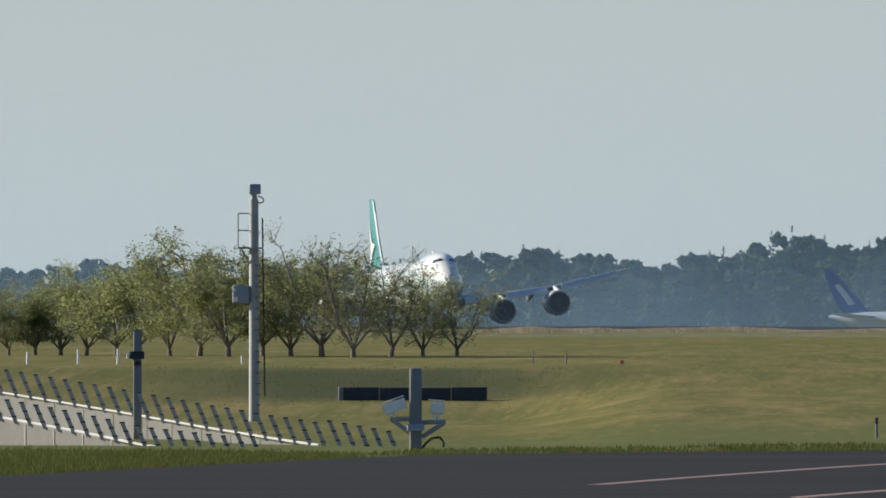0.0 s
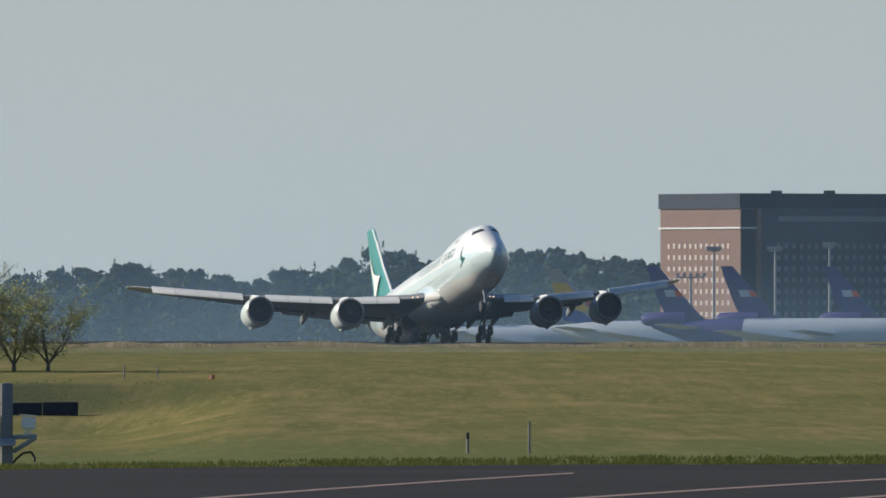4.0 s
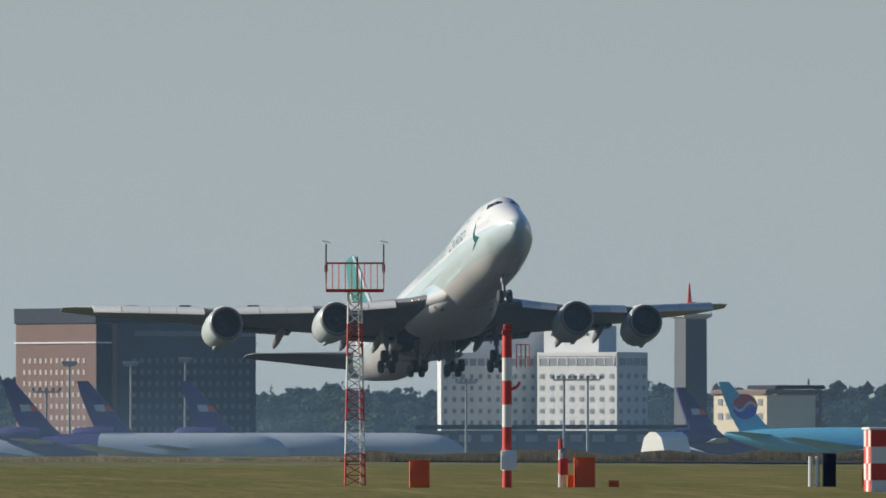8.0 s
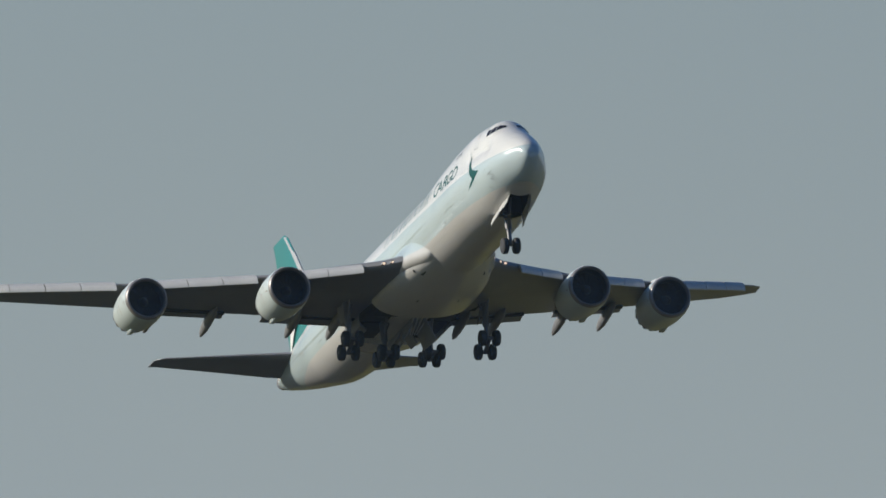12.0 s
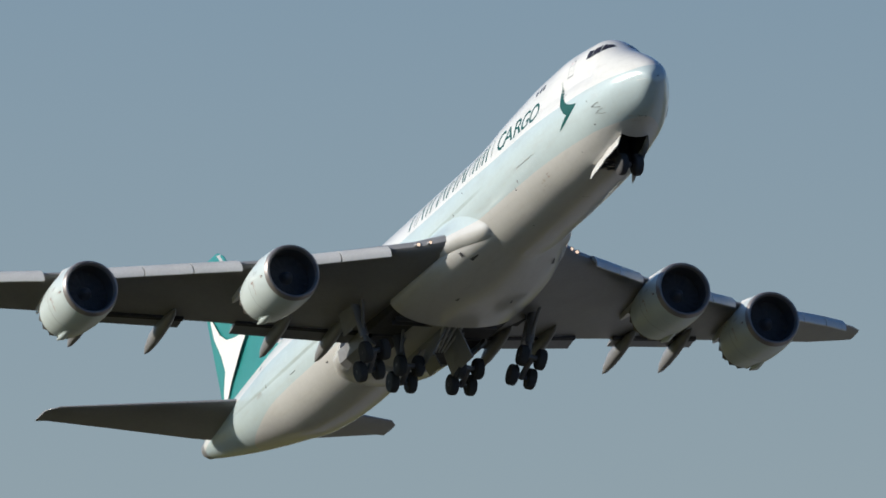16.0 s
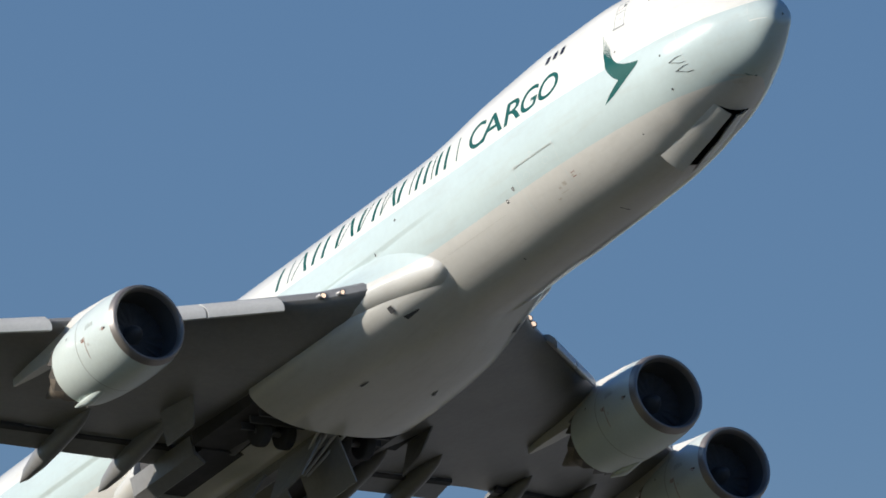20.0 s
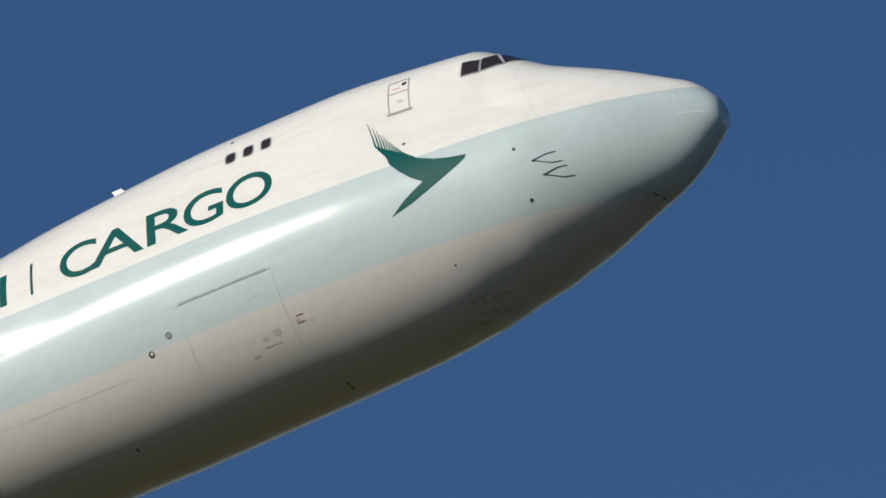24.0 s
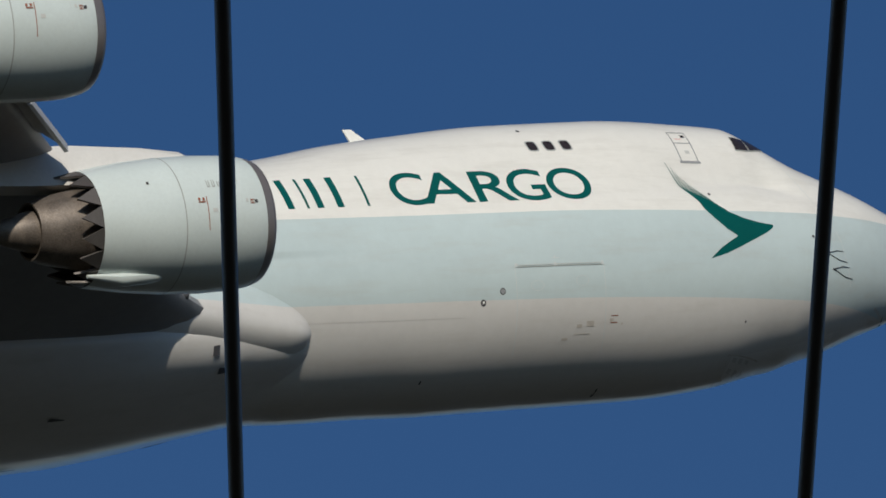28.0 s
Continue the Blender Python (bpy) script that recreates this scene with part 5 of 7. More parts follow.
def parked_jet(bearing, r, top, fin, body, label, length=52.0, size=1.0, tail_engine=False, stripes=(), spin=-14.0):
    """A parked airliner; its origin is the ground under the tip of the fin, nose to +x."""
    base = -6.0
    jet = empty("parked_airliner", facing(bearing, r, base, spin), label, "aircraft", "airliners on the far apron")
    h = top - base
    k = size
    zc = h - 12.0 * k if not tail_engine else h - 12.2 * k
    rad = 3.0 * k
    rings = []
    for x, q, dz in ((1.0, 0.10, 1.6), (3.5, 0.32, 1.25), (8, 0.66, 0.7), (14, 0.93, 0.15), (18, 1, 0), (length - 10, 1, 0), (length - 5, 0.92, -0.1), (length - 2, 0.7, -0.4), (length - 0.6, 0.4, -0.7), (length, 0.08, -0.9)):
        rings.append([(x, rad * q * math.cos(t), zc + dz * k + rad * q * math.sin(t)) for t in np.linspace(0, 2 * math.pi, 28, endpoint=False)])
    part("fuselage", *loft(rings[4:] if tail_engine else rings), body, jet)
    if tail_engine:
        part("rear_fuselage", *loft(rings[:5]), fin, jet, "rear body in the colour of the fin")
    part("fin", *slab([(0, h), (2.0 * k, h), (9.2 * k, h - 8.2 * k), (14.6 * k, h - 12.6 * k), (5.0 * k, h - 11.0 * k), (2.6 * k, h - 7.0 * k), (1.0 * k, h - 3.0 * k)], -0.28, 0.28), fin, jet, smooth=False)
    for y in (-1, 1):
        part("tailplane", *loft([[(6.0, 0, zc + 1.2), (11.5, 0, zc + 1.3), (11.0, 0, zc + 0.9), (6.0, 0, zc + 0.9)], [(3.5, y * 8.5, zc + 2.0), (6.0, y * 8.5, zc + 2.05), (5.6, y * 8.5, zc + 1.85), (3.5, y * 8.5, zc + 1.85)]]), body, jet)
        part("wing", *loft([[(length * 0.42, 0, zc - 1.6), (length * 0.62, 0, zc - 1.2), (length * 0.6, 0, zc - 2.0)], [(length * 0.34, y * 24.0, zc + 0.9), (length * 0.40, y * 24.0, zc + 1.0), (length * 0.38, y * 24.0, zc + 0.7)]]), body, jet)
        part("engine", *loft([[(length * 0.52 + x, y * 9.0 + q * math.cos(t), zc - 2.6 + q * math.sin(t)) for t in np.linspace(0, 2 * math.pi, 16, endpoint=False)] for x, q in ((0, 0.9), (2.5, 1.5), (4.5, 1.45))]), fin, jet)
    for x in (length * 0.48, length * 0.86):
        part("gear_leg", *tube((x, 0, 0.5), (x, 0, zc - rad * 0.8), 0.25), "grey", jet)
        part("tyre", *wheel((x, 0, 0.55), 0.55, 1.4), "tyre", jet)
    if tail_engine:
        part("tail_engine", *loft([[(x, q * math.cos(t), h - 9.4 * k + q * math.sin(t)) for t in np.linspace(0, 2 * math.pi, 20, endpoint=False)] for x, q in ((-0.8, 0.7), (0.0, 1.15), (3.5, 1.35), (7.0, 1.25), (7.2, 0.9))]), fin, jet, "dark engine at the root of the fin")
    for name, outline, mat, text in stripes:
        part(name, *slab([(x * k, h - z * k) for x, z in outline], -0.34, -0.285), mat, jet, text, smooth=False)
    return jet


courier_marks = [("mark", [(3.2, 4.2), (5.0, 4.2), (5.4, 5.4), (3.6, 5.4)], "parked_white", "white marking bar"), ("mark", [(5.0, 4.2), (6.0, 4.4), (6.8, 5.4), (5.4, 5.4)], "parked_orange", "orange marking bar")]
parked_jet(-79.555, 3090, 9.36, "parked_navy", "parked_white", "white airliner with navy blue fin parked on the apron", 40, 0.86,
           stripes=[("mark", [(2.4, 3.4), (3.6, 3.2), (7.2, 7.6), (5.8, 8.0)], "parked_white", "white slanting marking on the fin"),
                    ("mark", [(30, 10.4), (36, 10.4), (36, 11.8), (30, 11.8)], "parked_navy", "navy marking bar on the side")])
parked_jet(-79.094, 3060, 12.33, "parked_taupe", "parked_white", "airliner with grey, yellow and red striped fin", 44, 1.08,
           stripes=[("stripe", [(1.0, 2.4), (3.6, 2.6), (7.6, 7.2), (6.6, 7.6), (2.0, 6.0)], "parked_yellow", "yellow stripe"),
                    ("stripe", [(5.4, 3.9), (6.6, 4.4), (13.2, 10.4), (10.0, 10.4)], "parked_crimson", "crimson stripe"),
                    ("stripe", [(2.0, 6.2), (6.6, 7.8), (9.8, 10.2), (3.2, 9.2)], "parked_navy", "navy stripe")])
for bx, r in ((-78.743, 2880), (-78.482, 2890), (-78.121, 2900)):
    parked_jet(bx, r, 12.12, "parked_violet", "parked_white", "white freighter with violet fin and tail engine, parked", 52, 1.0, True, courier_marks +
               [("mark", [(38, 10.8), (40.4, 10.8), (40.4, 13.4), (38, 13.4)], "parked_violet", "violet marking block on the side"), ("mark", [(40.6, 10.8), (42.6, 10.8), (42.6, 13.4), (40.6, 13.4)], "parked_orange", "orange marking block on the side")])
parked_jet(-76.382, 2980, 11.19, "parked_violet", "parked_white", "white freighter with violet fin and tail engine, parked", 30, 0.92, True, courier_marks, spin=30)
blue_jet = parked_jet(-76.231, 2960, 12.16, "parked_sky", "parked_sky", "sky blue airliner with round emblem on its fin", 50, 0.92)
for half, mat in ((1, "parked_crimson"), (-1, "emblem_blue")):
    zz = 7.65 + 6.0
    part("emblem", *slab([(5.0 + 2.3 * math.cos(t), zz + half * 2.3 * math.sin(t)) for t in np.linspace(0, math.pi, 12)], -0.34, -0.285), mat, blue_jet, "half of a round emblem", smooth=False)
part("emblem_wave", *slab([(5.0 + x, zz + w + 0.75 * math.sin(x * 1.5)) for w, xs in ((0.28, np.linspace(-2.1, 2.1, 10)), (-0.28, np.linspace(2.1, -2.1, 10))) for x in xs], -0.40, -0.35), "parked_white", blue_jet, "white wave across the emblem", smooth=False)


def windows(house, m, base, rows, cols, floor, pitch, w, h, material, x0):
    """Windows of one face as parts that share a mesh; m: the pose of the face, +x along it, -y outwards."""
    first = None
    for i in range(rows):
        for j in range(cols):
            if first is None:
                first = part("window", *box((-w / 2, -0.12, 0), (w / 2, 0.1, h)), material, house, smooth=False)
                ob = first
            else:
                ob = new("window", first.data)
                ob.parent = house
            ob.matrix_local = m @ pose(x0 + j * pitch, 0, base + i * floor)


def make_brick_hotel():
    r = 4300.0
    house = empty("hotel_building", facing(-78.414, r, -6.0), "brick-red hotel block with dark slate top storey", "building")
    top = 35.78 + 6.0
    a = radians(35)
    # corner at the origin; the long dark face runs right and away, the lit face left and away
    u, v = Vector((math.cos(a), math.sin(a))), Vector((-math.sin(a), math.cos(a)))
    Lr, Ll = 51.5, 37.0
    plan = [Vector((0, 0)), u * Lr, u * Lr + v * Ll, v * Ll]
    prism = lambda z0, z1, g=0.0: loft([[(p.x + (p - (plan[0] + plan[2]) / 2).normalized().x * g, p.y + (p - (plan[0] + plan[2]) / 2).normalized().y * g, z) for p in plan] for z in (z0, z1)])
    part("wall", *prism(0, top - 4.0), "brick", house, "brick-red wall", smooth=False)
    part("top_storey", *prism(top - 4.0, top, 0.5), "slate_panel", house, "dark slate top storey", smooth=False)
    part("ledge", *prism(top - 9.3, top - 8.9, 0.45), "white_render", house, "white ledge", smooth=False)
    left = Matrix.Translation((v.x * Ll, v.y * Ll, 0)) @ pose(0, 0, 0, 0, 0, -90 + 35)
    right = pose(0, 0, 0, 0, 0, 35)
    windows(house, left, top - 38.5, 9, 12, 3.0, 2.5, 1.0, 1.3, "window_pale", 4.0)
    # This face's shade is partly put into darker wall and window colours.
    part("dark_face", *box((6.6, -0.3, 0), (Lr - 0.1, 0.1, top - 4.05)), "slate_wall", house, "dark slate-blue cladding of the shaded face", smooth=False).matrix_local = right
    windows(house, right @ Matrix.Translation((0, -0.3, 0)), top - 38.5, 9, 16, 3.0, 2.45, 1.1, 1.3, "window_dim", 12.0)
    part("pilaster", *box((5.0, -0.5, 0), (6.4, 0.1, top - 4.0)), "brick", house, smooth=False).matrix_local = right
    part("recess", *box((0.3, -0.15, 0), (4.8, 0.1, top - 4.1)), "slate_panel", house, "dark glazed recess", smooth=False).matrix_local = right
    part("top_glazing", *box((12, -0.6, top - 7.4), (51, 0.1, top - 6.0)), "window_dim", house, "long strip of glazing", smooth=False).matrix_local = right
    for x in (8, 22, 40):
        part("roof_vent", *box((x, 12, top), (x + 3, 16, top + 0.8)), "slate_panel", house, smooth=False)


def make_white_hotel():
    r = 3600.0
    house = empty("white_hotel", facing(-76.868, r, -6.0), "white hotel of angled wings with a raised roof block", "building")
    k = 28921 / r
    low = 20.18 + 6.0
    high = 26.40 + 6.0
    A, B, F, C, D = Vector((-(1310 - 1140) / k, 0.0)), Vector((0, 6.0)), Vector((0, -10.0)), Vector(((1450 - 1310) / k, -26.0)), Vector(((1505 - 1310) / k, -8.0))
    back = [D + Vector((0, 22)), B + Vector((0, 22)), A + Vector((-0.9, 14))]
    prism = lambda pts, z0, z1: loft([[(p.x, p.y, z) for p in pts] for z in (z0, z1)])
    part("wall", *prism([A, B, F, C, D] + back, 0, low), "white_render", house, "white wall", smooth=False)
    part("parapet", *prism([p + Vector((0, -0.25)) for p in (A, B, F, C, D)] + back, low - 0.5, low + 0.4), "white_render", house, smooth=False)
    e, f1, f2, g2 = Vector((-(1310 - 1200) / k, 6.0)), Vector(((1322 - 1310) / k, 8.0)), Vector(((1322 - 1310) / k, -8.0)), Vector(((1418 - 1310) / k, -20.0))
    hh = Vector(((1450 - 1310) / k, -8.0))
    part("roof_block", *prism([e, f1, f2, g2, hh, hh + Vector((0, 20)), e + Vector((0, 12))], low - 1, high), "white_render", house, "raised roof block with a sign band", smooth=False)
    for i in range(9):
        q = f2.lerp(g2, 0.16 + i * 0.08)
        d = (g2 - f2).normalized()
        n2 = Vector((d.y, -d.x)) * (1 if d.x > 0 else -1)
        c = q + n2 * 0.15
        part("sign_bar", *loft([[(c.x - d.x * 0.35, c.y - d.y * 0.35, z), (c.x + d.x * 0.35, c.y + d.y * 0.35, z), (c.x + d.x * 0.35, c.y + d.y * 0.35 + 0.2, z), (c.x - d.x * 0.35, c.y - d.y * 0.35 + 0.2, z)] for z in (high - 2.2, high - 1.6)]), "slate_panel", house, smooth=False)
    for p, q, rows, cols, mat in ((A, B, 8, 11, "window_grey"), (F, C, 8, 8, "window_grey"), (C, D, 8, 4, "window_grey")):
        d = q - p
        m = Matrix.Translation((p.x, p.y, 0)) @ pose(0, 0, 0, 0, 0, math.degrees(math.atan2(d.y, d.x)))
        w = d.length
        windows(house, m, low - 23.2, rows, cols, 2.55, w / cols, w / cols * 0.40, 1.0, mat, w / cols / 2)
        part("top_windows", *box((w * 0.03, -0.1, low - 2.5), (w * 0.97, 0.1, low - 0.9)), "window_grey", house, "long dark window band", smooth=False).matrix_local = m
        for i in range(cols + 1):
            part("mullion", *box((w * 0.03 + i * w * 0.94 / cols - 0.15, -0.2, low - 2.5), (w * 0.03 + i * w * 0.94 / cols + 0.15, 0.0, low - 0.9)), "white_render", house, smooth=False).matrix_local = m


def make_tower():
    r = 3800.0
    tower = empty("radar_tower", facing(-76.330, r, -6.0), "grey concrete tower with red radar mast on top", "tower")
    top = 30.52 + 6.0
    a = radians(28)
    u, v = Vector((math.cos(a), math.sin(a))), Vector((-math.sin(a), math.cos(a)))
    plan = lambda g: [u * g + v * -g, u * g + v * g, u * -g + v * g, u * -g + v * -g]
    part("shaft", *loft([[(p.x, p.y, z) for p in plan(g)] for g, z in ((2.9, 0), (2.75, top - 1.2))]), "tower_grey", tower, "grey concrete shaft", smooth=False)
    part("platform", *loft([[(p.x, p.y, z) for p in plan(g)] for g, z in ((2.8, top - 1.2), (3.7, top - 0.6), (3.7, top), (3.4, top + 0.05))]), "white_render", tower, "pale platform", smooth=False)
    for p in plan(3.5):
        part("railing_post", *tube((p.x, p.y, top), (p.x, p.y, top + 2.2), 0.08), "grey", tower)
    part("radar_mast", *loft([[(q * math.cos(t) - 0.3, q * math.sin(t), z) for t in np.linspace(0, 2 * math.pi, 10, endpoint=False)] for q, z in ((0.8, top), (0.7, top + 1.5), (0.55, top + 3.2), (0.25, top + 6.2), (0.1, top + 7.2))]), "red", tower, "red radar mast")
    part("radar_dish", *box((-0.2, -1.6, top + 1.0), (1.4, 1.6, top + 2.8), 0.2), "red", tower, "red radar aerial")


def plain_house(name, x0, x1, y_top, t_b, r, wall, roof, label, spin=12.0, rows=2, cols=6):
    w = (x1 - x0)
    house = empty(name, facing(t_b, r, -6.0, spin), label, "building")
    h = y_top + 6.0
    part("wall", *box((-w / 2, 0, 0), (w / 2, 14, h - 1.2)), wall, house, smooth=False)
    part("roof", *box((-w / 2 - 0.6, -0.6, h - 1.2), (w / 2 + 0.6, 14.6, h), 0.3), roof, house, smooth=False)
    windows(house, pose(0, 0, 0), h - 3.4 - (rows - 1) * 3.0, rows, cols, 3.0, w * 0.9 / cols, w * 0.5 / cols, 1.4, "window_dark", -w * 0.45 + w * 0.45 / cols)


make_brick_hotel()
make_white_hotel()
make_tower()
plain_house("cream_building", 0, 17, 12.13, -76.156, 3500, "cream_wall", "brown_roof", "low cream office building with brown roof edge", -48)
plain_house("brown_building", 0, 11, 13.39, -75.948, 3600, "brown_roof", "slate_panel", "low grey-brown building beside the woods", 25)
plain_house("cargo_hangar", 0, 62, 9.38, -74.705, 3000, "white_render", "white_render", "long white hangar with a white roof edge", -48, 1, 5)
plain_house("terminal_shed", 0, 60, 4.54, -76.770, 3300, "tower_grey", "slate_panel", "long low grey terminal shed", 0, 1, 12)


def make_tent():
    tent = empty("canvas_tent", facing(-76.417, 2850, -6.0, -50), "white canvas tent beside the apron", "tent")
    top = 3.05 + 6.0
    rings = [[(x, y * 3, z) for x, z in ((-3.4, 0), (-3.2, top * 0.62), (-2.3, top * 0.9), (-0.8, top), (0.9, top), (2.3, top * 0.9), (3.2, top * 0.62), (3.4, 0))] for y in (-1, -0.8, 0.8, 1)]
    part("cover", *loft(rings), "canvas", tent, smooth=False)


make_tent()


def light_mast(bearing, r, top, head):
    mast = empty("light_mast", facing(bearing, r, -6.0), "tall grey apron light mast", "light mast", "apron light masts")
    h = top + 6.0
    part("pole", *tube((0, 0, 0), (0, 0, h), 0.32, 0.2), "grey", mast)
    part("cross_arm", *box((-head, -0.15, h - 1.0), (head, 0.15, h - 0.7)), "grey", mast, smooth=False)
    for i in range(5):
        x = -head + head * 0.5 * i
        part("floodlight", *box((x - 0.35, -0.5, h - 0.7), (x + 0.35, 0.3, h), 0.08), "grey", mast)


for b, top, head in ((-78.508, 16.97, 1.2), (-78.589, 11.77, 2.6), (-78.292, 16.97, 1.2), (-78.102, 17.75, 1.0),
                     (-77.117, 13.56, 2.0), (-76.774, 14.12, 2.2), (-76.691, 14.12, 2.6),
                     (-75.543, 14.23, 1.4), (-75.335, 14.45, 1.8), (-75.164, 14.45, 1.8), (-74.972, 14.23, 1.4)):
    light_mast(b, 3200, top, head)


# ---- woods on the skyline ----
def leafy(name, colours, thin=0.0, grove=0.0):
    """Leaves whose tone varies from spray to spray and, over grove-sized stretches, from tree to tree."""
    m = bpy.data.materials.new(name)
    m.use_nodes = True
    t = m.node_tree
    b = t.nodes["Principled BSDF"]
    b.inputs["Roughness"].default_value = 0.75
    b.inputs["Specular IOR Level"].default_value = 0.12
    g = t.nodes.new("ShaderNodeNewGeometry")
    ramp = t.nodes.new("ShaderNodeValToRGB")
    for i, (p, c) in enumerate(colours):
        e = ramp.color_ramp.elements[i] if i < 2 else ramp.color_ramp.elements.new(p)
        e.position, e.color = p, (*c, 1)
    drift = t.nodes.new("ShaderNodeTexNoise")
    drift.inputs["Scale"].default_value, drift.inputs["Detail"].default_value = grove, 2.0
    where = t.nodes.new("ShaderNodeTexCoord")
    t.links.new(where.outputs["Object"], drift.inputs["Vector"])
    blend_in = t.nodes.new("ShaderNodeMix")
    blend_in.inputs["Factor"].default_value = 0.0 if grove <= 0 else 0.75
    spread = t.nodes.new("ShaderNodeMapRange")
    spread.inputs["From Min"].default_value, spread.inputs["From Max"].default_value = 0.32, 0.68
    t.links.new(drift.outputs["Fac"], spread.inputs["Value"])
    t.links.new(g.outputs["Random Per Island"], blend_in.inputs["A"])
    t.links.new(spread.outputs[0], blend_in.inputs["B"])
    t.links.new(blend_in.outputs["Result"], ramp.inputs[0])
    t.links.new(ramp.outputs[0], b.inputs["Base Color"])
    if thin:
        lit = t.nodes.new("ShaderNodeBsdfTranslucent")
        t.links.new(ramp.outputs[0], lit.inputs["Color"])
        both = t.nodes.new("ShaderNodeMixShader")
        both.inputs[0].default_value = thin
        t.links.new(b.outputs[0], both.inputs[1])
        t.links.new(lit.outputs[0], both.inputs[2])
        t.links.new(both.outputs[0], t.nodes["Material Output"].inputs["Surface"])
    return m


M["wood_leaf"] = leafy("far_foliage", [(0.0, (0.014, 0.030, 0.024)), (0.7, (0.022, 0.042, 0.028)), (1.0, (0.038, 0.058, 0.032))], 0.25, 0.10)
M["cherry_leaf"] = leafy("cherry_foliage", [(0.0, (0.19, 0.22, 0.092)), (0.7, (0.265, 0.295, 0.125)), (1.0, (0.35, 0.335, 0.18))], 0.72)
M["bark"] = surface("bark", (0.19, 0.165, 0.14), 0.9, 0, 0.4, 2.0, 0.6)
M["weed_leaf"] = leafy("dry_weeds", [(0.0, (0.17, 0.14, 0.08)), (0.7, (0.25, 0.20, 0.125)), (1.0, (0.34, 0.28, 0.19))], 0.6)

M["pale_weed"] = leafy("pale_weeds", [(0.0, (0.30, 0.26, 0.13)), (0.7, (0.42, 0.34, 0.22)), (1.0, (0.55, 0.44, 0.33))], 0.65)
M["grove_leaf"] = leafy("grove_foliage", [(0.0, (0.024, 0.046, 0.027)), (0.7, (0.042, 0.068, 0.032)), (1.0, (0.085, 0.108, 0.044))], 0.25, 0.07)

#  bearing and height of the tree tops
SKYLINE = [(-82.561, 11.75), (-82.244, 12.05), (-82.116, 14.49), (-81.947, 12.51), (-81.452, 13.27), (-80.977, 14.49),
           (-80.917, 16.77), (-80.798, 15.55), (-80.600, 18.29), (-80.511, 18.14), (-80.442, 15.40), (-80.244, 15.55),
           (-80.125, 12.51), (-80.036, 16.31), (-79.848, 17.84), (-79.729, 21.79), (-79.590, 23.01), (-79.521, 17.84),
           (-79.268, 22.11), (-79.011, 22.11), (-78.922, 19.07), (-78.840, 20.59), (-78.753, 17.24), (-78.535, 15.72),
           (-77.879, 12.96), (-77.642, 16.00), (-77.285, 14.48), (-76.443, 16.61), (-76.176, 14.48), (-75.879, 15.39),
           (-75.576, 16.61), (-75.141, 17.68), (-75.153, 18.91), (-74.519, 23.01), (-74.024, 24.23), (-72.0, 14.0)]


def clump(verts, faces, c, r, squash=1.0, rng=random):
    """A ragged spray of leaves: an uneven eight-faced lump."""
    k = len(verts)
    f = lambda: r * rng.uniform(0.5, 1.4)
    tilt = rng.uniform(0, 1.57)
    ca, sa = math.cos(tilt), math.sin(tilt)
    for x, y, z in ((1, 0, 0), (-1, 0, 0), (0, 1, 0), (0, -1, 0), (0, 0, 1), (0, 0, -1)):
        q = f()
        lift = rng.uniform(-0.3, 0.3) * r
        verts.append((c[0] + (x * ca - y * sa) * q, c[1] + (x * sa + y * ca) * q, c[2] + z * q * squash + lift))
    for a, b2 in ((0, 2), (2, 1), (1, 3), (3, 0)):
        faces.append((k + a, k + b2, k + 4))
        faces.append((k + b2, k + a, k + 5))


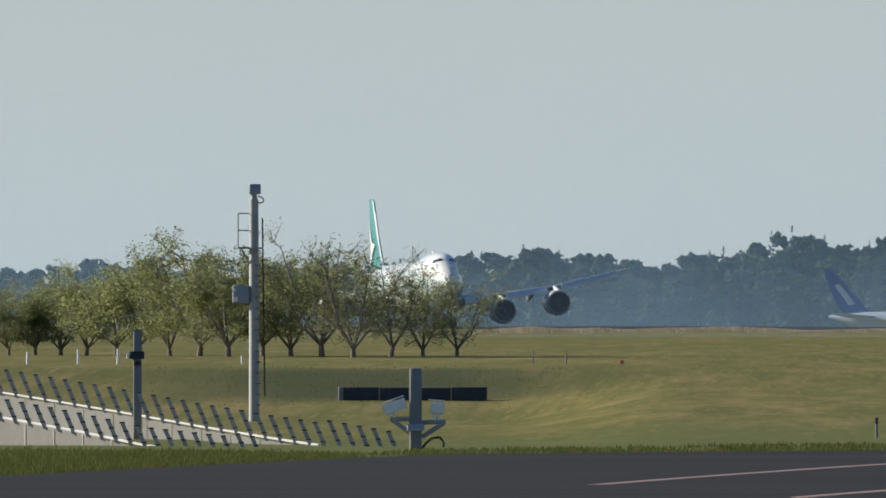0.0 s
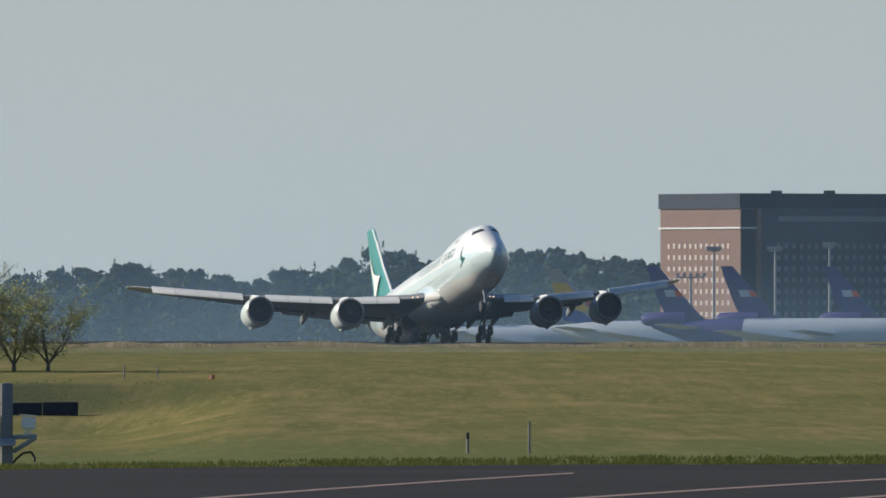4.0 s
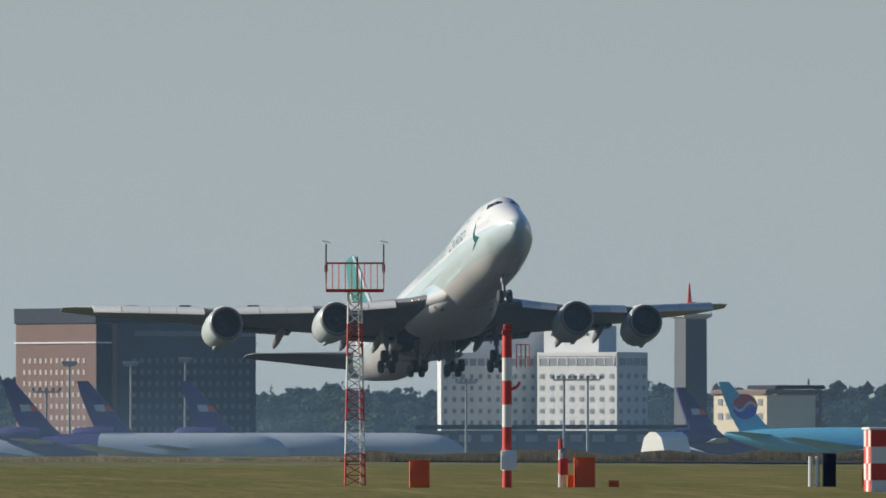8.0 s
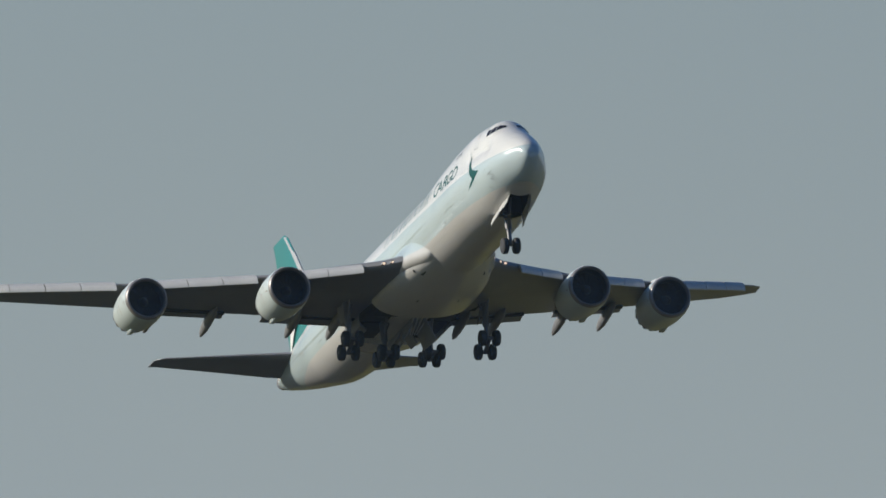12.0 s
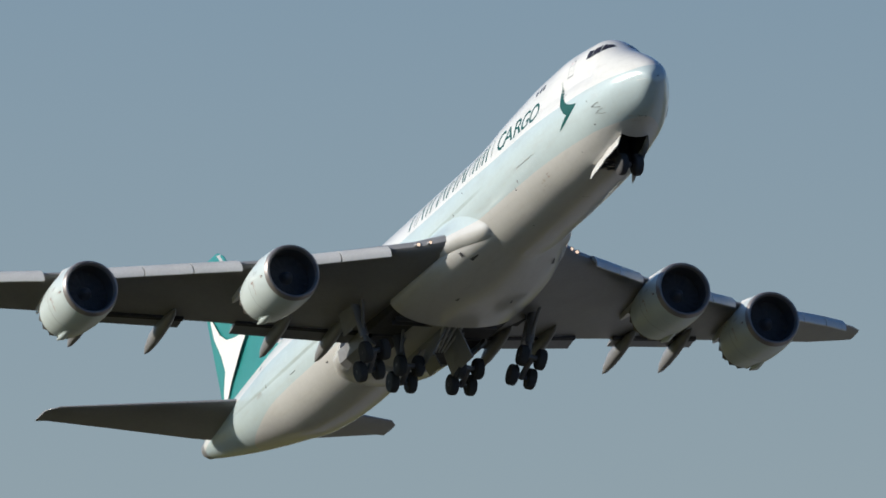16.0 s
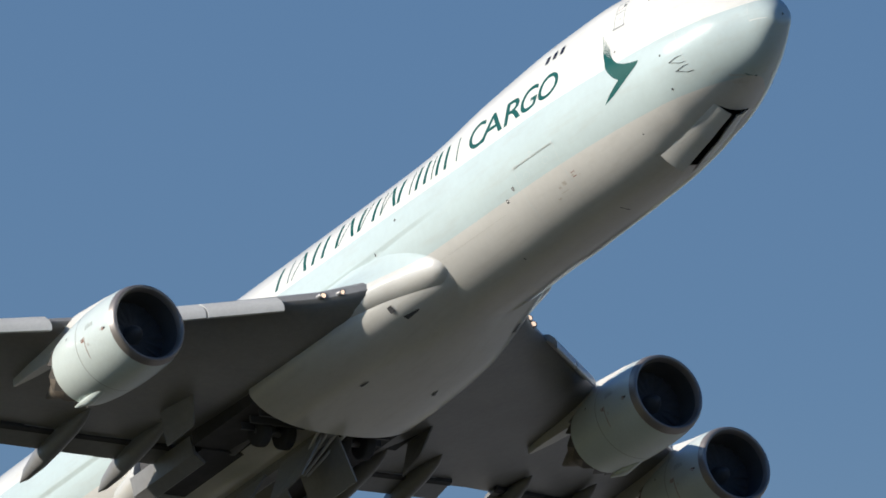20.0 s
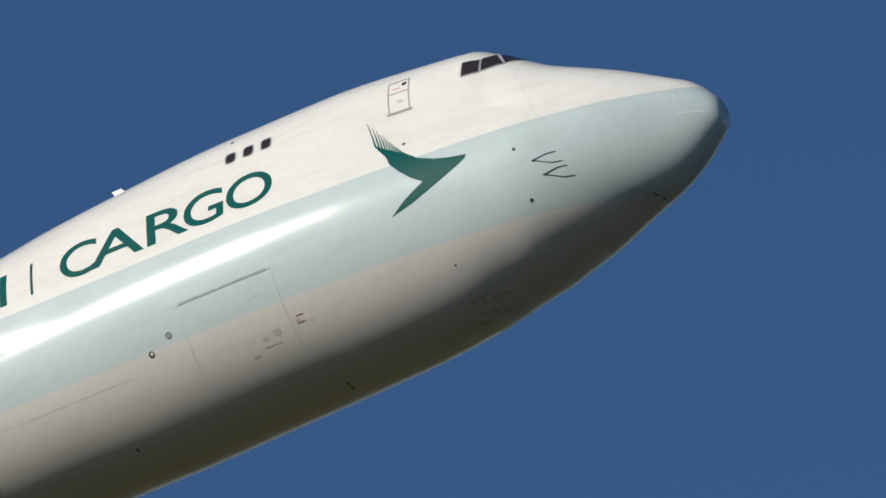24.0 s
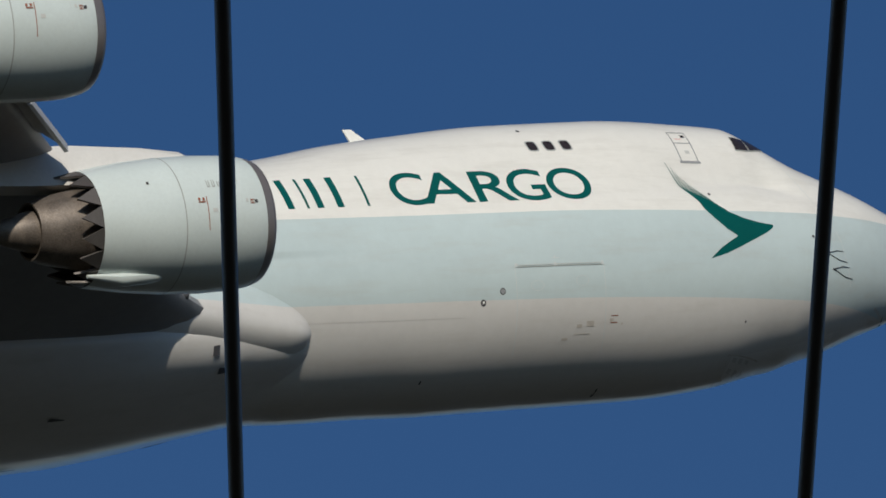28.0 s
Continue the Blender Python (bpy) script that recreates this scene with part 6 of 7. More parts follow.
def make_woods():
    rng = random.Random(5)
    verts, faces = [], []
    bs, zs = [s[0] for s in SKYLINE], [s[1] for s in SKYLINE]
    # the lumpy hillside under the trees
    bearings = list(np.arange(bs[0] - 0.4, bs[-1] + 0.2, 0.02))
    for r in (4640, 4675):
        for q in bearings:
            p = spot(q, r)
            top = -7 + (lerp(q, bs, zs) + 6) * 0.84 + 0.9 * noise.noise((q * 14, 0, 0)) + 0.5 * noise.noise((q * 45, 3, 0))
            verts += [(p.x, p.y, -8.0), (p.x, p.y, top)]
    n = len(bearings)
    for i in range(n - 1):
        a, b = i * 2, n * 2 + i * 2
        faces += [(a, a + 2, a + 3, a + 1), (b, b + 2, b + 3, b + 1), (a + 1, a + 3, b + 3, b + 1)]
    for row, (r, low, gap) in enumerate(((4615, 1.0, 4.2), (4560, 0.96, 4.4), (4510, 0.78, 5.0), (4465, 0.54, 5.5), (4425, 0.33, 5.5))):
        if row == 2:
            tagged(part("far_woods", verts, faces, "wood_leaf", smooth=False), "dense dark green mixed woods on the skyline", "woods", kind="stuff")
            verts, faces = [], []
        b = bs[0] - 0.3
        while b < bs[-1]:
            top = lerp(b, bs, zs) * low + rng.uniform(-1.2, 1.8) * (1.0 if row < 2 else 1.4)
            p = spot(b, r + rng.uniform(-25, 25))
            wide = rng.uniform(2.6, 5.0)
            conifer = rng.random() < (0.30 if row < 2 else 0.06)
            h = top + 6.0
            if conifer:
                wide *= 0.80
                top += 1.0
                for i in range(9):
                    u = i / 9
                    clump(verts, faces, (p.x, p.y, -6 + (h + 1) * (0.15 + 0.75 * u)), max(wide * (0.98 - u) * 0.75, 0.35), 1.2, rng)
                for i in range(110):
                    u = rng.random() ** 0.8
                    a = rng.uniform(0, 6.28)
                    q = wide * (1.03 - u) * rng.uniform(0.55, 1.05)
                    clump(verts, faces, (p.x + q * math.cos(a), p.y + q * math.sin(a), -6 + (h + 1) * (0.1 + 0.9 * u)), 0.28 + 0.65 * (1 - u), 0.7, rng)
            else:
                heads = []
                for j in range(9):
                    hr = rng.uniform(0.36, 0.55) * wide
                    hz = top - hr * 0.95 - (rng.uniform(0.0, 0.6) if j < 3 else rng.uniform(0.06, 0.40) * h)
                    heads.append((rng.uniform(-0.75, 0.75) * wide, rng.uniform(-0.6, 0.6) * wide, hz, hr))
                for hx, hy, hz, hr in heads:
                    clump(verts, faces, (p.x + hx, p.y + hy, hz), hr * 0.66, 0.9, rng)
                for i in range(40):
                    a, q = rng.uniform(0, 6.28), wide * rng.uniform(0.2, 0.8)
                    clump(verts, faces, (p.x + q * math.cos(a), p.y + q * math.sin(a), -6 + h * rng.uniform(0.02, 0.66)), rng.uniform(0.6, 1.2), 1.0, rng)
                for i in range(130):
                    hx, hy, hz, hr = rng.choice(heads)
                    d = Vector((rng.gauss(0, 1), rng.gauss(0, 1), rng.gauss(0, 1))).normalized() * hr * rng.uniform(0.7, 1.03)
                    clump(verts, faces, (p.x + hx + d.x, p.y + hy + d.y, hz + d.z * 0.9), rng.uniform(0.6, 1.4), 0.75, rng)
            b += math.degrees(rng.uniform(0.75, 1.3) * gap / r)
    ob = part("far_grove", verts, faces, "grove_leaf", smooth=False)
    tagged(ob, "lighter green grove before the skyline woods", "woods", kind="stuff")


make_woods()


def make_weeds(name, b0, b1, r, h, count, label, seed, material="weed_leaf", deep=20.0):
    rng = random.Random(seed)
    verts, faces = [], []
    for _ in range(count):
        b = rng.uniform(b0, b1)
        q = r + rng.uniform(-deep, deep)
        p = spot(b, q, ground_z(b, q) - 0.02)
        side_way = Vector((math.cos(radians(b)), -math.sin(radians(b)), 0))
        tall = h * rng.uniform(0.35, 1.0) * (0.75 + 0.5 * noise.noise((b * 6.0, 1.7, seed)))
        for _ in range(3):
            o = p + side_way * rng.gauss(0, 0.12)
            w = side_way * rng.uniform(0.03, 0.09)
            k = len(verts)
            verts += [o - w, o + w, o + w * 0.6 + side_way * rng.gauss(0, 0.12) + Vector((0, 0, tall)), o - w * 0.6 + side_way * rng.gauss(0, 0.12) + Vector((0, 0, tall * 0.9))]
            faces.append((k, k + 1, k + 2, k + 3))
    ob = part(name, verts, faces, material, smooth=False)
    tagged(ob, label, "weeds", kind="stuff")


make_weeds("dry_hedge", -77.482, -74.943, 1480, 1.15, 14000, "low brown hedge of dry weeds on the crest", 8)
make_weeds("dry_weeds", -82.442, -77.482, 1500, 0.62, 9000, "thin pale weeds along the crest", 9, "pale_weed")



# ---- veils that imitate haze over the airfield ----
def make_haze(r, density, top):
    """Adds a translucent sheet across the far field to imitate haze, densest near the ground; sun and sky light it."""
    m = bpy.data.materials.new("haze_veil")
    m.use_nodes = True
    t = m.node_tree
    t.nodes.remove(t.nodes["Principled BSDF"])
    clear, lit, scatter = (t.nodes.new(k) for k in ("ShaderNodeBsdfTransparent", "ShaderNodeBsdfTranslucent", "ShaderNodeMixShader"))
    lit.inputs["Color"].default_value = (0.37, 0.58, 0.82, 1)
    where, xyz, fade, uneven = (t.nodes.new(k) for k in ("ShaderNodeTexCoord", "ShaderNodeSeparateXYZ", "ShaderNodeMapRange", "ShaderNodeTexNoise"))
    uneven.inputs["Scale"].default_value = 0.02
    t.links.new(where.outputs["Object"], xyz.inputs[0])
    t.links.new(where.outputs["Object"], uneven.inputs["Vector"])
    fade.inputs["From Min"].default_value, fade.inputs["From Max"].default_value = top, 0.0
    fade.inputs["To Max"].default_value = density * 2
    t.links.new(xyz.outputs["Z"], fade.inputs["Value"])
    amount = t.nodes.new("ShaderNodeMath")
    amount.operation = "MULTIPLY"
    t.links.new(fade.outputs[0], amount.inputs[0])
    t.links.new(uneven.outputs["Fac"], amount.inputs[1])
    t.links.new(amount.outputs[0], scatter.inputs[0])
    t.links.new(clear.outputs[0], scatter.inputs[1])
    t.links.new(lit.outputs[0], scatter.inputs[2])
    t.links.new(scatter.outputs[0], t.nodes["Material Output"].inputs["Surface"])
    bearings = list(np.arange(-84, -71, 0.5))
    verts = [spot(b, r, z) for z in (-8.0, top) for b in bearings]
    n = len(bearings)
    ob = part("haze_veil", verts, [(i, i + 1, n + i + 1, n + i) for i in range(n - 1)], m)
    tagged(ob, "translucent bluish veil imitating haze over the airfield", "haze", kind="stuff")


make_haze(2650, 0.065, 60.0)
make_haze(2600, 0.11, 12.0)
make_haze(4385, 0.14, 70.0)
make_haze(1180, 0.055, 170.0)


# ---- cherry trees ----
def make_cherry(seed, h, leafage=1.0):
    """A small spreading cherry tree: several stems from the ground, limbs and twigs with leaves in loose sprays."""
    rng = random.Random(seed)
    tree = empty("cherry_tree", pose(0, 0, -50), "small spreading cherry tree with thin olive leaves", "tree", "row of cherry trees")
    wood, sprays = [], []
    fork = Vector((rng.uniform(-0.1, 0.1), 0, h * rng.uniform(0.05, 0.12)))
    wood.append(tube((0, 0, -0.2), fork, 0.10, 0.075, 8))
    stems = rng.choice((5, 6, 7))
    for i in range(stems):
        a = 2 * math.pi * i / stems + rng.uniform(-0.4, 0.4)
        reach = rng.uniform(0.14, 0.36) * h
        mid = fork + Vector((math.cos(a) * reach * 0.45, math.sin(a) * reach * 0.45, h * rng.uniform(0.16, 0.26)))
        tip = Vector((math.cos(a) * reach, math.sin(a) * reach, h * rng.uniform(0.66, 0.92)))
        wood.append(tube(fork, mid, 0.05, 0.036, 7))
        wood.append(tube(mid, tip, 0.04, 0.012, 6))
        for j in range(9):
            u = rng.uniform(0.1, 1.0)
            q = (fork.lerp(mid, 0.55 + u) if u < 0.3 else mid.lerp(tip, (u - 0.3) / 0.7))
            a2 = a + rng.uniform(-1.6, 1.6)
            out = rng.uniform(0.10, 0.24) * h
            e = q + Vector((math.cos(a2) * out, math.sin(a2) * out, rng.uniform(-0.10, 0.22) * h))
            e.z = min(e.z, h * 0.99)
            wood.append(tube(q, e, 0.022, 0.008, 5))
            sprays.append((q, e, 74))
            for m in range(3):
                f0 = q.lerp(e, rng.uniform(0.3, 1.0))
                g = f0 + Vector((rng.gauss(0, 0.05), rng.gauss(0, 0.05), rng.uniform(0.02, 0.17))) * h
                wood.append(tube(f0, g, 0.010, 0.005, 4))
                sprays.append((f0, g, 44))
    part("trunk", *join(*wood), "bark", tree, "dark forked trunk and limbs")
    verts, faces = [], []
    for p, q, count in sprays:
        for _ in range(int(count * leafage)):
            c = p.lerp(q, rng.uniform(0.1, 1.06)) + Vector((rng.gauss(0, 0.14), rng.gauss(0, 0.14), rng.gauss(0, 0.12)))
            u = Vector((rng.gauss(0, 1), rng.gauss(0, 1), rng.gauss(0, 1))).normalized()
            w = u.orthogonal().normalized()
            s = rng.uniform(0.018, 0.042)
            k = len(verts)
            verts += [c - u * s * 1.5, c + w * s * 0.75, c + u * s * 1.5, c - w * s * 0.75 + u.cross(w) * s * 0.3]
            faces.append((k, k + 1, k + 2, k + 3))
    part("crown", verts, faces, "cherry_leaf", tree, "loose olive-green crown", smooth=False)
    return tree


kinds = [make_cherry(s, 5.0) for s in (3, 11, 27, 41)] + [make_cherry(57, 5.0, 0.5), make_cherry(63, 5.0, 0.42)]
rng_t = random.Random(2)
spots = [(-82.522, 618, 480), (-82.413, 620, 478), (-82.320, 620, 475), (-82.229, 620, 462), (-82.141, 622, 470), (-82.036, 624, 432), (-81.951, 626, 428), (-81.848, 630, 430), (-81.745, 635, 408),
         (-81.644, 639, 425), (-81.522, 634, 450), (-81.422, 637, 430), (-81.314, 641, 404), (-81.205, 644, 432), (-81.076, 641, 450), (-80.961, 638, 468), (-80.842, 637, 480)]
used = [False] * len(kinds)
for i, (b, yb, yt) in enumerate(spots):
    r = 705 + (645 - yb) * 1.2
    k = i % 4 if i < 12 else 4 + i % 2
    s = (yb - yt) / 28921 * r / 5.35
    m = Matrix.Translation(spot(b, r, ground_z(b, r))) @ pose(0, 0, 0, 0, 0, rng_t.uniform(0, 360))
    if not used[k]:
        used[k] = True
        tree = kinds[k]
        tree.matrix_world = m
    else:
        tree = copy_thing(kinds[k], m)
    tree.scale = (s * 1.46, s * 1.46, s)


# ---- fence, posts and cameras by the road ----
def make_fence(label, runs, r0, r1, drop, step, arm, skip=0):
    """A concrete fence along bearings; runs: (bearing, height of the rail). Slanting arms stand on its top rail."""
    fence = empty("perimeter_fence", pose(0, 0, 0), label, "fence", "perimeter fences")
    bs, zs = [q[0] for q in runs], [q[1] for q in runs]
    dist = lambda b: lerp(b, (bs[0], bs[-1]), (r0, r1))
    at = lambda b, dz=0.0, dr=0.0: spot(b, dist(b) + dr, lerp(b, bs, zs) + dz)
    b = bs[0]
    while b < bs[-1] - step:
        c = min(b + step * 2, bs[-1])
        lo = lambda q: ground_z(q, dist(q)) - 0.6
        p0, p1 = at(b + step * 0.04), at(c - step * 0.04)
        vs = []
        for p, q in ((p0, b), (p1, c)):
            d = Vector((p.x, p.y, 0)).normalized() * 0.06
            for s in (-1, 1):
                for z in (min(lo(q), p.z - drop), p.z - 0.05):
                    vs.append((p.x + d.x * s, p.y + d.y * s, z))
        part("panel", vs, [(0, 1, 5, 4), (2, 3, 7, 6), (1, 3, 7, 5), (0, 2, 6, 4), (0, 1, 3, 2), (4, 5, 7, 6)], "panel", fence, smooth=False)
        foot = min(lo(b), p0.z - drop)
        across = (p1 - p0).normalized() * 0.05
        near = Vector((p0.x, p0.y, 0)).normalized() * -0.11
        part("pilaster", *loft([[(q.x, q.y, z) for q in (p0 - across, p0 + across, p0 + across + near, p0 - across + near)] for z in (foot, p0.z - 0.02)]), "concrete", fence, "upright concrete rib", smooth=False)
        part("rail", *tube(at(b, 0.0, -0.1), at(c, 0.0, -0.1), 0.022, n=6), "slat", fence)
        b = c
    b = bs[0] + step * 0.5
    while b < bs[-1] + skip * step:
        q = min(b, bs[-1])
        p = at(q, -0.06, -0.12)
        if b > bs[-1]:
            p = spot(b, dist(q), lerp(q, bs, zs) - (b - bs[-1]) * 0.8)
        left = Vector((math.cos(radians(b)), -math.sin(radians(b)), 0)) * -1
        size = dist(q) / 330
        tip = p + (left * 0.42 + Vector((0, 0, 1))) * arm * size
        part("arm", *loft([[v + left * s * 0.045 * size + Vector((math.sin(radians(b)), math.cos(radians(b)), 0)) * e * 0.03 for s, e in ((-1, -1), (1, -1), (1, 1), (-1, 1))] for v in (p, tip)]), "arm", fence, "slanting steel arm", smooth=False)
        for u in (0.3, 0.62, 0.97):
            c = p.lerp(tip, u)
            part("wire_clip", *box((c.x - 0.04, c.y - 0.04, c.z - 0.010), (c.x + 0.04, c.y + 0.04, c.z + 0.010)), "rust", fence, smooth=False)
        b += step
    return fence


make_fence("pale concrete panel fence with slanting steel arms", [(-82.561, 1.25), (-82.442, 1.18), (-82.134, 1.02), (-81.916, 0.92), (-81.698, 0.83), (-81.579, 0.81), (-81.480, 0.78), (-81.294, 0.77)], 345, 255, 0.6, 0.0515, 0.58, 5)
make_fence("lower pale concrete fence with slanting steel arms, before another", [(-82.561, 1.29), (-82.442, 1.20), (-82.143, 0.99), (-81.898, 0.79), (-81.591, 0.69)], 262, 246, 0.6, 0.0505, 0.50, 2)


def make_camera_post():
    r = 240.0
    k = 28921 / r
    X = lambda x: (x - 735) / k
    z_at = lambda y: 7.46 - y / k
    post = empty("camera_post", facing(-80.987, r, 0), "concrete post with two white surveillance cameras on brackets", "camera post")
    part("post", *box((X(724), -0.1, z_at(800)), (X(746), 0.1, z_at(652)), 0.02), "concrete", post, "weathered concrete post")
    def housing(name, x0, y0, x1, y1, t):
        a, b = Vector((X(x0), -0.05, z_at(y0))), Vector((X(x1), 0.05, z_at(y1)))
        d = (b - a).normalized()
        n = Vector((-d.z, 0, d.x))
        ring = lambda c, q: [c + n * (u * q) + Vector((0, v * q * 0.9, 0)) for u, v in ((-1, -0.8), (-0.8, -1), (0.8, -1), (1, -0.8), (1, 0.8), (0.8, 1), (-0.8, 1), (-1, 0.8))]
        cam_box = part(name, *loft([ring(a, t * 0.9), ring(a + d * 0.02, t), ring(b, t)]), "white", post, "white weatherproof camera housing")
        part("lens_face", *loft([ring(a - d * 0.005, t * 0.75), ring(a + d * 0.015, t * 0.75)]), "black", cam_box)
        part("sunshield", *loft([[q + n * 0.015 for q in ring(a - d * 0.05, t * 1.08)][3:5] + [q + n * 0.03 for q in ring(a - d * 0.05, t * 1.1)][3:5][::-1], [q + n * 0.015 for q in ring(b, t * 1.08)][3:5] + [q + n * 0.03 for q in ring(b, t * 1.1)][3:5][::-1]]), "white", cam_box)
        return cam_box
    housing("camera_housing", 679, 727, 718, 713, 0.085)
    housing("camera_housing", 762, 722, 786, 724, 0.10)
    for x0, y0, x1, y1 in ((694, 744, 726, 768), (787, 748, 746, 774), (690, 742, 726, 742), (746, 748, 788, 746)):
        part("bracket", *tube((X(x0), 0, z_at(y0)), (X(x1), 0, z_at(y1)), 0.035, n=8), "grey", post, "dark steel bracket arm")
    for x, y0, y1 in ((697, 730, 744), (768, 734, 746), (776, 734, 746)):
        part("camera_stand", *tube((X(x), 0, z_at(y0)), (X(x), 0, z_at(y1)), 0.025, n=8), "white", post)
    part("junction_box", *box((X(726) - 0.05, -0.16, z_at(764)), (X(746) + 0.04, -0.1, z_at(750)), 0.01), "steel", post)
    part("clamp", *box((X(722), -0.12, z_at(760)), (X(748), 0.12, z_at(754)), 0.01), "black", post)
    pts = [(X(x), 0.02, z_at(y)) for x, y in ((746, 795), (752, 786), (764, 776), (778, 774), (785, 784), (784, 792))]
    part("cable_loop", *join(*[tube(a, b, 0.018, n=6) for a, b in zip(pts, pts[1:])]), "black", post, "drooping black cable")


make_camera_post()


def make_pole():
    r = 520.0
    k = 28921 / r
    X = lambda x: (x - 449) / k
    z_at = lambda y: 12.67 - y / k
    pole = empty("equipment_pole", facing(-81.553, r, 0), "tall grey steel pole with ladder and floodlight box", "pole")
    foot = min(z_at(750), ground_z(-81.553, r) - 0.1)
    part("pole", *tube((0, 0, foot), (0, 0, z_at(352)), 0.17, 0.145, 16), "steel", pole, "weathered grey steel tube")
    part("top_unit", *join(box((-0.16, -0.15, z_at(346)), (0.22, 0.15, z_at(326)), 0.03), tube((0, 0, z_at(352)), (0, 0, z_at(344)), 0.1)), "steel", pole, "grey camera unit on top")
    pts = [(X(456), 0, z_at(348)), (X(464), 0, z_at(350)), (X(467), 0, z_at(356)), (X(462), 0, z_at(360)), (X(456), 0, z_at(358))]
    part("cable_loop", *join(*[tube(a, b, 0.02, n=6) for a, b in zip(pts, pts[1:])]), "black", pole)
    rail = []
    for y in (378, 408, 438):
        rail.append(tube((X(421), -0.3, z_at(y)), (X(442), 0, z_at(y)), 0.02, n=6))
    rail.append(tube((X(421), -0.3, z_at(378)), (X(421), -0.3, z_at(440)), 0.02, n=6))
    rail.append(tube((X(426), -0.3, z_at(438)), (X(440), 0, z_at(468)), 0.03, n=6))
    part("platform_rail", *join(*rail), "steel", pole, "guard rail of the small platform")
    part("platform", *box((X(421), -0.4, z_at(441)), (X(466), 0.4, z_at(438))), "steel", pole)
    lad = [tube((X(464), d, z_at(386)), (X(468), d, z_at(700)), 0.025, n=6) for d in (-0.2, 0.2)]
    part("ladder_rail", *join(*lad), "rust", pole, "dark ladder rails")
    for i in range(22):
        y = 392 + i * 14
        part("rung", *tube((X(466), -0.2, z_at(y)), (X(466), 0.2, z_at(y)), 0.018, n=6), "rust", pole)
    for i in range(14):
        y = 470 + i * 19
        part("step_bolt", *tube((X(449), -0.12, z_at(y)), (X(461), -0.2, z_at(y)), 0.018, n=6), "hub", pole)
    part("floodlight_box", *join(box((X(411), -0.2, z_at(538)), (X(440), 0.2, z_at(505)), 0.03), box((X(436), -0.08, z_at(530)), (X(446), 0.08, z_at(515)))), "grey", pole, "grey box with pale lenses")
    part("lens", *box((X(412), -0.23, z_at(534)), (X(420), -0.2, z_at(526))), "white", pole, smooth=False)
    part("lens", *box((X(411), -0.23, z_at(516)), (X(417), -0.2, z_at(511))), "white", pole, smooth=False)
    return pole


make_pole()


def make_sensor_post():
    r = 300.0
    k = 28921 / r
    X = lambda x: (x - 242) / k
    z_at = lambda y: 8.58 - y / k
    post = empty("sensor_post", facing(-81.963, r, 0), "concrete post with a dark sensor box clamped on", "post")
    part("post", *box((X(235), -0.07, z_at(800)), (X(250), 0.07, z_at(584)), 0.015), "concrete", post)
    part("sensor_box", *join(box((X(228), -0.14, z_at(637)), (X(255), 0.1, z_at(622)), 0.02), box((X(236), -0.12, z_at(648)), (X(249), 0.1, z_at(640)), 0.01)), "black", post, "dark sensor box")
    part("lens", *box((X(223), -0.12, z_at(634)), (X(229), -0.05, z_at(626)), 0.008), "white", post)
    part("cap", *box((X(234), -0.08, z_at(586)), (X(251), 0.08, z_at(583))), "concrete", post)


make_sensor_post()


def make_culvert():
    r = 562.0
    k = 28921 / r
    X = lambda x: (x - 735) / k
    z_at = lambda y: 13.45 - y / k
    ob = empty("culvert_wall", facing(-80.987, r, 0), "low dark retaining wall at the foot of the bank", "wall")
    n = 4
    for i in range(n):
        a, b = 607 + 255 * i / n, 607 + 255 * (i + 1) / n
        part("plank", *box((X(a) + 0.01, -0.3, z_at(706) - 0.2), (X(b) - 0.01, 0.5, z_at(686) - 0.01 * (i % 3)), 0.004), "rust", ob)
    part("end_block", *box((X(598), -0.4, z_at(708) - 0.2), (X(607), 0.4, z_at(685)), 0.03), "concrete", ob, "pale concrete end block")


make_culvert()


def marker_post(bearing, r, h, w, material, label, cap=None, name="marker_post"):
    z = ground_z(bearing, r)
    ob = empty(name, facing(bearing, r, z), label, "marker post", "marker posts in the grass")
    part("post", *tube((0, 0, -0.2), (0, 0, h), w, w * 0.9, 8), material, ob)
    if cap:
        part("cap", *tube((0, 0, h * 0.72), (0, 0, h + 0.02), w * 1.12, w * 1.1, 8), cap, ob, "dark top band")


for x, y0, y1 in ((48, 650, 672), (138, 648, 674), (208, 645, 672), (428, 628, 642)):
    b = -82.442 + x / 504.75
    marker_post(b, 640, (y1 - y0) * 640 / 28921, 0.055, "white", "short white marker post")
for b in (-80.575, -80.458):
    marker_post(b, 640, 0.54, 0.028, "concrete", "thin weathered marker post")
marker_post(-79.155, 262, 0.50, 0.022, "concrete", "thin pale post at the road edge")
marker_post(-79.371, 262, 0.30, 0.025, "concrete", "short post with a dark band", "black")
cone = empty("ground_light", facing(-80.266, 640, ground_z(-80.266, 640)), "small orange ground light on a stub", "ground light")
part("hood", *box((-0.10, -0.10, 0.02), (0.10, 0.10, 0.20), 0.03), "orange", cone)
part("lens", *box((-0.08, -0.12, 0.08), (0.0, -0.10, 0.18)), "white", cone, smooth=False)


# ---- landing-aid masts and boxes ----
def z_mast(y, r):
    return 29.47 * r / 1000 - 3.0 * r / 1000 + 3.0 - y * r / 28921


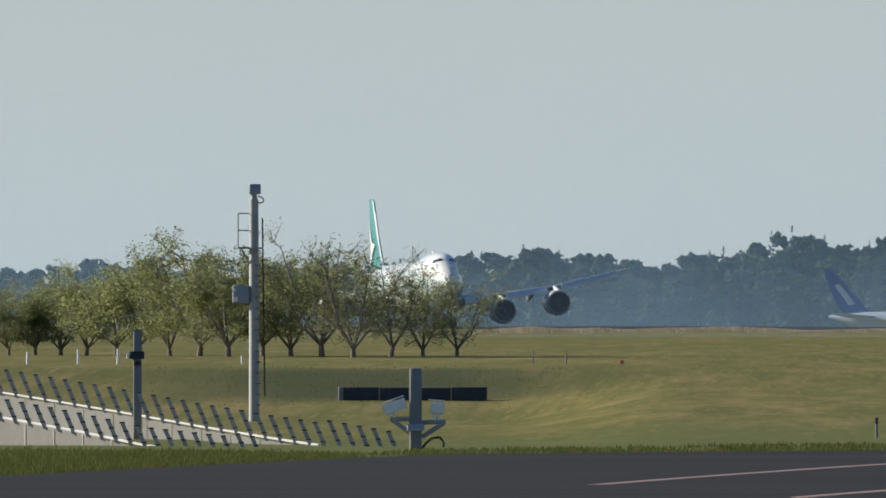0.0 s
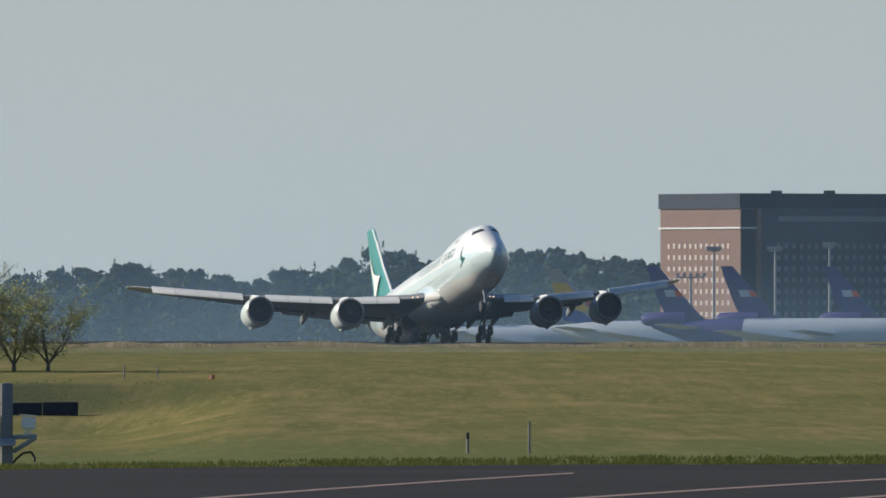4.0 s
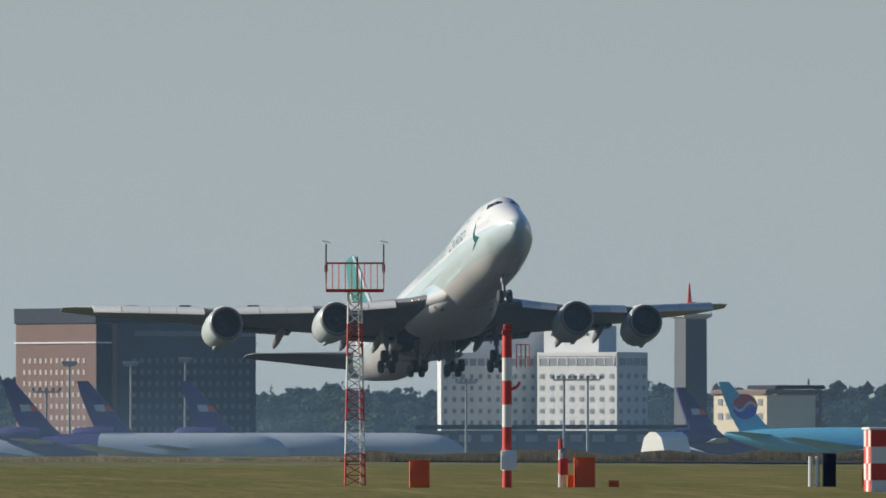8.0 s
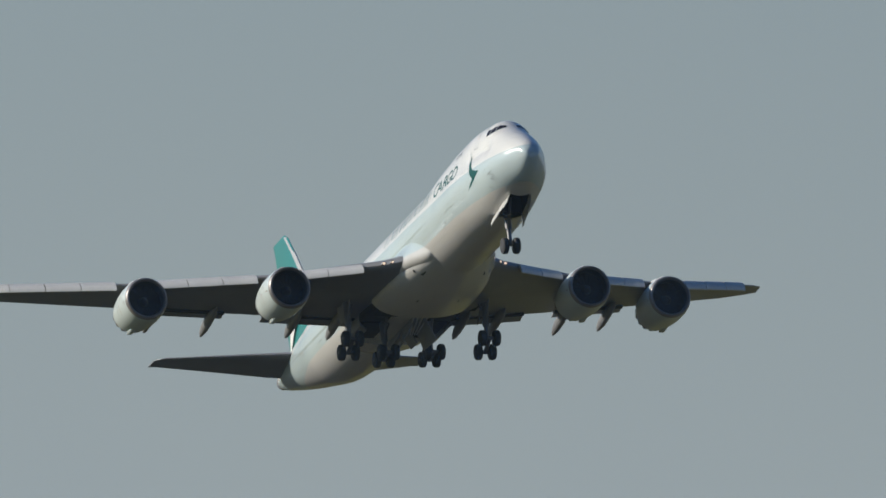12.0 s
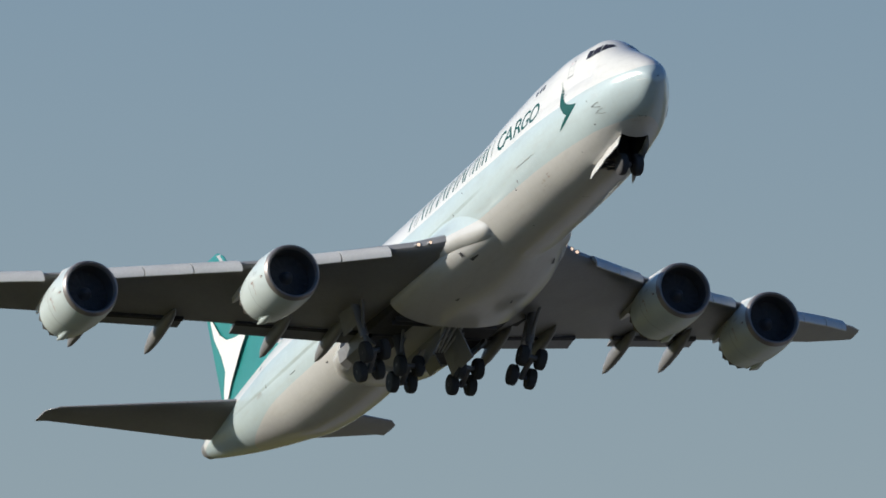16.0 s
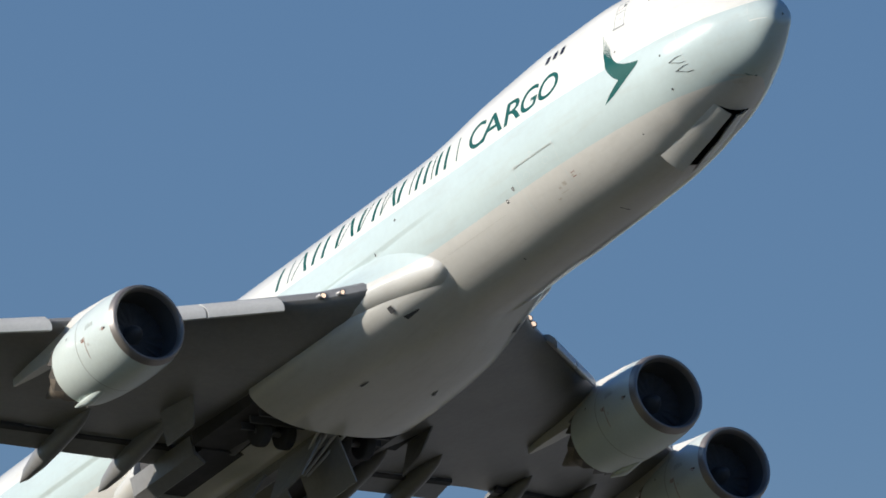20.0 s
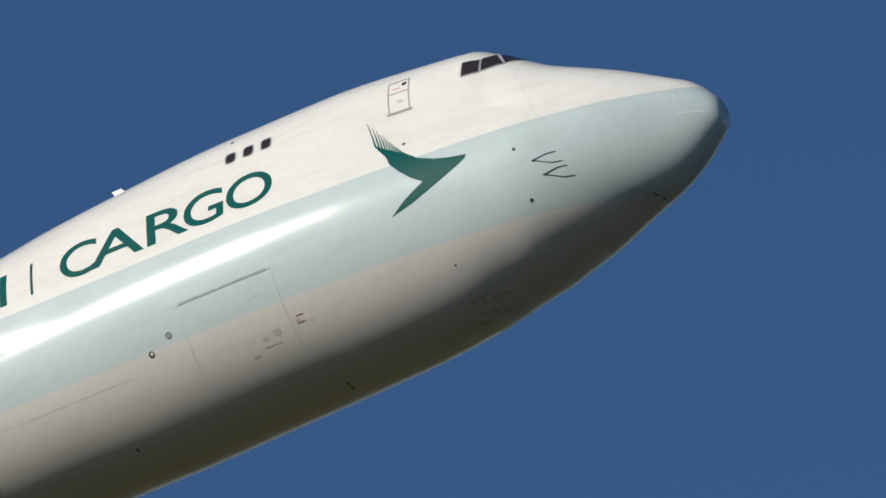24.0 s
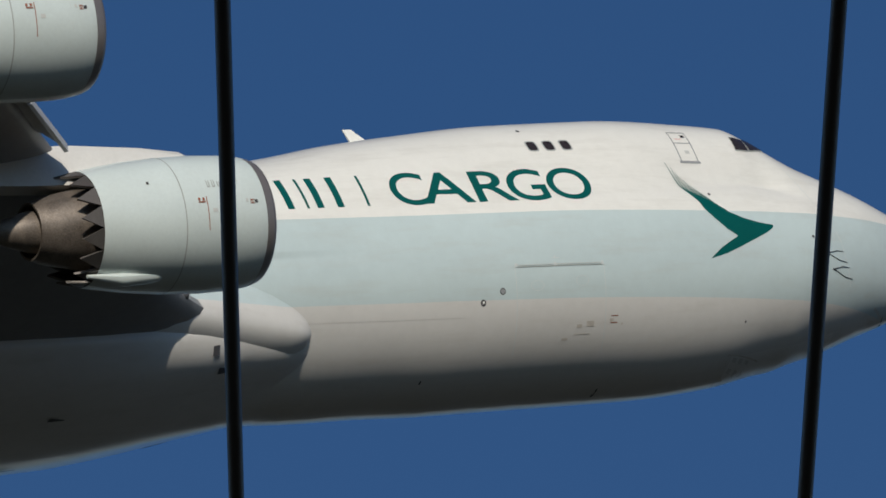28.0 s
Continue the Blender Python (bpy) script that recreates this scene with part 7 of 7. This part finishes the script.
def make_lattice_mast():
    r = 720.0
    k = 28921 / r
    Z = lambda y: z_mast(y, r)
    mast = empty("lattice_mast", facing(-77.507, r, 0), "red and white lattice mast with a railed platform", "mast")
    foot, top = min(Z(858), ground_z(-77.507, r)) - 0.05, Z(516)
    n = 18
    hw = lambda z: 0.44 - 0.16 * (z - foot) / (top - foot)
    for i in range(n):
        z0, z1 = foot + (top - foot) * i / n, foot + (top - foot) * (i + 1) / n
        mat = "red" if int((i + 0.5) / n * 6) % 2 == 0 else "white"
        c0 = [(hw(z0) * a, hw(z0) * b, z0) for a, b in ((-1, -1), (1, -1), (1, 1), (-1, 1))]
        c1 = [(hw(z1) * a, hw(z1) * b, z1) for a, b in ((-1, -1), (1, -1), (1, 1), (-1, 1))]
        bars = [tube(p, q, 0.05, n=5) for p, q in zip(c0, c1)]
        for j in range(4):
            m = (j + 1) % 4
            bars += [tube(c0[j], c1[m], 0.028, n=4), tube(c0[m], c1[j], 0.028, n=4), tube(c1[j], c1[m], 0.03, n=4)]
        part("bay", *join(*bars), mat, mast, mat + " lattice bay")
    zf, zr = Z(514), Z(466)
    h = (684 - 582) / 2 / k
    part("platform", *box((-h, -h, zf - 0.08), (h, h, zf)), "red", mast, "red platform deck", smooth=False)
    for q in (zf + 0.02, zr):
        part("top_rail", *join(*[tube((a, b, q), (c, d, q), 0.03, n=5) for a, b, c, d in ((-h, -h, h, -h), (h, -h, h, h), (h, h, -h, h), (-h, h, -h, -h))]), "red", mast)
    for i in range(10):
        x = -h + 2 * h * i / 9
        for y in (-h, h):
            part("railing_bar", *tube((x, y, zf), (x, y, zr), 0.02, n=5), "red", mast)
    for s in (-1, 1):
        x = s * h
        part("aerial", *join(tube((x, 0, zf + 0.3), (x, 0, Z(432)), 0.035, n=6), box((x - 0.07, -0.07, Z(482)), (x + 0.07, 0.07, Z(468)), 0.01)), "rust", mast, "dark aerial rod")
        part("aerial_vane", *tube((x - 0.18, 0, Z(426)), (x + 0.2, 0, Z(430)), 0.02, n=5), "white", mast)
    part("centre_aerial", *tube((0.1, 0, zf), (0.1, 0, Z(455)), 0.04, n=6), "rust", mast)
    part("inner_rod", *join(tube((-0.15, 0, zf), (-0.15, 0, Z(482)), 0.03, n=5), tube((0.3, 0, zf), (0.3, 0, Z(482)), 0.03, n=5)), "red", mast)
    part("cable_run", *tube((0.25, -0.3, foot), (0.15, -0.25, top), 0.03, n=5), "white", mast)


def make_banded_pole():
    r = 700.0
    k = 28921 / r
    X = lambda x: (x - 897) / k
    Z = lambda y: z_mast(y, r)
    pole = empty("banded_pole", facing(-76.974, r, 0), "red and white banded pole with a white cabinet", "pole")
    foot = min(Z(860), ground_z(-76.974, r)) - 0.05
    edges = [Z(y) for y in (594, 633, 674, 716, 756, 797, 833)] + [foot]
    for i in range(7):
        part("band", *tube((0, 0, edges[i + 1]), (0, 0, edges[i]), 0.21, 0.2, 14), "red" if i % 2 == 0 else "white", pole, ("red" if i % 2 == 0 else "white") + " painted band")
    part("head", *join(box((-0.22, -0.2, Z(594)), (0.18, 0.2, Z(584)), 0.03), box((-0.15, -0.15, Z(584)), (0.22, 0.15, Z(574)), 0.04)), "red", pole, "red obstruction light head")
    part("cabinet", *box((X(886), -0.45, Z(833)), (X(914), -0.2, Z(797)), 0.03), "white", pole, "white equipment cabinet")
    part("arm", *join(tube((X(904), 0, Z(690)), (X(916), 0, Z(684)), 0.06, n=6), tube((X(916), 0, Z(684)), (X(920), 0, Z(676)), 0.07, n=6)), "red", pole)
    cage = [tube((X(x), 0, Z(652)), (X(x), 0, Z(610)), 0.02, n=5) for x in (914, 922, 930, 937)] + [tube((X(914), 0, Z(y)), (X(937), 0, Z(y)), 0.02, n=5) for y in (610, 632)]
    part("cage", *join(*cage), "red", pole, "thin red cage")


make_lattice_mast()
make_banded_pole()


def signal_box(x, y0, y1, w, material, label, r=700.0, name="equipment_box"):
    k = 28921 / r
    b = -78.751 + x / 504.75
    z1, z0 = z_mast(y0, r), min(z_mast(y1, r), ground_z(b, r)) - 0.05
    ob = empty(name, facing(b, r, 0), label, "equipment box", "boxes beside the runway")
    h = w / k / 2
    part("body", *box((-h, -h, z0), (h, h, z1), 0.03), material, ob)
    part("lid", *box((-h - 0.02, -h - 0.02, z1), (h + 0.02, h + 0.02, z1 + 0.04), 0.01), material, ob)
    part("door_seam", *box((-h * 0.9, -h - 0.006, z0 + 0.3), (-h * 0.84, -h, z1 - 0.08)), "black", ob, smooth=False)
    return ob


signal_box(742, 816, 860, 36, "orange", "orange equipment box in the grass")
signal_box(1034, 811, 857, 38, "orange", "orange equipment box with a low side step")
signal_box(1014, 842, 857, 22, "orange", "low orange box beside a taller one")
signal_box(1086, 852, 862, 18, "orange", "flat orange box in the grass")
signal_box(1467, 804, 858, 24, "slate_panel", "dark grey cabinet beside white posts")
signal_box(1536, 832, 860, 22, "orange", "small orange box by the checkered hut")


def make_small_mast():
    r = 700.0
    b = -76.786
    ob = empty("short_mast", facing(b, r, 0), "short red and white mast with instruments", "mast")
    foot = min(z_mast(858, r), ground_z(b, r)) - 0.05
    zs = [foot, z_mast(838, r), z_mast(815, r), z_mast(796, r), z_mast(778, r)]
    for i in range(4):
        part("band", *tube((0, 0, zs[i]), (0, 0, zs[i + 1]), 0.1, 0.09, 8), ("white", "red", "white", "red")[i], ob)
    part("instrument", *box((-0.05, -0.15, z_mast(842, r)), (0.32, 0.15, z_mast(812, r)), 0.03), "red", ob)
    part("instrument", *box((-0.02, -0.1, z_mast(802, r)), (0.22, 0.1, z_mast(793, r)), 0.02), "steel", ob)


make_small_mast()
for x in (1434, 1446):
    marker_post(-78.751 + x / 504.75, 700, 1.32, 0.10, "white", "stout white post beside a grey cabinet", name="white_post")


def make_checker_hut():
    """The red and white checkered equipment hut with lamps on its roof; chequers are panels."""
    r = 660.0
    k = 28921 / r
    b0 = -75.698
    hut = empty("checkered_hut", facing(b0, r, 0, 6), "red and white checkered equipment hut", "hut")
    z1 = z_mast(757, r)
    z0 = min(z_mast(860, r), ground_z(b0, r)) - 0.1
    w = 225 / k
    part("core", *box((0.03, 0.03, z0), (w, 2.6, z1 - 0.04)), "white", hut, smooth=False)
    n, m = 7, 4
    for i in range(n):
        for j in range(m):
            x0, x1 = w * i / n, w * (i + 1) / n
            za, zb = z1 - 0.1 - (z1 - z0) * (j + 1) / m, z1 - 0.1 - (z1 - z0) * j / m
            part("panel", *box((x0 + 0.005, -0.03, za + 0.005), (x1 - 0.005, 0.03, zb - 0.005)), "red" if (i + j) % 2 == 0 else "white", hut, smooth=False)
    for j in range(m):
        for i in range(3):
            za, zb = z1 - 0.1 - (z1 - z0) * (j + 1) / m, z1 - 0.1 - (z1 - z0) * j / m
            part("side_panel", *box((-0.02, i * 0.86 + 0.04, za + 0.005), (0.03, i * 0.86 + 0.89, zb - 0.005)), "red" if (i + j) % 2 else "white", hut, smooth=False)
    part("roof", *box((-0.1, -0.1, z1 - 0.1), (w + 0.1, 2.7, z1), 0.02), "white", hut)
    for x in (1.6, 3.1):
        part("roof_box", *box((x, 0.3, z1), (x + 0.8, 1.0, z1 + 0.52), 0.03), "orange", hut, "orange box on the roof")
    part("lamp", *join(tube((w - 0.05, 0.2, z1), (w - 0.05, 0.2, z1 + 0.45), 0.05), tube((w - 0.05, 0.2, z1 + 0.45), (w - 0.05, 0.2, z1 + 0.65), 0.1)), "rust", hut)
    part("drain_pipe", *tube((w - 1.0, -0.08, z0), (w - 1.0, -0.08, z1 - 0.6), 0.06), "white", hut)


make_checker_hut()


# ---- overhead cables close to the camera ----
def make_cable(a, b):
    a, b = Vector(a), Vector(b)
    d = (b - a).normalized()
    ob = part("overhead_cable", *tube(a - d * 30, b + d * 60, 0.0092, n=12), "cable")
    tagged(ob, "black overhead cable running away from the viewpoint", "cable", "overhead cables")


make_cable((6.797, 14.425, 11.000), (7.366, 15.584, 11.000))
make_cable((7.401, 14.127, 11.000), (7.959, 15.292, 11.000))


# ---- grass at the road edge ----
M["blade"] = leafy("grass_blades", [(0.0, (0.085, 0.108, 0.028)), (0.6, (0.13, 0.150, 0.042)), (1.0, (0.23, 0.205, 0.085))], 0.5)


def make_grass():
    rng = random.Random(12)
    verts, faces = [], []
    def tuft(b, r, h, n, spread):
        base = spot(b, r, ground_z(b, r))
        for _ in range(n):
            a = rng.uniform(0, 6.28)
            p = base + Vector((rng.gauss(0, spread), rng.gauss(0, spread), 0))
            hh = h * rng.uniform(0.5, 1.2)
            lean = Vector((math.cos(a), math.sin(a), 0)) * hh * rng.uniform(0.1, 0.5)
            s = Vector((math.cos(radians(b)), -math.sin(radians(b)), 0)) * rng.uniform(0.008, 0.018)
            k = len(verts)
            verts.extend([p - s, p + s, p + lean + Vector((0, 0, hh))])
            faces.append((k, k + 1, k + 2))
    edge = lambda b: lerp(b, (-83, -82.38, -81.4, -80.9, -80, -79, -76), (194, 203, 221, 230, 233, 236, 238))
    for _ in range(9000):
        b = rng.uniform(-82.7, -77.2)
        lush = lerp(b, (-82.0, -81.2), (1.0, 0.02)) + 0.35 * noise.noise((b * 5.0, 2.0, 0))
        if rng.random() < lush + 0.08:
            tuft(b, edge(b) + rng.uniform(-0.3, 1.6 + lush) ** 2, rng.uniform(0.02, 0.05 + 0.05 * max(lush, 0)), 5, 0.10)
    for _ in range(13000):
        b = rng.uniform(-82.7, -77.2)
        lush = lerp(b, (-82.5, -82.0, -81.2), (1.5, 1.0, 0.12))
        if rng.random() < lush + 0.5 * noise.noise((b * 12.0, 5.0, 0)):
            tuft(b, edge(b) + 0.5 + rng.random() * (6 + 18 * lush), rng.uniform(0.05, 0.07 + 0.06 * lush), 6, 0.14)
    for _ in range(1000):
        b = rng.uniform(-82.6, -80.35)
        r = rng.gauss(584, 13)
        if rng.random() < lerp(b, (-82.0, -81.6, -80.9, -80.35), (0.06, 0.8, 0.8, 0.1)) * (0.55 + 0.9 * noise.noise((b * 9.0, r * 0.06, 0))):
            tuft(b, r, rng.uniform(0.04, 0.10), 5, 0.5)
    ob = part("grass_tufts", verts, faces, "blade", smooth=False)
    tagged(ob, "rough green and straw grass along the road", "grass", kind="stuff")


make_grass()



# ---- what moves ----
def motions():
    walk(aircraft, [(t, pose(x, y, z, bank, -pitch, heading)) for t, x, y, z, heading, pitch, bank in [
    (0.0, -2206.50, 350.10, 4.90, 0.06, 0.74, -1.51),
    (0.5, -2164.90, 349.90, 5.00, 0.21, 1.67, -0.90),
    (1.0, -2123.30, 349.70, 5.00, 0.38, 2.67, -0.29),
    (1.5, -2081.70, 349.50, 5.10, 0.55, 3.73, 0.29),
    (2.0, -2040.10, 349.30, 5.20, 0.74, 4.77, 0.72),
    (2.5, -1998.40, 349.10, 5.30, 0.92, 5.71, 0.94),
    (3.0, -1956.60, 349.00, 5.50, 1.07, 6.49, 0.95),
    (3.5, -1914.80, 348.90, 5.70, 1.17, 7.16, 0.84),
    (4.0, -1872.90, 348.80, 6.10, 1.21, 7.74, 0.69),
    (4.5, -1830.90, 348.80, 6.50, 1.19, 8.31, 0.55),
    (5.0, -1788.71, 348.80, 7.00, 1.11, 8.93, 0.42),
    (5.5, -1746.53, 348.91, 7.69, 0.96, 9.56, 0.33),
    (6.0, -1704.25, 349.02, 8.68, 0.81, 10.18, 0.27),
    (6.5, -1661.98, 349.12, 9.87, 0.65, 10.79, 0.25),
    (7.0, -1619.61, 349.23, 11.55, 0.52, 11.36, 0.27),
    (7.5, -1577.33, 349.34, 13.64, 0.40, 11.77, 0.30),
    (8.0, -1534.96, 349.45, 16.03, 0.26, 12.00, 0.35),
    (8.5, -1492.59, 349.55, 18.82, 0.08, 12.09, 0.36),
    (9.0, -1450.30, 349.56, 21.82, -0.11, 12.16, 0.29),
    (9.5, -1408.00, 349.57, 25.14, -0.27, 12.31, 0.20),
    (10.0, -1365.69, 349.59, 28.58, -0.41, 12.54, 0.16),
    (10.5, -1323.38, 349.60, 32.11, -0.55, 12.79, 0.20),
    (11.0, -1280.97, 349.61, 35.85, -0.66, 13.05, 0.32),
    (11.5, -1238.55, 349.62, 39.58, -0.75, 13.33, 0.50),
    (12.0, -1196.17, 349.62, 43.40, -0.83, 13.54, 0.66),
    (12.5, -1153.83, 349.61, 47.30, -0.89, 13.56, 0.69),
    (13.0, -1111.51, 349.59, 51.28, -0.95, 13.48, 0.52),
    (13.5, -1069.19, 349.56, 55.27, -0.98, 13.38, 0.23),
    (14.0, -1026.78, 349.54, 59.35, -1.02, 13.30, -0.12),
    (14.5, -984.44, 349.52, 63.54, -1.06, 13.31, -0.47),
    (15.0, -942.06, 349.51, 67.83, -1.10, 13.50, -0.76),
    (15.5, -899.64, 349.52, 72.02, -1.13, 13.81, -0.93),
    (16.0, -857.11, 349.52, 76.42, -1.11, 14.14, -0.88),
    (16.5, -814.65, 349.52, 80.82, -1.03, 14.37, -0.64),
    (17.0, -772.08, 349.51, 85.22, -0.93, 14.45, -0.27),
    (17.5, -729.61, 349.40, 89.62, -0.94, 14.34, -0.00),
    (18.0, -687.16, 349.40, 94.11, -1.00, 14.10, 0.06),
    (18.5, -644.66, 349.41, 98.60, -1.15, 13.87, -0.09),
    (19.0, -602.28, 349.42, 103.09, -1.26, 13.76, -0.45),
    (19.5, -559.90, 349.43, 107.58, -1.41, 13.77, -0.85),
    (20.0, -517.62, 349.34, 112.16, -1.56, 13.87, -1.25),
    (20.5, -475.20, 349.35, 116.75, -1.69, 14.02, -1.52),
    (21.0, -432.88, 349.36, 121.34, -1.81, 14.12, -1.69),
    (21.5, -390.56, 349.37, 125.93, -1.95, 14.20, -1.82),
    (22.0, -348.33, 349.37, 130.53, -2.08, 14.13, -1.81),
    (22.5, -306.10, 349.25, 135.14, -2.13, 13.90, -1.58),
    (23.0, -263.96, 349.22, 139.77, -2.13, 13.54, -1.26),
    (23.5, -221.82, 349.19, 144.39, -2.10, 13.15, -0.96),
    (24.0, -179.79, 349.16, 149.02, -2.09, 12.75, -0.68),
    (24.5, -137.75, 349.13, 153.55, -2.08, 12.40, -0.47),
    (25.0, -95.71, 349.01, 158.15, -2.10, 12.20, -0.35),
    (25.5, -53.68, 349.00, 162.71, -2.16, 12.26, -0.37),
    (26.0, -11.75, 349.00, 167.25, -2.21, 12.58, -0.43),
    (26.5, 30.28, 348.91, 171.69, -2.17, 12.98, -0.52),
    (27.0, 72.20, 348.93, 176.24, -1.95, 13.31, -0.65),
    (27.5, 114.22, 348.88, 180.74, -1.43, 13.74, -0.97),
    (28.0, 156.33, 348.96, 185.34, -0.73, 14.22, -1.46),
    ]])
    def turn(ob, keys, axis, rest=0.0):
        p = ob.location.copy()
        rows = []
        for t, a in keys:
            # the oleo legs are pressed in while the wheels carry the weight
            squat = lerp(t, (4.0, 6.4), (rest, 0.0))
            rows.append((t, pose(p.x, p.y, p.z + squat, *[a if i == axis else 0 for i in range(3)])))
        walk(ob, rows)
    turn(gears["nose"], [(0, 0), (13.6, 0), (14.5, -12), (15.0, -24), (16.0, -52), (16.8, -80), (17.4, -100), (28, -100)], 1)
    for k, s in (("left", 1), ("right", -1)):
        turn(gears["wing_" + k], [(0, 0), (4.0, 0), (5.2, 0), (6.4, 0), (14.6, 0), (15.2, -s * 3), (16.0, -s * 11), (17.0, -s * 32), (18.0, -s * 60), (19.0, -s * 84), (28, -s * 84)], 0, 0.85)
        turn(gears["body_" + k], [(0, 0), (4.0, 0), (5.2, 0), (6.4, 0), (15.2, 0), (16.0, -14), (17.0, -42), (18.0, -72), (18.8, -88), (28, -88)], 1, 0.85)
    # the nose doors swing about hinges that follow the curve of the belly
    for ob, axis, s, wide in zip(nose_doors, door_hinges, (1, -1), (72, 104)):
        at = Matrix.Translation(ob.location)
        walk(ob, [(t, at @ Matrix.Rotation(radians(s * a), 4, axis)) for t, a in ((0, 0), (10.4, 0), (10.7, 50), (11.0, wide), (19.4, wide), (19.8, 45), (20.1, 14), (20.4, 0), (28, 0))])


motions()
